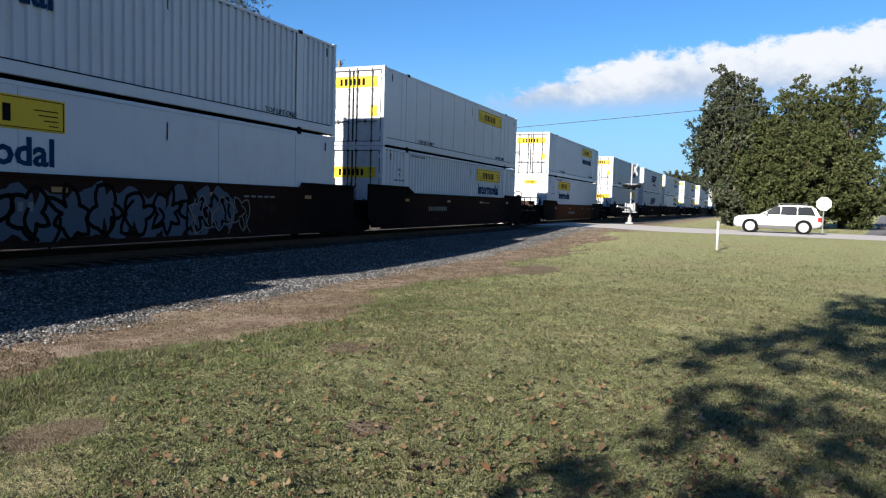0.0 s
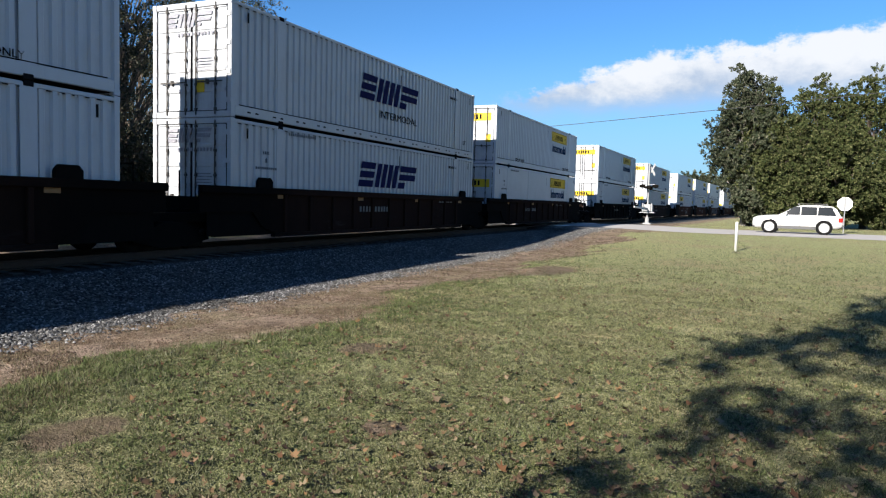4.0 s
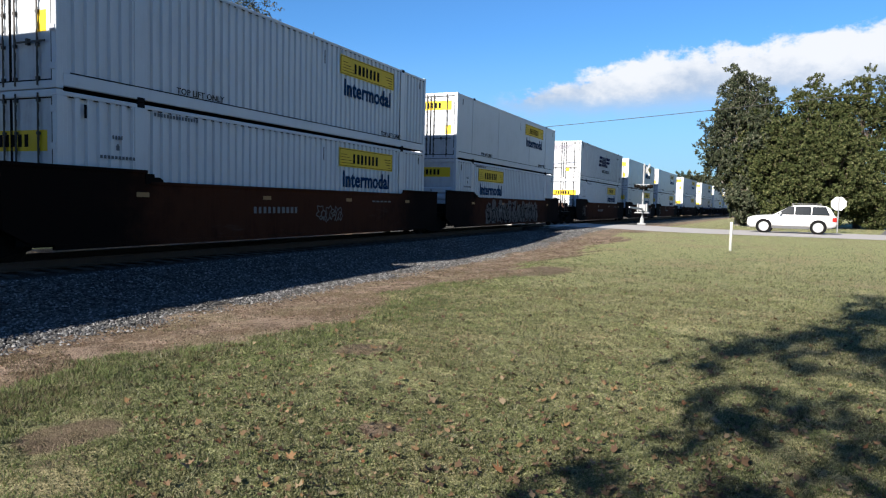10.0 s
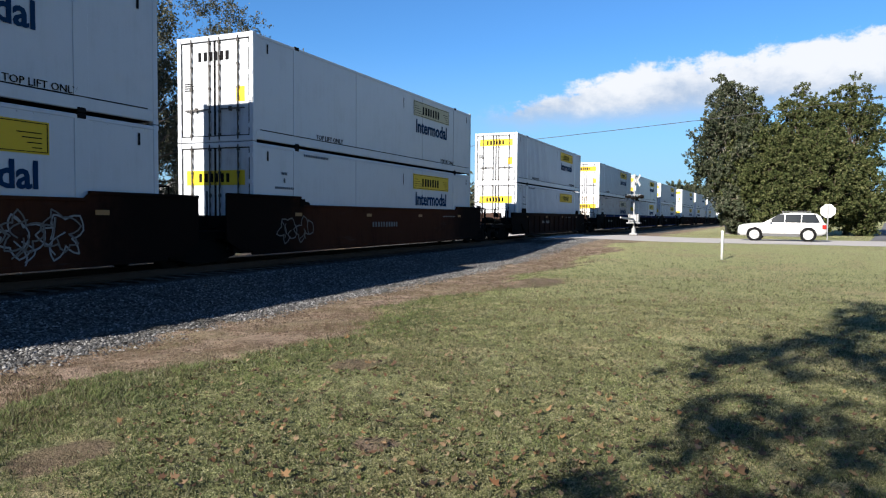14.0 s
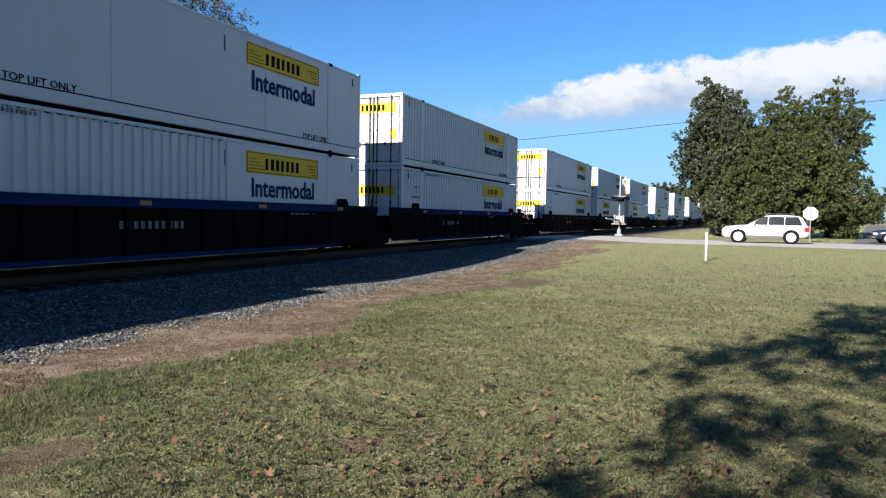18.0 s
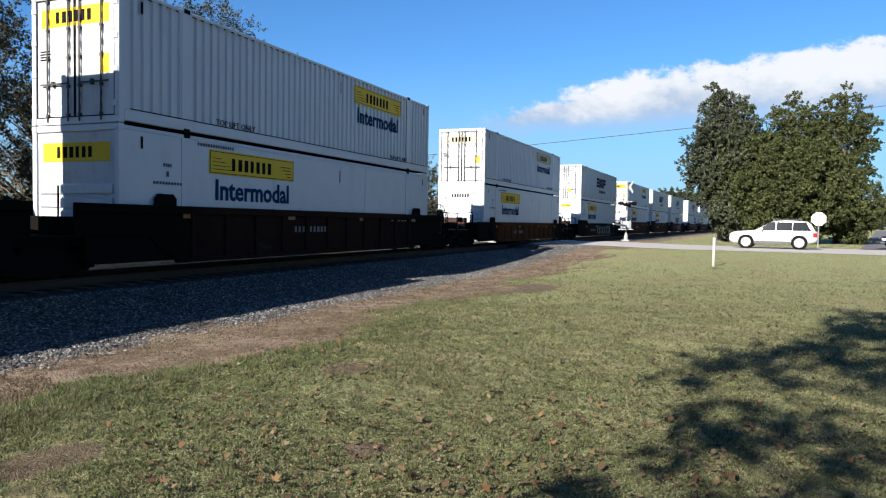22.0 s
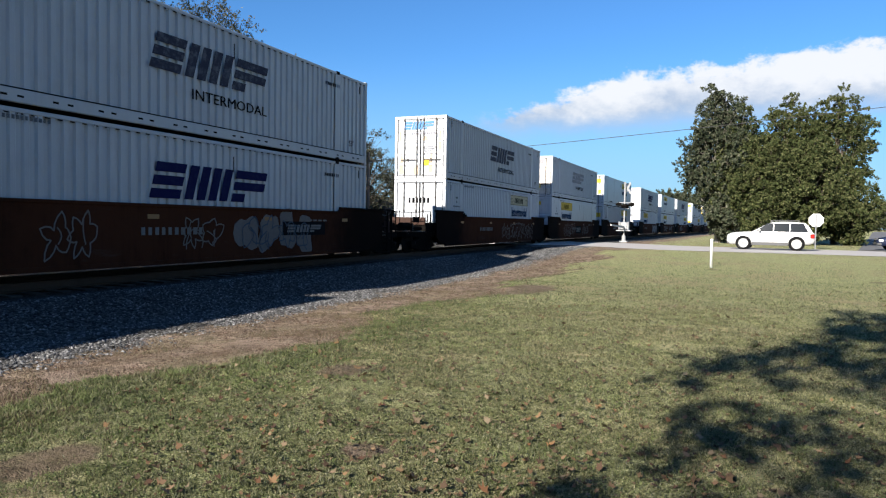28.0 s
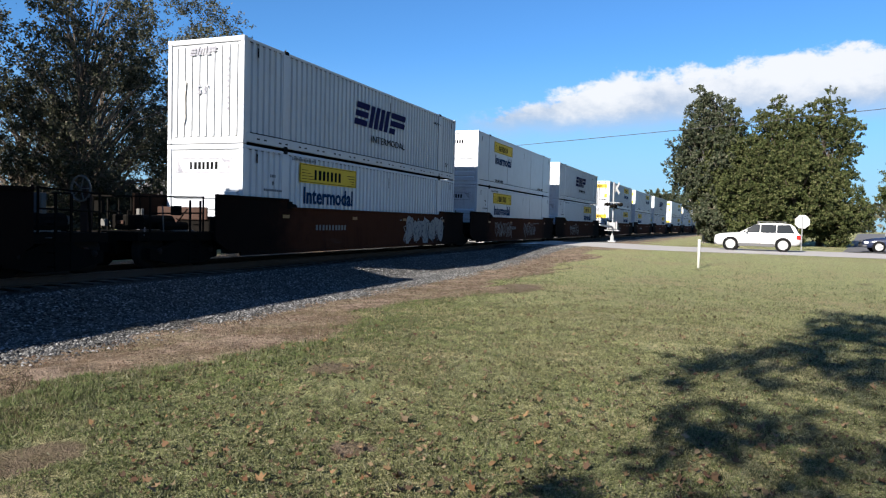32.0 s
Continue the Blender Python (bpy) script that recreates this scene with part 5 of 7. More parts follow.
def build_train():
    # y of each stack's leading end at the start, middle of the train first seen onwards
    starts = [-16.2, 3.32, 22.8, 46.3, 69.68, 89.17, 108.34, 131.61, 154.93, 178.53, 197.88, 217.31, 240.73, 260.25, 279.72, 303.26, 326.65, 346.09, 365.72, 389.0,
              408.2, 427.6, 450.93, 474.35, 497.85, 517.36, 536.89, 560.5, 580.1, 599.7, 623.3, 642.9, 662.2]
    J, s_w = "white container", "aged white container"
    D, F, O, B, W, P = "doors", "ribs_small", "ribs_outline", "ribs_banner", "swift_doors", "plain_ribs"
    # top and bottom container: paint, leading end, side, emblem, banner, emblem colour
    up = lambda end=D, side="fold", mark="rear", banner="yellow", logo="navy", paint="white": (paint, end, side, mark, banner, logo)
    sw = lambda end=W, logo="navy", paint="swift_white": (paint, end, "fold", "swift", "none", logo)
    stacks = [
        (up(), up()),
        (up(mark="front"), up(side="flat", mark="front")),
        (up(side="panel", mark="rear_plain", paint="white"), up()),
        (up(), up(F, mark="front")),
        (up(), up()),
        (sw(), sw()),
        (up(), up(side="flat")),
        (up(), up()),
        (up(), up()),
        (up(banner="none"), up(F, mark="front")),
        (up(), up()),
        (up(side="flat"), up(B, mark="front")),
        (sw(), up()),
        (up(side="flat"), up(side="flat")),
        (up(banner="none", side="flat", mark="faded"), up(side="flat")),
        (up(), up(mark="rear_plain")),
        (up(), up(paint="dirty_white", mark="faded")),
        (up(side="flat"), up(side="mixed")),
        (up(), up()),
        (up(), up()),
        (up(banner="yellow_faded", mark="faded"), up(F, side="flat", mark="front")),
        (up(), up(B, side="flat", mark="front", banner="yellow")),
        (up(banner="yellow_faded", mark="faded"), up(O, side="flat", mark="front")),
        (sw(), up(F, mark="front")),
        (up(), up(O, mark="front")),
        (sw(P), up(O, mark="front")),
        (sw(logo="worn_navy"), sw()),
        (sw(logo="blue_logo"), up(banner="none", mark="faded")),
        (sw(logo="grey_logo"), up(F, side="flat", mark="front")),
        (up(side="flat"), up()),
        (sw(P), up(O, mark="front")),
        (up(O, side="flat", mark="front"), up(O, side="flat", mark="front")),
        (sw(P), up(O)),
    ]
    G = {
        1: [("fill", 2.5, 8.6, 0.60, 1.25, "spray_blue"), ("few", 2.6, 8.4, 0.66, 1.1, "black"), ("lines", 9.6, 2.2, 0.70, 1.0, "spray_grey")],
        7: [("lines", 13.0, 1.6, 0.75, 0.9, "spray_grey")],
        9: [("lines", 7.6, 3.0, 0.75, 1.05, "chalk")],
        10: [("lines", 8.5, 1.4, 1.0, 0.5, "spray_grey")],
        11: [("fill", 3.6, 8.8, 0.66, 1.15, "spray_pale"), ("few", 3.8, 8.4, 0.70, 1.0, "black"), ("lines", 3.5, 8.9, 0.64, 1.18, "spray_grey")],
        12: [("lines", 0.8, 0.9, 0.9, 0.7, "spray_grey")],
        13: [("lines", 0.2, 2.0, 0.95, 0.9, "spray_grey"), ("lines", 11.4, 2.7, 0.72, 1.0, "chalk"), ("lines", 11.6, 2.4, 0.80, 0.85, "spray_grey")],
        14: [("lines", 1.0, 1.6, 0.85, 0.8, "spray_grey")],
        23: [("fill", 6.4, 6.4, 0.60, 1.02, "spray_grey"), ("block", 6.6, 5.8, 0.62, 1.0, "black")],
        26: [("fill", 9.0, 3.6, 0.75, 1.05, "spray_grey"), ("lines", 3.4, 1.2, 0.8, 0.95, "spray_grey"), ("lines", 7.0, 1.4, 0.9, 0.8, "spray_grey"), ("lines", 9.2, 3.2, 0.8, 0.9, "spray_blue"), ("plate", 11.0, 2.3, 1.2, 0.4, "")],
        27: [("lines", 8.0, 6.4, 0.75, 0.95, "spray_grey")],
        28: [("lines", 3.4, 3.7, 0.75, 0.98, "spray_grey"), ("plate", 7.4, 2.0, 0.95, 0.6, ""), ("lines", 9.8, 2.6, 0.8, 0.85, "spray_grey")],
        29: [("lines", 8.0, 3.0, 0.75, 0.95, "spray_grey"), ("lines", 12.4, 2.0, 0.9, 0.7, "spray_grey")],
        30: [("fill", 10.4, 4.2, 0.72, 1.05, "chalk"), ("lines", 10.5, 4.0, 0.74, 1.0, "spray_blue"), ("lines", 10.3, 4.4, 0.70, 1.10, "chalk")],
        31: [("lines", 3.0, 3.4, 0.8, 0.9, "chalk"), ("lines", 9.0, 3.0, 0.8, 0.9, "chalk")],
        32: [("lines", 4.0, 3.4, 0.8, 0.9, "chalk")],
    }
    style = {4: "ribbed", 5: "ribbed", 6: "ribbed", 7: "ribbed", 15: "ribbed", 16: "blue", 17: "blue", 18: "blue", 19: "ribbed", 20: "ribbed", 21: "ribbed", 22: "ribbed"}
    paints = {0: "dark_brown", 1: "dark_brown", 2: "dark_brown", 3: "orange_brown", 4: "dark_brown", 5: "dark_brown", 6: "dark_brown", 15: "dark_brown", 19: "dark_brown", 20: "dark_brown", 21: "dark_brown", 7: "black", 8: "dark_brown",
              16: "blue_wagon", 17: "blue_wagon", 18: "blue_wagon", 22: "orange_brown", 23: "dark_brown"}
    # the rest of the train, still far off at the end
    y, cycle = starts[-1], [3.35, 3.35, 7.3]
    mixed = [(up(), up()), (up(), up(F, mark="front")), (sw(), up()), (up(side="flat"), up()), (up(), up()), (sw(), sw()), (up(), up(O, mark="front"))]
    for i in range(13):
        y += CL + (7.3 if i % 3 == 0 else 3.35)
        starts.append(y)
        stacks.append(mixed[i % len(mixed)])
    words = {"fold": "fluted", "flat": "smooth", "panel": "battened", "mixed": "part-fluted"}
    ends = {D: "locking doors", W: "panelled doors", F: "ribbed end", O: "outlined sign end", B: "bannered end", P: "upright-ribbed end"}
    for i, (y0, (hi, lo)) in enumerate(zip(starts, stacks)):
        yc = y0 + HY
        front = y0 - (starts[i - 1] + CL) if i else 3.35
        rear = starts[i + 1] - (y0 + CL) if i + 1 < len(starts) else 7.3
        front, rear = (7.3 if g > 5 else 3.35 for g in (front, rear))
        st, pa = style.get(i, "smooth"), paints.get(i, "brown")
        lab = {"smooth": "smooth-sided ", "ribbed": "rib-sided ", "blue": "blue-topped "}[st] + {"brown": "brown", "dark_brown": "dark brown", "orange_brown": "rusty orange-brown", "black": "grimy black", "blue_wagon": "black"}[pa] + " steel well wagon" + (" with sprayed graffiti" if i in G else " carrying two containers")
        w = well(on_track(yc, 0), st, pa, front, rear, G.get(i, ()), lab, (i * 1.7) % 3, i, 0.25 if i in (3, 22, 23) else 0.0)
        MOVERS.append((w, yc, 0.0))
        for spec, z, upper in ((lo, 0.73, False), (hi, 3.622, True)):
            p, e, s, mk, bn, lg = spec
            what = {"swift": "slanted emblem", "faded": "faded banner", "rear_plain": "yellow banner"}.get(mk, "yellow banner, blue word")
            text = f"{'rust-stained' if p == 'dirty_white' else 'aged white' if p == 'swift_white' else 'white'} {words[s]} container, {what}, {ends[e]}"
            MOVERS.append((container(on_track(yc, z), p, e, s, mk, bn, upper, text, lg), yc, z))


def motions():
    for ob, yc, z in MOVERS:
        rows = []
        for k in range(33):
            y = yc - travelled(k)
            if k not in (0, 32) and (y < -120 or y > 260) and k % 4:
                continue
            rows.append((float(k), on_track(y, z)))
        walk(ob, rows)


# ---------------------------------------------------------------- trees and plants
def leaf_cloud(rng, centres, radii, n, size, flat=0.8, loose=0.12):
    """n leaf quads scattered over clumps: corner points, four a leaf."""
    w = radii ** 2
    pick = rng.choice(len(centres), n, p=w / w.sum())
    d = rng.normal(size=(n, 3))
    d /= np.linalg.norm(d, axis=1)[:, None]
    r = rng.uniform(0.1, 1.0, n) ** 0.5
    r = np.where(rng.uniform(size=n) < loose, r * rng.uniform(1.0, 1.7, n), r)
    p = centres[pick] + d * (radii[pick] * r)[:, None] * np.array([1, 1, flat])
    a = rng.normal(size=(n, 3)) + d * 0.4
    a /= np.linalg.norm(a, axis=1)[:, None]
    b = np.cross(a, rng.normal(size=(n, 3)))
    b /= np.linalg.norm(b, axis=1)[:, None] + 1e-9
    s = size * rng.uniform(0.55, 1.5, n)[:, None]
    return np.stack([p - a * s, p + b * s * 0.5, p + a * s, p - b * s * 0.5], 1)


def sprays(rng, centres, radii, n, size, flat, long, per=26, core=0.15):
    """n three-cornered leaves on twigs that point outwards from the lobes of a crown."""
    k = n // per
    w = radii ** 2
    pick = rng.choice(len(centres), k, p=w / w.sum())
    d = rng.normal(size=(k, 3)) + np.array([0, 0, 0.15])
    d /= np.linalg.norm(d, axis=1)[:, None]
    base = centres[pick] + d * (radii[pick] * rng.uniform(core, 1.0, k) ** 0.6)[:, None] * np.array([1, 1, flat])
    aim = d + rng.normal(size=(k, 3)) * 0.55 + np.array([0, 0, 0.25])
    aim /= np.linalg.norm(aim, axis=1)[:, None]
    reach = long * rng.uniform(0.5, 1.5, k)
    t = rng.uniform(0, 1, (k, per, 1))
    p = base[:, None] + aim[:, None] * reach[:, None, None] * t + rng.normal(size=(k, per, 3)) * (long * 0.20 * (1.15 - 0.6 * t))
    p = p.reshape(-1, 3)
    m = len(p)
    a = rng.normal(size=(m, 3)) + np.repeat(aim, per, 0) * 0.5
    a /= np.linalg.norm(a, axis=1)[:, None]
    b = np.cross(a, rng.normal(size=(m, 3)))
    b /= np.linalg.norm(b, axis=1)[:, None] + 1e-9
    s = size * rng.uniform(0.6, 1.5, m)[:, None]
    return np.stack([p + a * s, p - a * s * 0.5 + b * s * 0.6, p - a * s * 0.5 - b * s * 0.6], 1)


def tree(name, x, y, h, spread, low, n, seed, leaf="leaf_green", bark="bark", size=0.16, clumps=60, stems=1, label="", trunk=0.28, lean=(0, 0), clump=(0.085, 0.20), twig=0.5, hollow=0.34, apart=0.0, core=0.15, taper=0.0):
    rng = np.random.RandomState(seed)
    z0 = ground_z(x, y) - 0.05
    ob = thing(name, pose(x, y, z0), label, "tree")
    wood = MB()
    mid = (low + h) / 2
    # clumps fill an uneven egg-shaped crown
    c, tries = [], 0
    while len(c) < clumps and tries < clumps * 30:
        p = rng.uniform(-1, 1, 3)
        r = np.sum(np.abs(p) ** 2.5) ** 0.4
        if r > 1 or r < hollow:
            continue
        zz = low + (h - low) * (p[2] * 0.5 + 0.5)
        tries += 1
        width = spread * (0.70 + 0.30 * math.sin(math.pi * min(1, (zz - low) / (h - low) * 1.05 + 0.12)))
        lump = 1 + 0.28 * noise.noise((p[0] * 2.1 + seed, p[1] * 2.1, p[2] * 2.1))
        width *= 1 - taper * max(0.0, 0.45 - (zz - low) / (h - low)) / 0.45
        at = (p[0] * width * lump + lean[0], p[1] * width * lump + lean[1], zz + 0.12 * h * noise.noise((p[0] * 3 + seed, p[1] * 3, 7)))
        if apart and any((at[0] - q[0]) ** 2 + (at[1] - q[1]) ** 2 + (at[2] - q[2]) ** 2 < apart * apart for q in c):
            continue
        c.append(at)
    c = np.array(c)
    rad = rng.uniform(*clump, len(c)) * spread * (1.05 - 0.35 * np.clip((c[:, 2] - mid) / (h - mid), 0, 1))
    # trunk and limbs
    for s in range(stems):
        a = 6.28 * s / max(1, stems) + rng.uniform(0, 1)
        o = np.array([math.cos(a), math.sin(a), 0]) * (0.0 if stems == 1 else 0.35)
        top = np.array([o[0] * 5 + lean[0] * 0.6, o[1] * 5 + lean[1] * 0.6, h * 0.78])
        pts = [o * 0.5 + (top - o * 0.5) * k / 6 + np.array([rng.normal(), rng.normal(), 0]) * 0.10 * spread / 4 * min(k, 1) for k in range(7)]
        for k in range(6):
            r0, r1 = trunk * (1 - k / 6.6) * (1.25 if k == 0 else 1), trunk * (1 - (k + 1) / 6.6)
            wood.tube(pts[k], pts[k + 1], r0, 9, r1, False)
        for q in c[s::stems]:
            j = min(5, max(1, int((q[2] - 0.22 * h) / (h * 0.78) * 6)))
            b = np.array(pts[j])
            m1 = b + (q - b) * 0.5 + np.array([0, 0, 0.05 * h]) + rng.normal(size=3) * 0.15
            rr = trunk * 0.30 * (1 - j / 8)
            wood.tube(b, m1, rr, 5, rr * 0.62, False), wood.tube(m1, q, rr * 0.62, 5, rr * 0.2, False)
    part("trunk", wood.mesh("trunk", M[bark], True), ob)
    tri = sprays(rng, c, rad, n, size, 0.85, twig, core=core)
    part("crown", fast_mesh("crown", tri.reshape(-1, 3), np.arange(3 * len(tri)), [3] * len(tri), M[leaf]), ob)
    return ob


def lawn_tree():
    """A broad tree behind the eye; its outer boughs are set by the spots that they shade."""
    rng = np.random.RandomState(57)
    tx, ty = 2.8, -8.4
    ob = thing("lawn_tree", pose(tx, ty, ground_z(tx, ty) - 0.05), "broadleaf tree that shades the lawn", "tree")
    slope = Vector((SUN.x / -SUN.z, SUN.y / -SUN.z))
    spots = [(0.0, 6.1, 0.22), (2.8, 15.2, 0.75), (1.95, 13.1, 0.66), (3.1, 12.4, 0.75), (1.15, 11.4, 0.46), (2.1, 10.7, 0.60), (0.45, 10.3, 0.36), (1.2, 9.5, 0.42), (-0.1, 9.4, 0.30), (2.3, 9.0, 0.50), (-0.45, 8.2, 0.20), (0.5, 8.75, 0.26),
             (-0.5, 6.85, 0.15), (2.0, 7.1, 0.32), (-0.15, 5.95, 0.25), (0.55, 6.4, 0.21), (1.2, 6.45, 0.28), (-0.8, 4.45, 0.22), (-0.32, 4.95, 0.13), (0.1, 4.4, 0.20), (0.62, 5.45, 0.13), (1.55, 5.2, 0.26), (0.2, 7.25, 0.12)]
    c, rad = [], []
    for x, y, r in spots:
        z = 5.0 + (y - 4.4) * 0.65
        for k in range(5):
            c.append((x - slope.x * z - tx + 0.04 + rng.normal() * r * 0.5, y - slope.y * z - ty + rng.normal() * r * 0.5, z + rng.normal() * r * 0.4))
            rad.append(r * rng.uniform(0.62, 0.9))
    while len(c) < 340:                                # the rest of the crown
        p = rng.uniform(-1, 1, 3)
        if not 0.15 < np.sum(np.abs(p) ** 2.4) ** 0.42 < 1:
            continue
        x, y, z = p[0] * 6.4, p[1] * 6.0, 9.4 + p[2] * 5.4
        shade_x, shade_y = tx + x + slope.x * z, ty + y + slope.y * z
        if shade_x > 1.3 + 0.16 * shade_y + 0.6 * max(0.0, 8.0 - shade_y):
            c.append((x, y, z)), rad.append(rng.uniform(0.4, 0.8))
    c, rad = np.array(c), np.array(rad)
    wood = MB()
    for k in range(6):
        wood.tube((0.1 * k, 0.05 * k * k, 1.9 * k), (0.1 * k + 0.1, 0.05 * (k + 1) ** 2, 1.9 * k + 1.9), 0.30 * (1 - k / 7) * (1.3 if k == 0 else 1), 10, 0.30 * (1 - (k + 1) / 7), False)
    for q in c:
        b = np.array([0.2, 0.3, min(10.5, max(2.6, q[2] - 2.4))])
        m1 = b + (q - b) * 0.5 + np.array([0, 0, 0.4]) + rng.normal(size=3) * 0.2
        wood.tube(b, m1, 0.05, 5, 0.028, False), wood.tube(m1, q, 0.028, 5, 0.008, False)
    part("trunk", wood.mesh("trunk", M["bark"], True), ob)
    tri = sprays(rng, c, rad, 150000, 0.064, 0.8, 0.26)
    part("crown", fast_mesh("crown", tri.reshape(-1, 3), np.arange(3 * len(tri)), [3] * len(tri), M["leaf_green"]), ob)


def build_trees():
    # the group of shade trees beyond the crossing road
    G = "shade trees beyond the road"
    # x, y, height, spread, foot of the crown, leaves, seed, leaf, taper towards the foot
    spec = [(-1.05, 66.0, 13.1, 2.95, 1.6, 74000, 11, "leaf_grey", 0.62), (0.4, 65.0, 10.5, 2.2, 1.0, 44000, 18, "leaf_green", 0.3),
            (4.4, 68.0, 12.6, 2.9, 2.0, 60000, 12, "leaf_green", 0.0), (8.2, 69.0, 12.7, 2.6, 4.6, 34000, 13, "leaf_green", 0.3),
            (2.4, 63.5, 8.6, 2.6, 0.2, 54000, 15, "leaf_green", 0.0), (5.6, 64.5, 9.2, 2.6, 0.3, 54000, 17, "leaf_green", 0.0), (8.9, 66.5, 6.0, 2.3, 0.3, 32000, 16, "leaf_green", 0.0), (0.2, 63.8, 5.0, 1.7, 0.2, 26000, 19, "leaf_grey", 0.0)]
    for x, y, h, s, low, n, seed, leaf, tp in spec:
        tagged(tree("shade_tree", x, y, h, s, low, n, seed, leaf, "grey_bark" if seed == 11 else "bark", 0.098, int(17 * s * s * (h - low) / 10 + 26), label="dense dark green broadleaf tree with sunlit tips", trunk=0.26, clump=(0.15, 0.27), twig=0.42, hollow=0.42, apart=0.70, core=0.45, taper=tp), group=G)
    tagged(tree("thin_tree", 16.6, 74, 9.6, 3.6, 2.2, 22000, 21, "leaf_green", size=0.10, clumps=60, twig=0.6, label="sparse green tree beside the side road"), group=G)
    for x, y, h, s, seed in ((-17.5, 202, 11.5, 4.2, 22), (-13.5, 214, 12.5, 4.6, 23), (-9.5, 238, 13.5, 5.0, 24), (-4.0, 262, 14, 5, 25)):
        tagged(tree("distant_tree", x, y, h, s, 0.3, 14000, seed, "leaf_grey", size=0.24, clumps=60, twig=0.9, label="dark green tree beside the railway", core=0.4), group=G)
    # the row beyond the track
    R = "trees beyond the track"
    row = [(-27.5, 14.0, 14.5, 5.6, 2.4, 34000, 31, 1), (-26.5, 23.5, 13.4, 4.6, 1.0, 30000, 32, 1), (-27.5, 31.5, 13.6, 4.3, 0.8, 30000, 33, 5), (-28.5, 39.5, 12.4, 3.9, 1.0, 24000, 34, 3), (-29.0, 46.5, 11.0, 3.5, 0.8, 18000, 35, 1),
           (-31.0, 57.0, 9.4, 3.6, 1.0, 14000, 36, 1), (-35.0, 19.0, 13.0, 5.0, 0.4, 20000, 37, 1), (-24.8, 5.5, 13.5, 5.0, 2.6, 22000, 38, 1), (-33, 70, 9.0, 4.0, 0.8, 12000, 39, 1), (-36, 33, 12, 5.0, 0.3, 18000, 40, 1), (-33.5, 9.5, 12, 5.0, 0.5, 16000, 41, 1), (-40, 31, 11, 5.5, 0.2, 14000, 43, 1), (-36, 48, 10, 4.5, 0.3, 14000, 42, 1)]
    for x, y, h, s, low, n, seed, stems in row:
        tagged(tree("trackside_tree", x, y, h, s, low, int(n * 2.0), seed, "leaf_dull", "grey_bark" if stems > 1 else "bark", 0.066, 120, stems, "dull olive tree with bare grey limbs showing through" if stems > 1 else "dull olive broadleaf tree with gaps of sky", 0.30 if stems == 1 else 0.11, clump=(0.09, 0.19), twig=0.55, hollow=0.2), group=R)
    # its shade falls on the lawn
    lawn_tree()
    # low woods along the skyline
    rng = np.random.RandomState(77)
    cs, rs = [], []
    for i in range(420):
        a = rng.uniform(-1.25, 1.0)
        d = rng.uniform(210, 420)
        if -0.02 < a < 0.18 and d < 230:
            continue
        cx, cy = d * math.sin(a), d * math.cos(a)
        if abs(cx - bend(cy) - TRACK_X) < 14:
            continue
        for k in range(4):
            cs.append((cx + rng.normal() * 3, cy + rng.normal() * 3, 1.5 + k * 2.6 + rng.uniform(0, 2)))
            rs.append(rng.uniform(2.6, 4.2))
    q = leaf_cloud(rng, np.array(cs), np.array(rs), 44000, 0.95)
    ob = new("far_woods", fast_mesh("far_woods", q.reshape(-1, 3), np.arange(4 * len(q)), [4] * len(q), M["leaf_dull"]))
    tagged(ob, "distant belt of dull green woodland", "woods", kind="stuff")
    # undergrowth at the foot of the row beyond the track
    cs, rs = [], []
    for i in range(300):
        y = rng.uniform(-2, 95)
        cs.append((-23.5 - rng.uniform(0, 9) + bend(y) * 0.3, y, rng.uniform(0.0, 2.4 + max(0.0, 3.6 - abs(y - 8) * 0.28)))), rs.append(rng.uniform(0.6, 1.4))
    q = leaf_cloud(rng, np.array(cs), np.array(rs), 44000, 0.12)
    tagged(new("undergrowth", fast_mesh("undergrowth", q.reshape(-1, 3), np.arange(4 * len(q)), [4] * len(q), M["leaf_dull"])), "low scrub at the foot of the trees", "scrub", kind="stuff")


def ground_heights(x, y):
    return np.array([ground_z(a, b) for a, b in zip(x, y)])


def blades(name, x, y, height, width, mat, rng, label):
    n = len(x)
    z = ground_heights(x, y) - 0.006 + np.array([unevenness(a, b) for a, b in zip(x, y)])
    a = rng.uniform(0, 6.283, n)
    base = np.stack([x, y, z], 1)
    side = np.stack([np.cos(a), np.sin(a), 0 * a], 1) * (width * rng.uniform(0.6, 1.4, n))[:, None]
    tip = base + np.stack([rng.normal(size=n) * height * 0.55, rng.normal(size=n) * height * 0.55, height], 1)
    v = np.stack([base - side, base + side, tip], 1)
    ob = new(name, fast_mesh(name, v.reshape(-1, 3), np.arange(3 * n), [3] * n, M[mat]))
    return tagged(ob, label, "grass", kind="stuff")


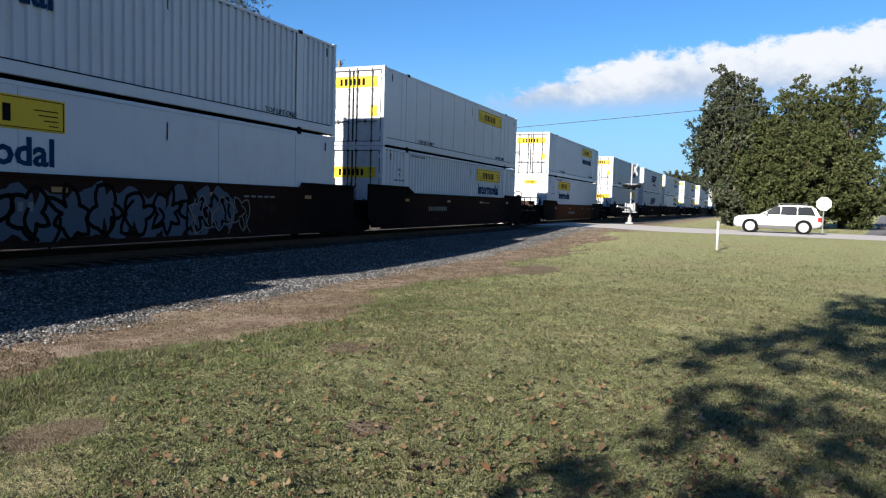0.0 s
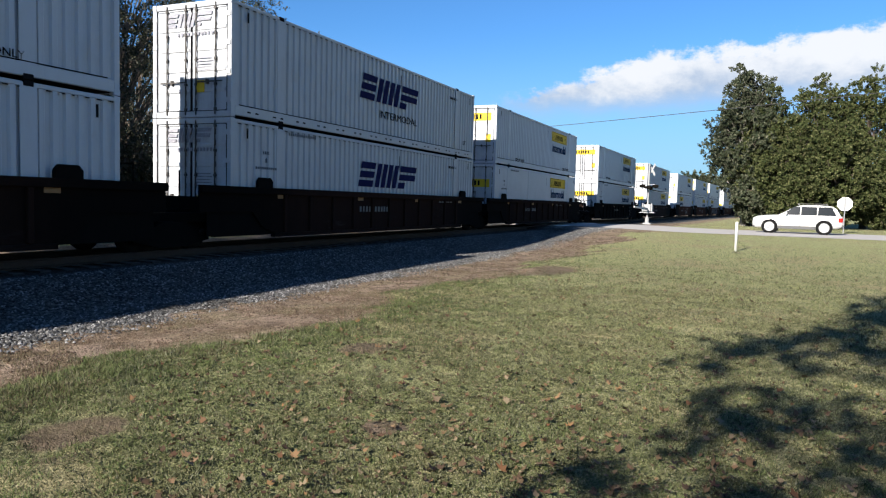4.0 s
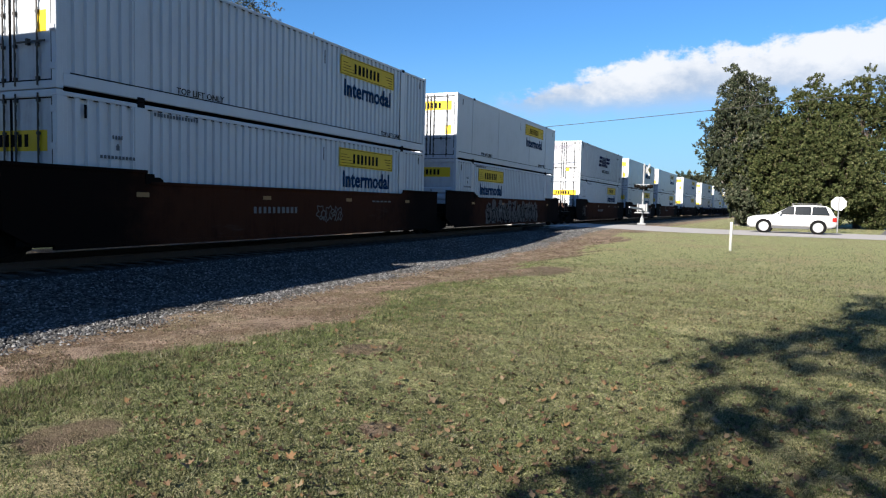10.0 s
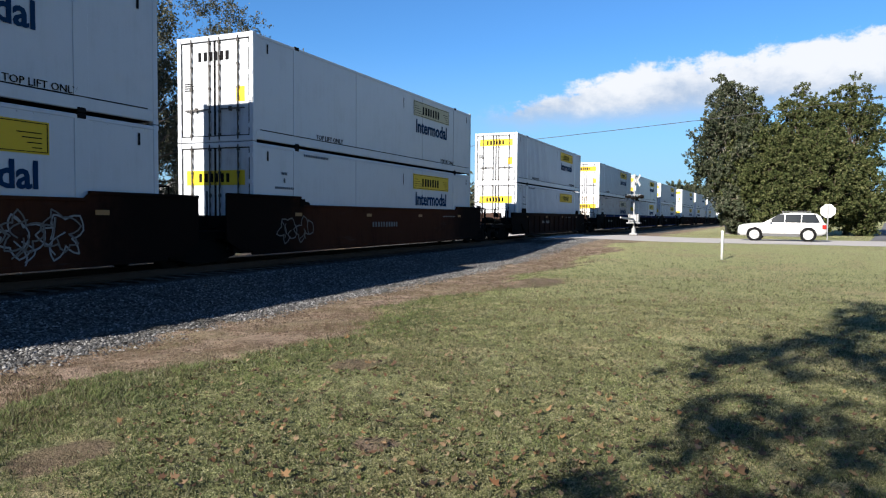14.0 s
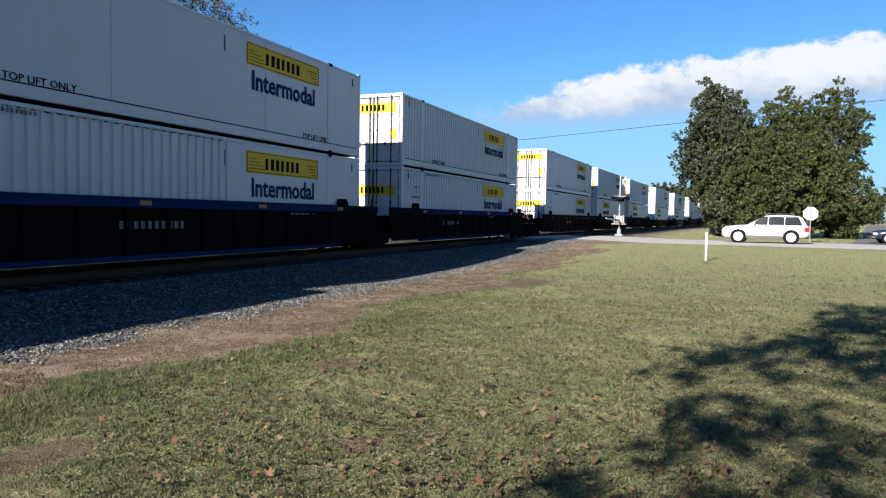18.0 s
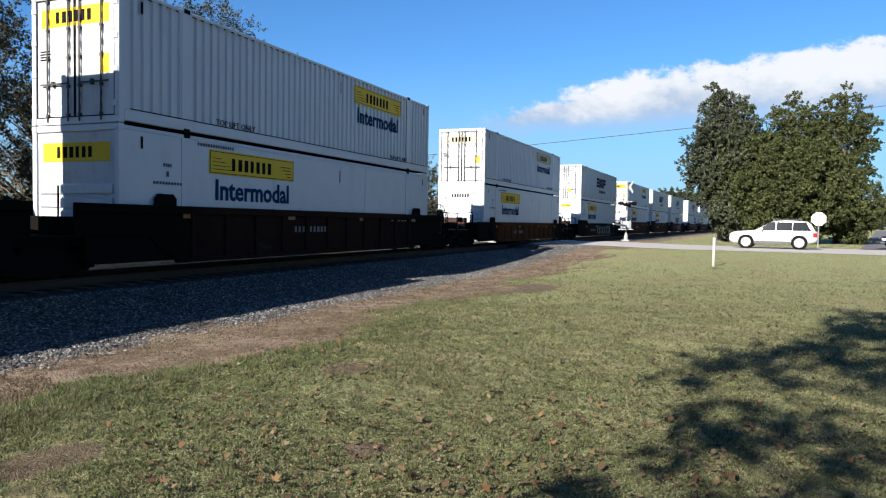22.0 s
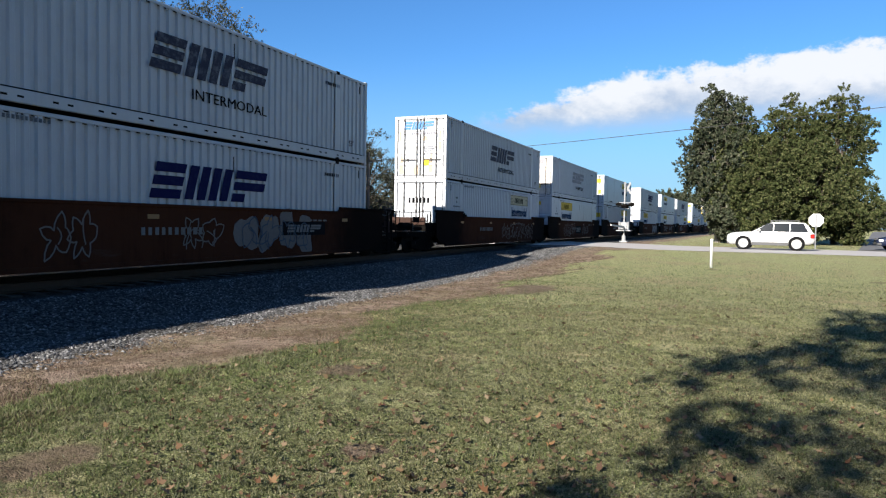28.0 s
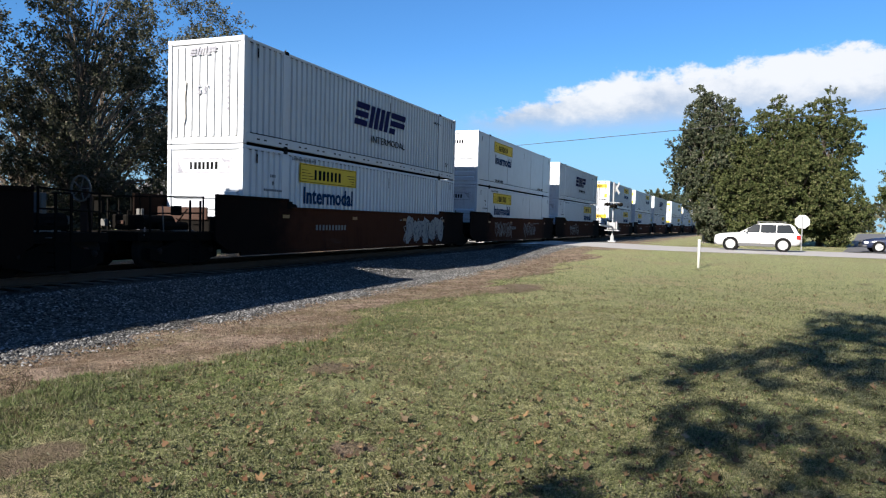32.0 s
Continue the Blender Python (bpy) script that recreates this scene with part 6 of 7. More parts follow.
def build_lawn():
    rng = np.random.RandomState(3)
    n = 440000
    r = 3.0 * (38 / 3.0) ** rng.uniform(0, 1, n)
    az = np.radians(rng.uniform(-62, 16, n))
    x, y = r * np.sin(az), r * np.cos(az)
    u = x - (CURVE_S * y + CURVE_C * y * y)
    edge = rng.normal(size=n) * 0.22 + np.array([0.5 * noise.noise((a * 1.6, b * 1.6, 3)) for a, b in zip(x, y)])
    keep = u > verge(y) + edge
    patchy = np.array([noise.noise((a * 0.55, b * 0.55, 11)) for a, b in zip(x, y)])
    keep &= (patchy < 0.42) | (rng.uniform(size=n) < 0.25)
    keep &= rng.uniform(size=n) > np.clip((r - 14) / 22, 0, 1)
    for bx, by, rx, ry in BARE:
        keep &= (((x - bx) / rx) ** 2 + ((y - by) / ry) ** 2 > rng.uniform(0.7, 1.15, n)) | (rng.uniform(size=n) < 0.05)
    x, y, u, patchy = x[keep], y[keep], u[keep], patchy[keep]
    rough = np.clip((verge(y) + 1.5 - u) / 1.2, 0, 1) * (patchy < 0.2)
    hgt = (0.019 + 0.010 * np.hypot(x, y) / 10) * rng.uniform(0.5, 1.7, len(x)) * (1 + 0.7 * rough) * np.array([0.9 + 1.1 * max(-0.4, noise.noise((a * 9, b * 9, 2))) for a, b in zip(x, y)])
    # the lawn behind and beside the eye, thinner
    m = 60000
    r, az = 9.0 * np.sqrt(rng.uniform(0.0, 1, m)), rng.uniform(-np.pi, np.pi, m)
    bx, by = r * np.sin(az), r * np.cos(az)
    inside = (np.degrees(az) > -62) & (np.degrees(az) < 16) & (r > 3)
    ok = ~inside & (bx > -5.6)
    x, y, hgt = np.append(x, bx[ok]), np.append(y, by[ok]), np.append(hgt, rng.uniform(0.012, 0.034, ok.sum()))
    blades("lawn_grass", x, y, hgt, 0.0035 + 0.0007 * np.hypot(x, y) / 3, "blade", rng, "short mown olive-green lawn grass")
    # ranker tufts, thickest along the edge of the dirt
    m = 8000
    r = 3.0 * (22 / 3.0) ** rng.uniform(0, 1, m)
    az = np.radians(rng.uniform(-60, 14, m))
    tx, ty = r * np.sin(az), r * np.cos(az)
    tu = tx - (CURVE_S * ty + CURVE_C * ty * ty)
    bare = np.zeros(m, bool)
    for bx, by, rx, ry in BARE:
        bare |= ((tx - bx) / rx) ** 2 + ((ty - by) / ry) ** 2 < 1.25
    keep = (tu > verge(ty) - 0.1) & ~bare & (rng.uniform(size=m) < np.clip(1.15 - (tu - verge(ty)) * 0.45, 0.16, 1.0))
    tx, ty, tu = tx[keep], ty[keep], tu[keep]
    each = 34
    sx = np.repeat(rng.uniform(0.03, 0.10, len(tx)), each)
    x, y = np.repeat(tx, each) + rng.normal(size=len(sx)) * sx, np.repeat(ty, each) + rng.normal(size=len(sx)) * sx
    hgt = np.repeat((0.026 + 0.020 * np.clip(1.3 - (tu - verge(ty)), 0, 1)) * rng.uniform(0.7, 1.5, len(tx)), each) * rng.uniform(0.5, 1.3, len(sx))
    blades("grass_tufts", x, y, hgt, np.full(len(x), 0.0045), "tuft", rng, "ranker green grass tufts in the lawn")
    n = 120000
    y = 2.5 * (40 / 2.5) ** rng.uniform(0, 1, n)
    u = rng.uniform(-7.95, -5.2, n)
    x = u + CURVE_S * y + CURVE_C * y * y
    clump = np.array([noise.noise((a * 0.9, b * 0.9, 5)) for a, b in zip(x, y)])
    keep = (clump > 0.14) | (rng.uniform(size=n) < 0.04)
    x, y = x[keep], y[keep]
    blades("dry_grass", x, y, 0.026 * rng.uniform(0.4, 1.8, len(x)), np.full(len(x), 0.0045), "dry_blade", rng, "sparse dry grass on the dirt verge")
    # clover and broad-leaved weeds matted into the turf, thick in patches
    n = 300000
    r = 3.0 * (15 / 3.0) ** rng.uniform(0, 1, n)
    az = np.radians(rng.uniform(-60, 14, n))
    x, y = r * np.sin(az), r * np.cos(az)
    u = x - (CURVE_S * y + CURVE_C * y * y)
    mat_ = np.array([noise.noise((a * 1.3, b * 1.3, 17)) + 0.6 * noise.noise((a * 4.2, b * 4.2, 21)) for a, b in zip(x, y)])
    tuft = np.array([noise.noise((a * 11.0, b * 11.0, 29)) for a, b in zip(x, y)])
    keep = (u > verge(y) + 0.05 + rng.normal(size=n) * 0.2) & (mat_ > -0.12 + rng.normal(size=n) * 0.12) & (tuft > -0.22)
    for bx, by, rx, ry in BARE:
        keep &= ((x - bx) / rx) ** 2 + ((y - by) / ry) ** 2 > rng.uniform(0.8, 1.3, n)
    x, y, r, tuft, mat_ = x[keep], y[keep], r[keep], tuft[keep], mat_[keep]
    n = len(x)
    z = ground_heights(x, y) + np.array([unevenness(a, b) for a, b in zip(x, y)]) + (0.004 + 0.032 * np.clip(tuft + 0.25, 0, 1) + 0.012 * np.clip(mat_, 0, 1)) * rng.uniform(0.4, 1.2, n)
    s = (0.0030 + 0.00065 * r) * rng.uniform(0.6, 1.5, n)
    p = np.stack([x, y, z], 1)
    nrm = rng.normal(size=(n, 3)) * 0.55 + np.array([0, 0, 1.0])
    nrm /= np.linalg.norm(nrm, axis=1)[:, None]
    a = np.cross(nrm, rng.normal(size=(n, 3)))
    a *= (s / np.linalg.norm(a, axis=1))[:, None]
    b = np.cross(nrm, a)
    q = np.stack([p - a, p + b * 0.8 - a * 0.1, p + a, p - b * 0.8 - a * 0.1], 1)
    lush = x - (CURVE_S * y + CURVE_C * y * y) - verge(y) < 1.9 + 1.5 * mat_ + rng.normal(size=n) * 0.3
    for pick, mat, label in ((~lush, "clover", "low olive clover and weeds matted into the lawn"), (lush, "lush", "lush green clover and grass along the verge")):
        k = int(pick.sum())
        tagged(new("clover_mat", fast_mesh("clover_mat", q[pick].reshape(-1, 3), np.arange(4 * k), [4] * k, M[mat])), label, "weeds", kind="stuff")
    # fallen leaves, curled and lying flat
    n = 6200
    r = 3.2 * (22 / 3.2) ** rng.uniform(0, 1, n)
    az = np.radians(rng.uniform(-48, 14, n))
    x, y = r * np.sin(az), r * np.cos(az)
    keep = x - bend(0) > -5.5
    x, y = x[keep], y[keep]
    n = len(x)
    z = ground_heights(x, y) + 0.02 + np.array([unevenness(a, b) for a, b in zip(x, y)])
    v, loops, sizes = [], [], []
    for i in range(n):
        s = rng.uniform(0.011, 0.028) * rng.choice([0.7, 0.9, 1.1, 1.6])
        a, t1, t2 = rng.uniform(0, 6.28), rng.uniform(-0.5, 0.5), rng.uniform(-0.5, 0.5)
        o = len(v)
        outline = [(1.2, 0), (0.55, 0.42), (0.75, 0.9), (0.1, 0.55), (-0.5, 0.8), (-0.55, 0.25), (-1.0, 0), (-0.55, -0.25), (-0.5, -0.8), (0.1, -0.55), (0.75, -0.9), (0.55, -0.42)]
        for px, py in outline:
            px, py = px * rng.uniform(0.55, 1.15), py * rng.uniform(0.55, 1.15)
            qx, qy = s * (px * math.cos(a) - py * math.sin(a)), s * (px * math.sin(a) + py * math.cos(a))
            v.append((x[i] + qx, y[i] + qy, z[i] + qx * t1 + qy * t2 + s * (0.95 * abs(py) + 0.5 * px * px + 0.3 * px * py)))
        loops += range(o, o + 12)
        sizes.append(12)
    tagged(new("fallen_leaves", fast_mesh("fallen_leaves", v, loops, sizes, M["leaf_brown"])), "scattered curled brown and russet fallen leaves", "leaves", kind="stuff")


def build_litter():
    """Crumbs of earth, twigs, grit and torn leaves on the dirt verge."""
    rng = np.random.RandomState(19)
    n = 26000
    y = 2.5 * (34 / 2.5) ** rng.uniform(0, 1, n)
    u = rng.uniform(-8.1, -4.6, n)
    x = u + CURVE_S * y + CURVE_C * y * y
    heap = np.array([noise.noise((a * 1.5, b * 1.5, 41)) + 0.5 * noise.noise((a * 5.0, b * 5.0, 43)) for a, b in zip(x, y)])
    keep = (u < verge(y) + rng.normal(size=n) * 0.3) & (heap > -0.05 + rng.normal(size=n) * 0.15)
    x, y = x[keep], y[keep]
    n = len(x)
    s = (0.005 + 0.0011 * np.hypot(x, y)) * rng.uniform(0.4, 1.5, n)
    z = ground_heights(x, y) + np.array([unevenness(a, b) for a, b in zip(x, y)]) + s * 0.1
    base = np.array([(1, 0, 0), (-0.4, 0.7, 0.0), (-0.5, -0.6, 0.05), (0.0, 0.0, 0.75)])
    p = base[None] * rng.uniform(0.5, 1.4, (n, 4, 3)) * s[:, None, None] * np.array([1.3, 1, 1])
    a = rng.uniform(0, 6.283, n)
    ca, sa = np.cos(a)[:, None], np.sin(a)[:, None]
    p = np.stack([p[..., 0] * ca - p[..., 1] * sa, p[..., 0] * sa + p[..., 1] * ca, p[..., 2]], -1) + np.stack([x, y, z], 1)[:, None]
    f = (np.array([(0, 1, 3), (1, 2, 3), (2, 0, 3)])[None] + (np.arange(n) * 4)[:, None, None]).reshape(-1)
    tagged(new("ground_litter", fast_mesh("ground_litter", p.reshape(-1, 3), f, [3] * (3 * n), M["litter"])), "crumbs of earth, grit and torn leaves on the dirt", "litter", kind="stuff")


def build_ballast():
    rng = np.random.RandomState(9)
    n = 62000
    y = 2.5 + 46 * rng.uniform(0, 1, n) ** 1.5
    u = np.where(rng.uniform(size=n) < 0.93, rng.uniform(-11.35, -8.1, n), -8.1 + np.abs(rng.normal(size=n)) * 0.22)
    keep = ~((y > 43) & (y < 56))
    y, u = y[keep], u[keep]
    n = len(y)
    x = u + CURVE_S * y + CURVE_C * y * y
    s = rng.uniform(0.011, 0.028, n) * (1 + 0.008 * y)
    z = ground_heights(x, y) + s * rng.uniform(-0.1, 0.9, n)
    octa = np.array([(1, 0, 0), (0.3, 0.9, 0.1), (-0.9, 0.35, 0), (-0.5, -0.8, 0.05), (0.5, -0.75, 0), (0.15, 0.1, 0.8), (-0.3, -0.1, 0.65)])
    jit = octa[None] * rng.uniform(0.65, 1.3, (n, 7, 3))
    a = rng.uniform(0, 6.283, n)
    ca, sa = np.cos(a)[:, None], np.sin(a)[:, None]
    v = np.stack([jit[..., 0] * ca - jit[..., 1] * sa, jit[..., 0] * sa + jit[..., 1] * ca, jit[..., 2]], -1) * s[:, None, None]
    v += np.stack([x, y, z], 1)[:, None, :]
    tri = np.array([(0, 1, 5), (1, 2, 6), (1, 6, 5), (2, 3, 6), (3, 4, 6), (4, 5, 6), (4, 0, 5)])
    f = (tri[None] + (np.arange(n) * 7)[:, None, None]).reshape(-1)
    tagged(new("ballast_stones", fast_mesh("ballast_stones", v.reshape(-1, 3), f, [3] * (len(f) // 3), M["stone"])), "loose grey crushed-stone ballast", "gravel", kind="stuff")


# ---------------------------------------------------------------- vehicles and road furniture
def loft(mb, sections, close=True):
    """Skins a row of equally long outlines, each a list of points."""
    n = len(sections[0])
    v = [p for s in sections for p in s]
    f = [(j * n + i, j * n + (i + 1) % n, (j + 1) * n + (i + 1) % n, (j + 1) * n + i) for j in range(len(sections) - 1) for i in range(n)]
    if close:
        f += [tuple(range(n - 1, -1, -1)), tuple(range((len(sections) - 1) * n, len(sections) * n))]
    mb.add(v, f)


def car(m, kind, paint, label):
    """A car whose nose points to -y in its own space, its wheels on z = 0."""
    ob = thing("parked_car" if kind == "sedan" else "suv", m, label, "car")
    suv = kind == "suv"
    L, Wd = (4.67, 1.87) if suv else (4.55, 1.78)
    # rows: y, half width at sill, waist z, hood or waist height, sill z
    if suv:
        rows = [(-2.36, 0.66, 0.74, 0.40), (-2.31, 0.79, 0.87, 0.33), (-2.12, 0.88, 0.955, 0.30), (-1.75, 0.92, 1.00, 0.30), (-1.4, 0.93, 1.035, 0.30), (-0.95, 0.935, 1.06, 0.30), (0.4, 0.935, 1.05, 0.30), (1.5, 0.93, 1.08, 0.32), (2.05, 0.90, 1.09, 0.36), (2.26, 0.84, 1.04, 0.44), (2.33, 0.76, 0.95, 0.50)]
        roof = [(-1.0, 1.05), (-0.12, 1.56), (0.12, 1.63), (0.55, 1.665), (1.15, 1.665), (1.78, 1.61), (1.98, 1.47), (2.2, 1.08)]
    else:
        rows = [(-2.27, 0.6, 0.62, 0.34), (-2.1, 0.8, 0.74, 0.28), (-1.5, 0.87, 0.86, 0.26), (-0.9, 0.89, 0.93, 0.26), (0.8, 0.89, 0.97, 0.26), (1.7, 0.87, 0.98, 0.28), (2.1, 0.82, 0.96, 0.34), (2.27, 0.7, 0.80, 0.42)]
        roof = [(-0.85, 0.93), (0.0, 1.40), (0.5, 1.45), (0.95, 1.40), (1.75, 0.98)]
    def body(mb):
        secs = []
        for y, w, z, s in rows:
            secs.append([(-w * 0.93, y, s), (-w, y, s + 0.16), (-w * 1.0, y, (s + z) / 2 + 0.06), (-w * 0.975, y, z - 0.07), (-w * 0.86, y, z), (0, y, z + 0.025), (w * 0.86, y, z), (w * 0.975, y, z - 0.07), (w, y, (s + z) / 2 + 0.06), (w, y, s + 0.16), (w * 0.93, y, s)])
        loft(mb, secs)
    part("body", shared(("carbody", kind), "body", paint, body, True), ob)
    hw = 0.86 if suv else 0.80
    def cabin(mb):
        secs = []
        base = 1.01 if suv else 0.93
        for y, z in roof:
            k = (z - base) / ((1.70 if suv else 1.45) - base)
            w = hw - 0.17 * k
            secs.append([(-hw + 0.0, y, base - 0.02), (-w, y, z - 0.05), (-w + 0.08, y, z), (w - 0.08, y, z), (w, y, z - 0.05), (hw, y, base - 0.02)])
        loft(mb, secs)
    part("roof", shared(("cabin", kind), "roof", paint, cabin, False), ob)
    top = 1.68 if suv else 1.45
    base = 1.06 if suv else 0.95
    wz = top - (0.115 if suv else 0.14)
    span = [(-0.80, 0.15, 0.16), (0.18, 1.01, 0.0), (1.04, 1.80, -0.0)] if suv else [(-0.62, 0.15, 0.25), (0.22, 1.1, 0.0)]
    for sx in (-1, 1):
        for n, (a, b, s) in enumerate(span):
            def glass(mb, a=a, b=b, n=n):
                xa, xb = hw - 0.012, hw - 0.17 * (wz - base) / (top - base) + 0.004
                pts = [(a, base + 0.02), (b, base + 0.02), (b, wz), (a + (0.66 if n == 0 else 0.02), wz)] if n < len(span) - 1 else [(a, base + 0.02), (b + 0.18, base + 0.02), (b - 0.06, wz), (a + 0.02, wz)]
                v = []
                for off in (0.006, 0.016):
                    for y, z in pts:
                        t = (z - base) / (wz - base)
                        v.append((sx * (xa + (xb - xa) * t + off), y, z))
                mb.add(v, [(0, 1, 2, 3), (7, 6, 5, 4), (0, 4, 5, 1), (1, 5, 6, 2), (2, 6, 7, 3), (3, 7, 4, 0)])
            part("side_window", shared(("glass", kind, sx, n), "side_window", "glass_dark", glass), ob)
    def screens(mb):
        y0, z0, y1, z1 = roof[0][0] + 0.10, base + 0.06, roof[1][0] - 0.10, roof[1][1] - 0.06
        mb.add([(-0.74, y0 - 0.02, z0), (0.74, y0 - 0.02, z0), (0.62, y1 - 0.02, z1), (-0.62, y1 - 0.02, z1), (-0.74, y0, z0 - 0.02), (0.74, y0, z0 - 0.02), (0.62, y1, z1 - 0.02), (-0.62, y1, z1 - 0.02)], [(0, 1, 2, 3), (4, 7, 6, 5), (0, 4, 5, 1), (1, 5, 6, 2), (2, 6, 7, 3), (3, 7, 4, 0)])
    part("windscreen", shared(("screen", kind), "windscreen", "glass_dark", screens), ob)
    def hatch(mb):
        y0, z0, y1, z1 = roof[-1][0] - 0.03, roof[-1][1] + 0.05, roof[-2][0] + 0.07, roof[-2][1] - 0.06
        mb.add([(-0.72, y0 + 0.03, z0), (0.72, y0 + 0.03, z0), (0.6, y1 + 0.03, z1), (-0.6, y1 + 0.03, z1), (-0.72, y0, z0), (0.72, y0, z0), (0.6, y1, z1), (-0.6, y1, z1)], [(0, 1, 2, 3), (4, 7, 6, 5), (0, 4, 5, 1), (1, 5, 6, 2), (2, 6, 7, 3), (3, 7, 4, 0)])
    part("rear_window", shared(("hatch", kind), "rear_window", "glass_dark", hatch), ob)
    wr = 0.385 if suv else 0.325
    for y in ((-1.42, 1.40) if suv else (-1.38, 1.32)):
        for sx in (-1, 1):
            part("wheel_arch", shared(("arch", kind, sx), "wheel_arch", "seam", lambda mb: mb.lathe([(sx * 0.60, 0.0), (sx * 0.60, wr + 0.045), (sx * (Wd / 2 + 0.003), wr + 0.045), (sx * (Wd / 2 + 0.003), 0.0)], 24)), ob, m=pose(0, y, wr + 0.01))
            wl = part("wheel", shared(("tyre", kind, sx), "wheel", "tyre", lambda mb: mb.lathe([(sx * 0.66, 0.2), (sx * 0.66, wr - 0.03), (sx * 0.70, wr), (sx * 0.90, wr), (sx * 0.935, wr - 0.03), (sx * 0.935, wr * 0.68), (sx * 0.90, wr * 0.64)], 28), True), ob, m=pose(sx * 0.022, y, wr))
            def rim(mb, sx=sx):
                mb.lathe([(sx * 0.92, wr * 0.70), (sx * 0.938, wr * 0.70), (sx * 0.938, wr * 0.60), (sx * 0.924, wr * 0.58), (sx * 0.924, 0.0)], 28)
                for i in range(5):
                    a = 6.2832 * i / 5
                    mb.tube((sx * 0.925, 0.03 * math.cos(a), 0.03 * math.sin(a)), (sx * 0.925, wr * 0.6 * math.cos(a), wr * 0.6 * math.sin(a)), 0.034, 6)
            part("rim", shared(("rim", kind, sx), "rim", "alloy", rim), wl)
    for sx in (-1, 1):
        part("sill_trim", shared(("trim", kind, sx), "sill_trim", "trim", lambda mb: mb.box(*sorted((sx * (Wd / 2 - 0.05), sx * (Wd / 2 + 0.012))), -0.98, 0.96, rows[4][3] - 0.03, rows[4][3] + 0.15, 0.015)), ob)
    part("front_bumper", shared(("fbump", kind), "front_bumper", "trim", lambda mb: mb.box(-0.80, 0.80, -L / 2 - 0.01, -L / 2 + 0.25, 0.32, 0.46, 0.03)), ob)
    part("rear_bumper", shared(("rbump", kind), "rear_bumper", "trim", lambda mb: mb.box(-0.80, 0.80, L / 2 - 0.25, L / 2 + 0.015, 0.42, 0.58, 0.03)), ob)
    for sx in (-1, 1):
        part("mirror", shared(("mirror", kind, sx), "mirror", paint, lambda mb: mb.box(*sorted((sx * (hw + 0.05), sx * (hw + 0.24))), -0.62, -0.50, base + 0.02, base + 0.17, 0.03)), ob)
        part("headlight", shared(("hl", kind, sx), "headlight", "lamp_clear", lambda mb: mb.box(*sorted((sx * 0.50, sx * 0.845)), -L / 2 + 0.07, -L / 2 + 0.32, rows[1][2] - 0.21, rows[1][2] - 0.06, 0.03)), ob)
        part("tail_light", shared(("tl", kind, sx), "tail_light", "lamp_red", lambda mb: mb.box(*sorted((sx * 0.66, sx * 0.90)), L / 2 - 0.26, L / 2 - 0.03, rows[-3][2] - 0.36, rows[-3][2] - 0.12, 0.03)), ob)
        if suv:
            part("roof_rail", shared(("rrail", sx), "roof_rail", "trim", lambda mb: [mb.tube((sx * 0.62, 0.0, 1.735), (sx * 0.62, 1.5, 1.735), 0.016, 6), mb.box(sx * 0.62 - 0.02, sx * 0.62 + 0.02, 0.0, 0.06, 1.64, 1.74), mb.box(sx * 0.62 - 0.02, sx * 0.62 + 0.02, 1.44, 1.5, 1.62, 1.74)]), ob)
        for y in ((0.02, 0.86) if suv else (0.0, 0.9)):
            part("door_handle", shared(("dh", kind, sx), "door_handle", paint, lambda mb: mb.box(*sorted((sx * (Wd / 2 - 0.03), sx * (Wd / 2 + 0.02))), -0.14, 0.10, 0.90, 0.94, 0.01)), ob, m=pose(0, y, 0 if suv else -0.12))
            part("door_seam", shared(("ds", kind, sx), "door_seam", "seam", lambda mb: mb.box(*sorted((sx * (Wd / 2 - 0.04), sx * (Wd / 2 + 0.001))), 0.13, 0.142, 0.42, 1.05)), ob, m=pose(0, y, 0 if suv else -0.1))
    def grille(mb):
        for sx in (-1, 1):
            mb.box(*sorted((sx * 0.05, sx * 0.30)), -L / 2 - 0.004, -L / 2 + 0.1, 0.60, 0.76, 0.03)
    part("grille", shared(("grille", kind), "grille", "trim", grille), ob)
    return ob


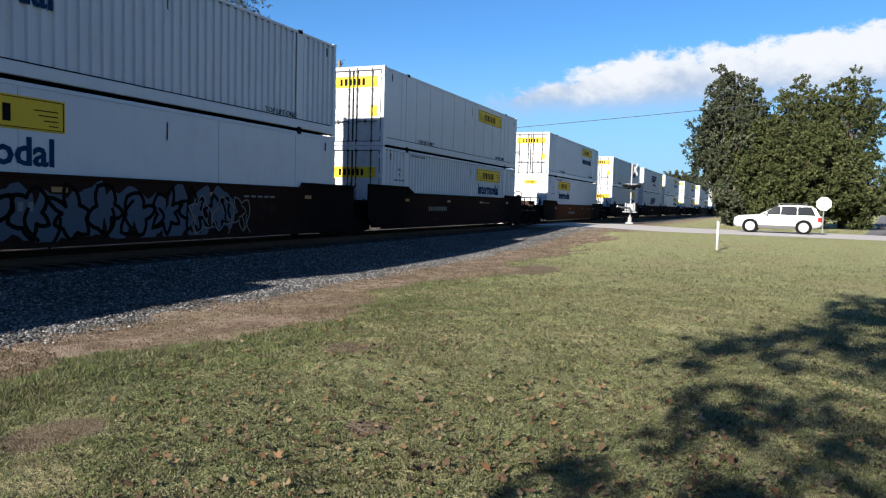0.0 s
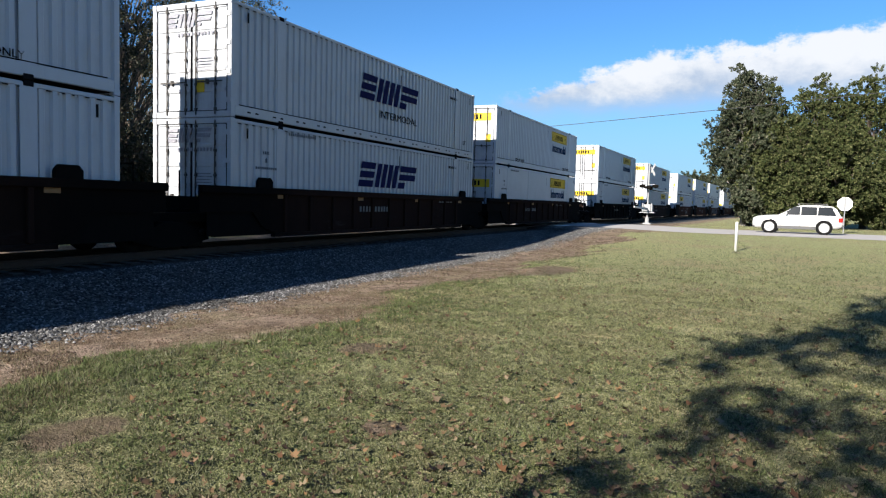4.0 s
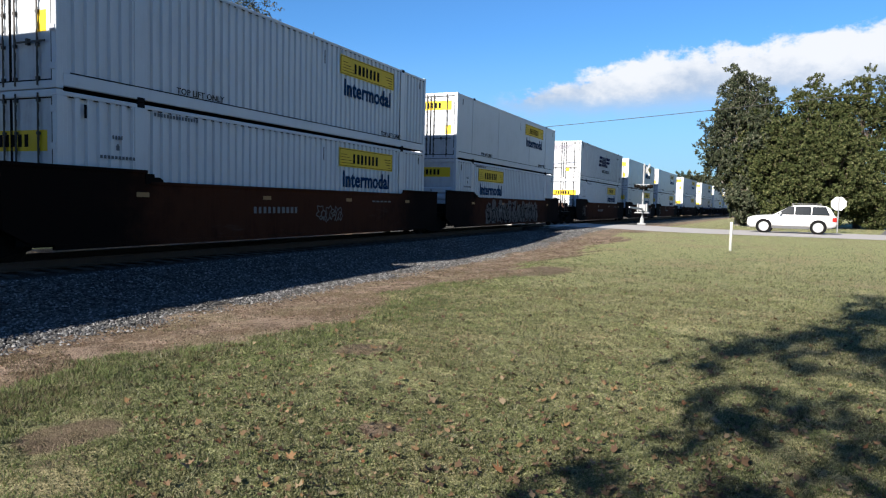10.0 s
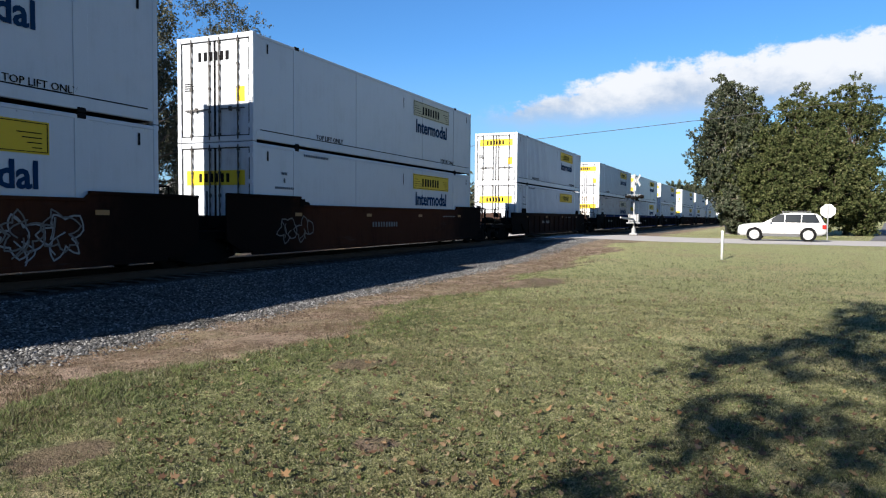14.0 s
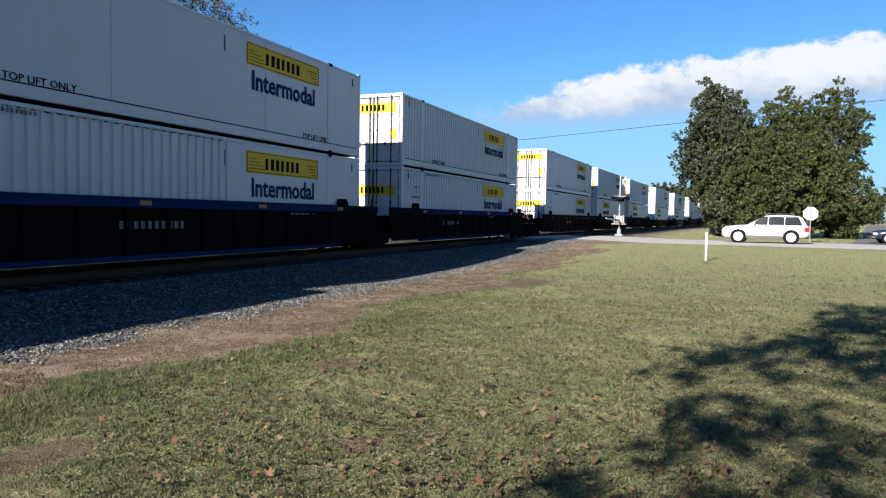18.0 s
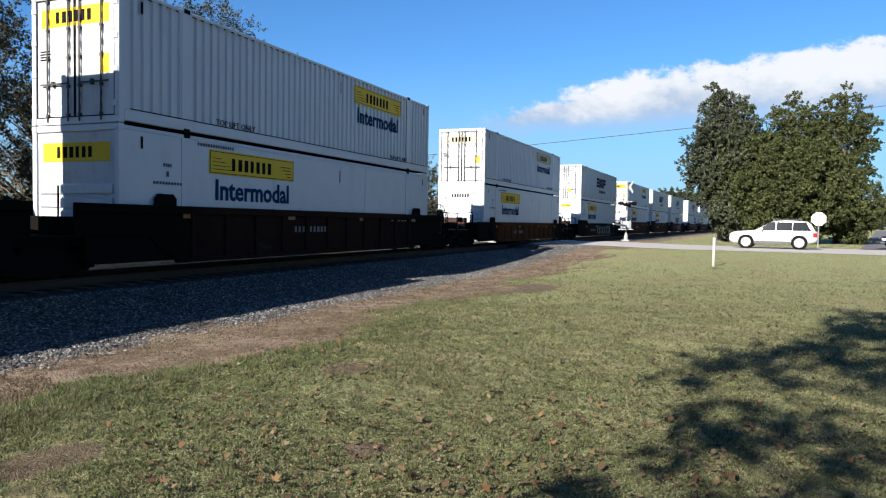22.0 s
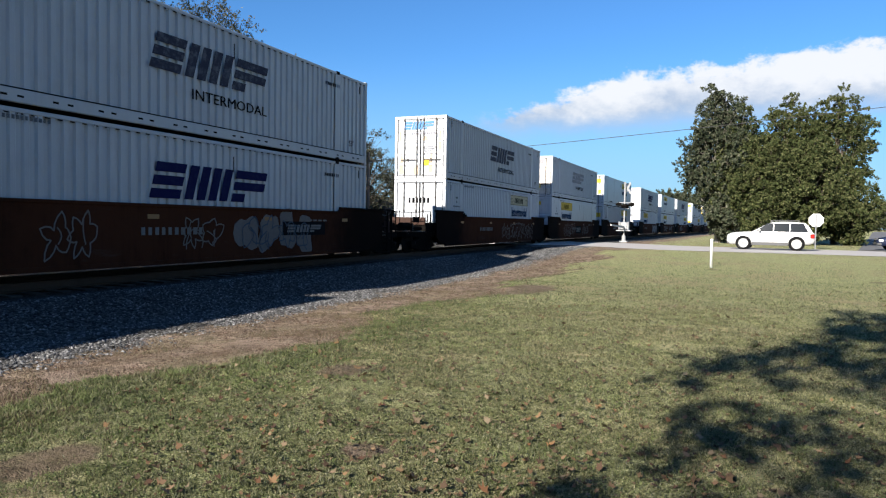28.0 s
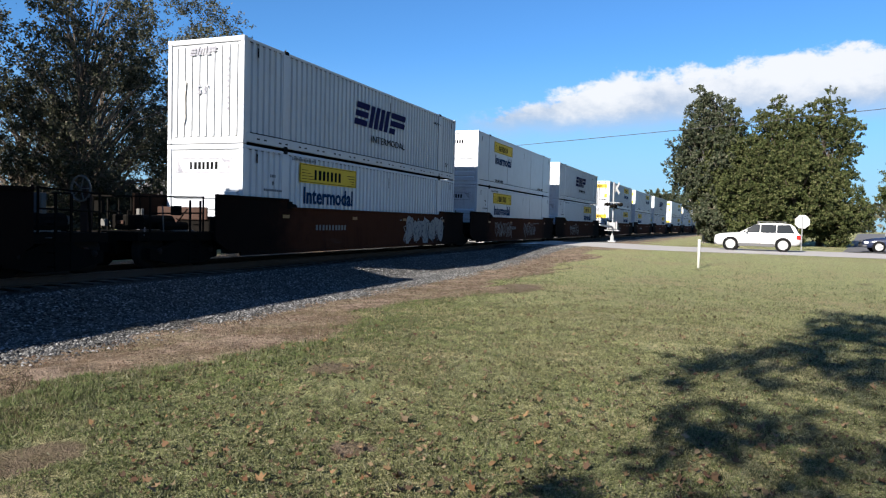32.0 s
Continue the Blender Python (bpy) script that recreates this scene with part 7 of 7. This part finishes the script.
def build_roadside():
    gz = ground_z
    x, y = 2.16, 46.0
    car(pose(x, y, gz(x, y) + 0.055, 0, 0, -95), "suv", "car_white", "white sport utility car waiting at the level crossing")
    x, y = 10.9, 52.6
    car(pose(x, y, gz(x, y) + 0.06, 0, 0, -90), "sedan", "car_blue", "dark blue sedan car waiting on the side road")
    # marker post on the lawn
    x, y = -0.70, 29.4
    z = gz(x, y)
    p = thing("marker_post", pose(x, y, z), "white plastic marker post standing in the lawn", "post")
    part("shaft", shared("mpost", "shaft", "post_white", lambda mb: mb.lathe([(-0.2, 0.0), (-0.2, 0.052), (1.06, 0.052), (1.09, 0.045), (1.10, 0.0)], 14, axis="z"), True), p)
    part("cap", shared("mcap", "cap", "post_white", lambda mb: mb.lathe([(1.045, 0.056), (1.10, 0.056), (1.12, 0.0)], 14, axis="z"), True), p)
    # stop sign seen from behind
    x, y = 5.1, 51.8
    z = gz(x, y)
    s = thing("stop_sign", pose(x, y, z, 0, 0, -6), "octagonal stop sign seen from its bare metal back", "road sign")
    def plate(mb):
        mb.prism([(0.435 / math.cos(math.pi / 8) * math.cos(math.pi / 8 + i * math.pi / 4), 1.90 - (z - 0.31) + 0.435 / math.cos(math.pi / 8) * math.sin(math.pi / 8 + i * math.pi / 4)) for i in range(8)], "y", 0.03, 0.035)
    part("plate", shared("stop_plate", "plate", "sign_back", plate), s)
    part("post", shared("stop_post", "post", "steel", lambda mb: [mb.box(-0.035, 0.035, -0.02, -0.012, -0.3, 2.3), mb.box(-0.035, -0.025, -0.02, 0.028, -0.3, 2.3), mb.box(0.025, 0.035, -0.02, 0.028, -0.3, 2.3)]), s)
    part("bolts", shared("stop_bolts", "bolts", "steel", lambda mb: [mb.tube((0, -0.03, zz), (0, 0.03, zz), 0.012, 6) for zz in (1.7, 2.1)]), s)
    # crossing signal
    x, y = -7.95, 57.4
    z = gz(x, y)
    g = thing("crossing_signal", pose(x, y, z), "silver level-crossing signal mast with crossed boards and flashing lamps", "signal")
    part("mast", shared("sg_mast", "mast", "silver_paint", lambda mb: [mb.tube((0, 0, 0.3), (0, 0, 4.75), 0.065, 12), mb.lathe([(4.75, 0.07), (4.80, 0.05), (4.83, 0.0)], 12, axis="z")]), g)
    part("base", shared("sg_base", "base", "silver_paint", lambda mb: [mb.box(-0.30, 0.30, -0.30, 0.30, -0.2, 0.12, 0.02), mb.lathe([(0.12, 0.17), (0.5, 0.15), (0.55, 0.085), (0.6, 0.085)], 14, axis="z")]), g)
    def boards(mb):
        for a in (45, -45):
            c, sn = math.cos(radians(a)), math.sin(radians(a))
            pts = [(px * c - pz * sn, 4.30 + px * sn + pz * c) for px, pz in ((-0.61, -0.11), (0.61, -0.11), (0.61, 0.11), (-0.61, 0.11))]
            v = [(0.10 + (0.012 if a > 0 else 0.0) + k * 0.008, p_, z_) for k in (0, 1) for p_, z_ in pts]
            mb.add(v, [(0, 1, 2, 3), (7, 6, 5, 4), (0, 4, 5, 1), (1, 5, 6, 2), (2, 6, 7, 3), (3, 7, 4, 0)])
    part("crossed_boards", shared("sg_boards", "crossed_boards", "sign_back", boards), g, m=pose(0.12, 0, 0, 0, 0, 38))
    arm = part("lamp_arm", shared("sg_arm", "lamp_arm", "silver_paint", lambda mb: [mb.tube((-0.55, 0, 3.15), (0.55, 0, 3.15), 0.04, 8), mb.tube((0, -0.6, 2.95), (0, 0.6, 2.95), 0.04, 8)]), g)
    for dx, dy, dz in ((-0.50, 0, 3.02), (0.50, 0, 3.02), (0, -0.55, 2.9), (0, 0.55, 2.9)):
        l = part("lamp", shared("sg_lamp", "lamp", "black", lambda mb: mb.lathe([(-0.20, 0.0), (-0.20, 0.09), (0.0, 0.13), (0.02, 0.22), (0.03, 0.22), (0.03, 0.14), (0.24, 0.13), (0.24, 0.12), (0.035, 0.115)], 16)), arm, "black-hooded signal lamp", pose(dx, dy, dz))
        part("lens", shared("sg_lens", "lens", "lamp_red", lambda mb: mb.lathe([(0.03, 0.105), (0.045, 0.07), (0.05, 0.0)], 14)), l)
    part("gate_mechanism", shared("sg_gate", "gate_mechanism", "silver_paint", lambda mb: [mb.box(-0.26, 0.26, -0.24, 0.24, 1.05, 1.60, 0.03), mb.box(-0.40, -0.28, -0.3, 0.3, 1.0, 1.66, 0.03), mb.box(0.28, 0.40, -0.3, 0.3, 1.0, 1.66, 0.03), mb.box(-0.55, 0.55, -0.42, 0.42, 0.90, 0.98, 0.01)]), g)
    part("gate_arm", shared("sg_garm", "gate_arm", "post_white", lambda mb: mb.prism([(-0.10, 1.12), (-0.10, 1.30), (-6.6, 1.42), (-6.6, 1.32)], "x", -0.03, 0.03)), g, "white gate arm lowered across the road")
    part("counterweight", shared("sg_cw", "counterweight", "silver_paint", lambda mb: mb.box(-0.35, 0.35, 0.55, 0.8, 0.95, 1.35, 0.03)), g)
    # overhead line along the road
    for xa, za, xb, zb, ya, yb, r in ((-26, 6.25, 34, 11.4, 48.0, 48.0, 0.020), (-24.4, 10.1, -55, 7.4, 40, 48, 0.016), (-24.4, 9.7, -55, 6.9, 40, 48, 0.016), (-24.4, 9.2, -55, 6.3, 40, 48, 0.016)):
        mb = MB()
        pts = [(xa + (xb - xa) * i / 24, ya + (yb - ya) * i / 24, za + (zb - za) * i / 24 - (0.35 * 4 * (i / 24) * (1 - i / 24))) for i in range(25)]
        loft(mb, [[(px, py + r * math.cos(6.2832 * j / 6), pz + r * math.sin(6.2832 * j / 6)) for j in range(6)] for px, py, pz in pts])
        tagged(new("overhead_cable", mb.mesh("overhead_cable", M["wire"])), "black overhead cable strung across the crossing", "cable")
    for x, y, h in ((-24.4, 40.0, 10.3), (34.0, 48.0, 11.7), (-26.0, 48.0, 6.6)):
        z = gz(x, y)
        u = thing("utility_pole", pose(x, y, z), "grey timber utility pole with a crossarm", "pole")
        part("pole", shared(("upole", h), "pole", "wood_pole", lambda mb: mb.tube((0, 0, -0.5), (0, 0, h), 0.15, 10, 0.10)), u)
        part("crossarm", shared(("uarm", h), "crossarm", "wood_pole", lambda mb: mb.box(-1.0, 1.0, -0.05, 0.05, h - 0.7, h - 0.58)), u)
    # a low house beyond the trees past the track, glimpsed between the wagons
    for x, y, w, d, hh, rz in ((-44, 22, 11, 7, 2.7, 12), (-46, 52, 9, 7, 2.6, -6)):
        hs = thing("house", pose(x, y, gz(x, y), 0, 0, rz), "low pale brick house behind the trackside trees", "house")
        part("wall", shared(("hwall", w), "wall", "brick", lambda mb: mb.box(-w / 2, w / 2, -d / 2, d / 2, -0.3, hh)), hs)
        part("roof", shared(("hroof", w), "roof", "roof", lambda mb: mb.prism([(-d / 2 - 0.5, hh), (d / 2 + 0.5, hh), (0, hh + 1.9)], "x", -w / 2 - 0.4, w / 2 + 0.4)), hs)
        for sy in (-2.2, 0.6, 2.4):
            wn = part("window", shared("hwin", "window", "post_white", lambda mb: mb.box(-0.02, 0.05, -0.5, 0.5, 0.9, 2.1, 0.01)), hs, m=pose(w / 2, sy, 0))
            part("pane", shared("hpane", "pane", "glass_dark", lambda mb: mb.box(0.045, 0.056, -0.42, 0.42, 0.98, 2.02)), wn)
    # rail fence by the side road
    f = thing("fence", pose(17.5, 92, gz(17.5, 92), 0, 0, 0), "pale metal field gate and fence by the side road", "fence")
    for i in range(7):
        part("post", shared("fpost", "post", "steel", lambda mb: mb.tube((0, 0, -0.3), (0, 0, 1.25), 0.05, 8)), f, m=pose(i * 1.6, 0, 0))
    for zz in (0.35, 0.75, 1.15):
        part("rail", shared(("frail", zz), "rail", "steel", lambda mb: mb.tube((0, 0, zz), (9.6, 0, zz), 0.025, 6)), f)


# ---------------------------------------------------------------- build
build_ground()
build_roads()
build_train()
build_trees()
build_roadside()
build_ballast()
build_litter()
build_lawn()
build_track()
motions()
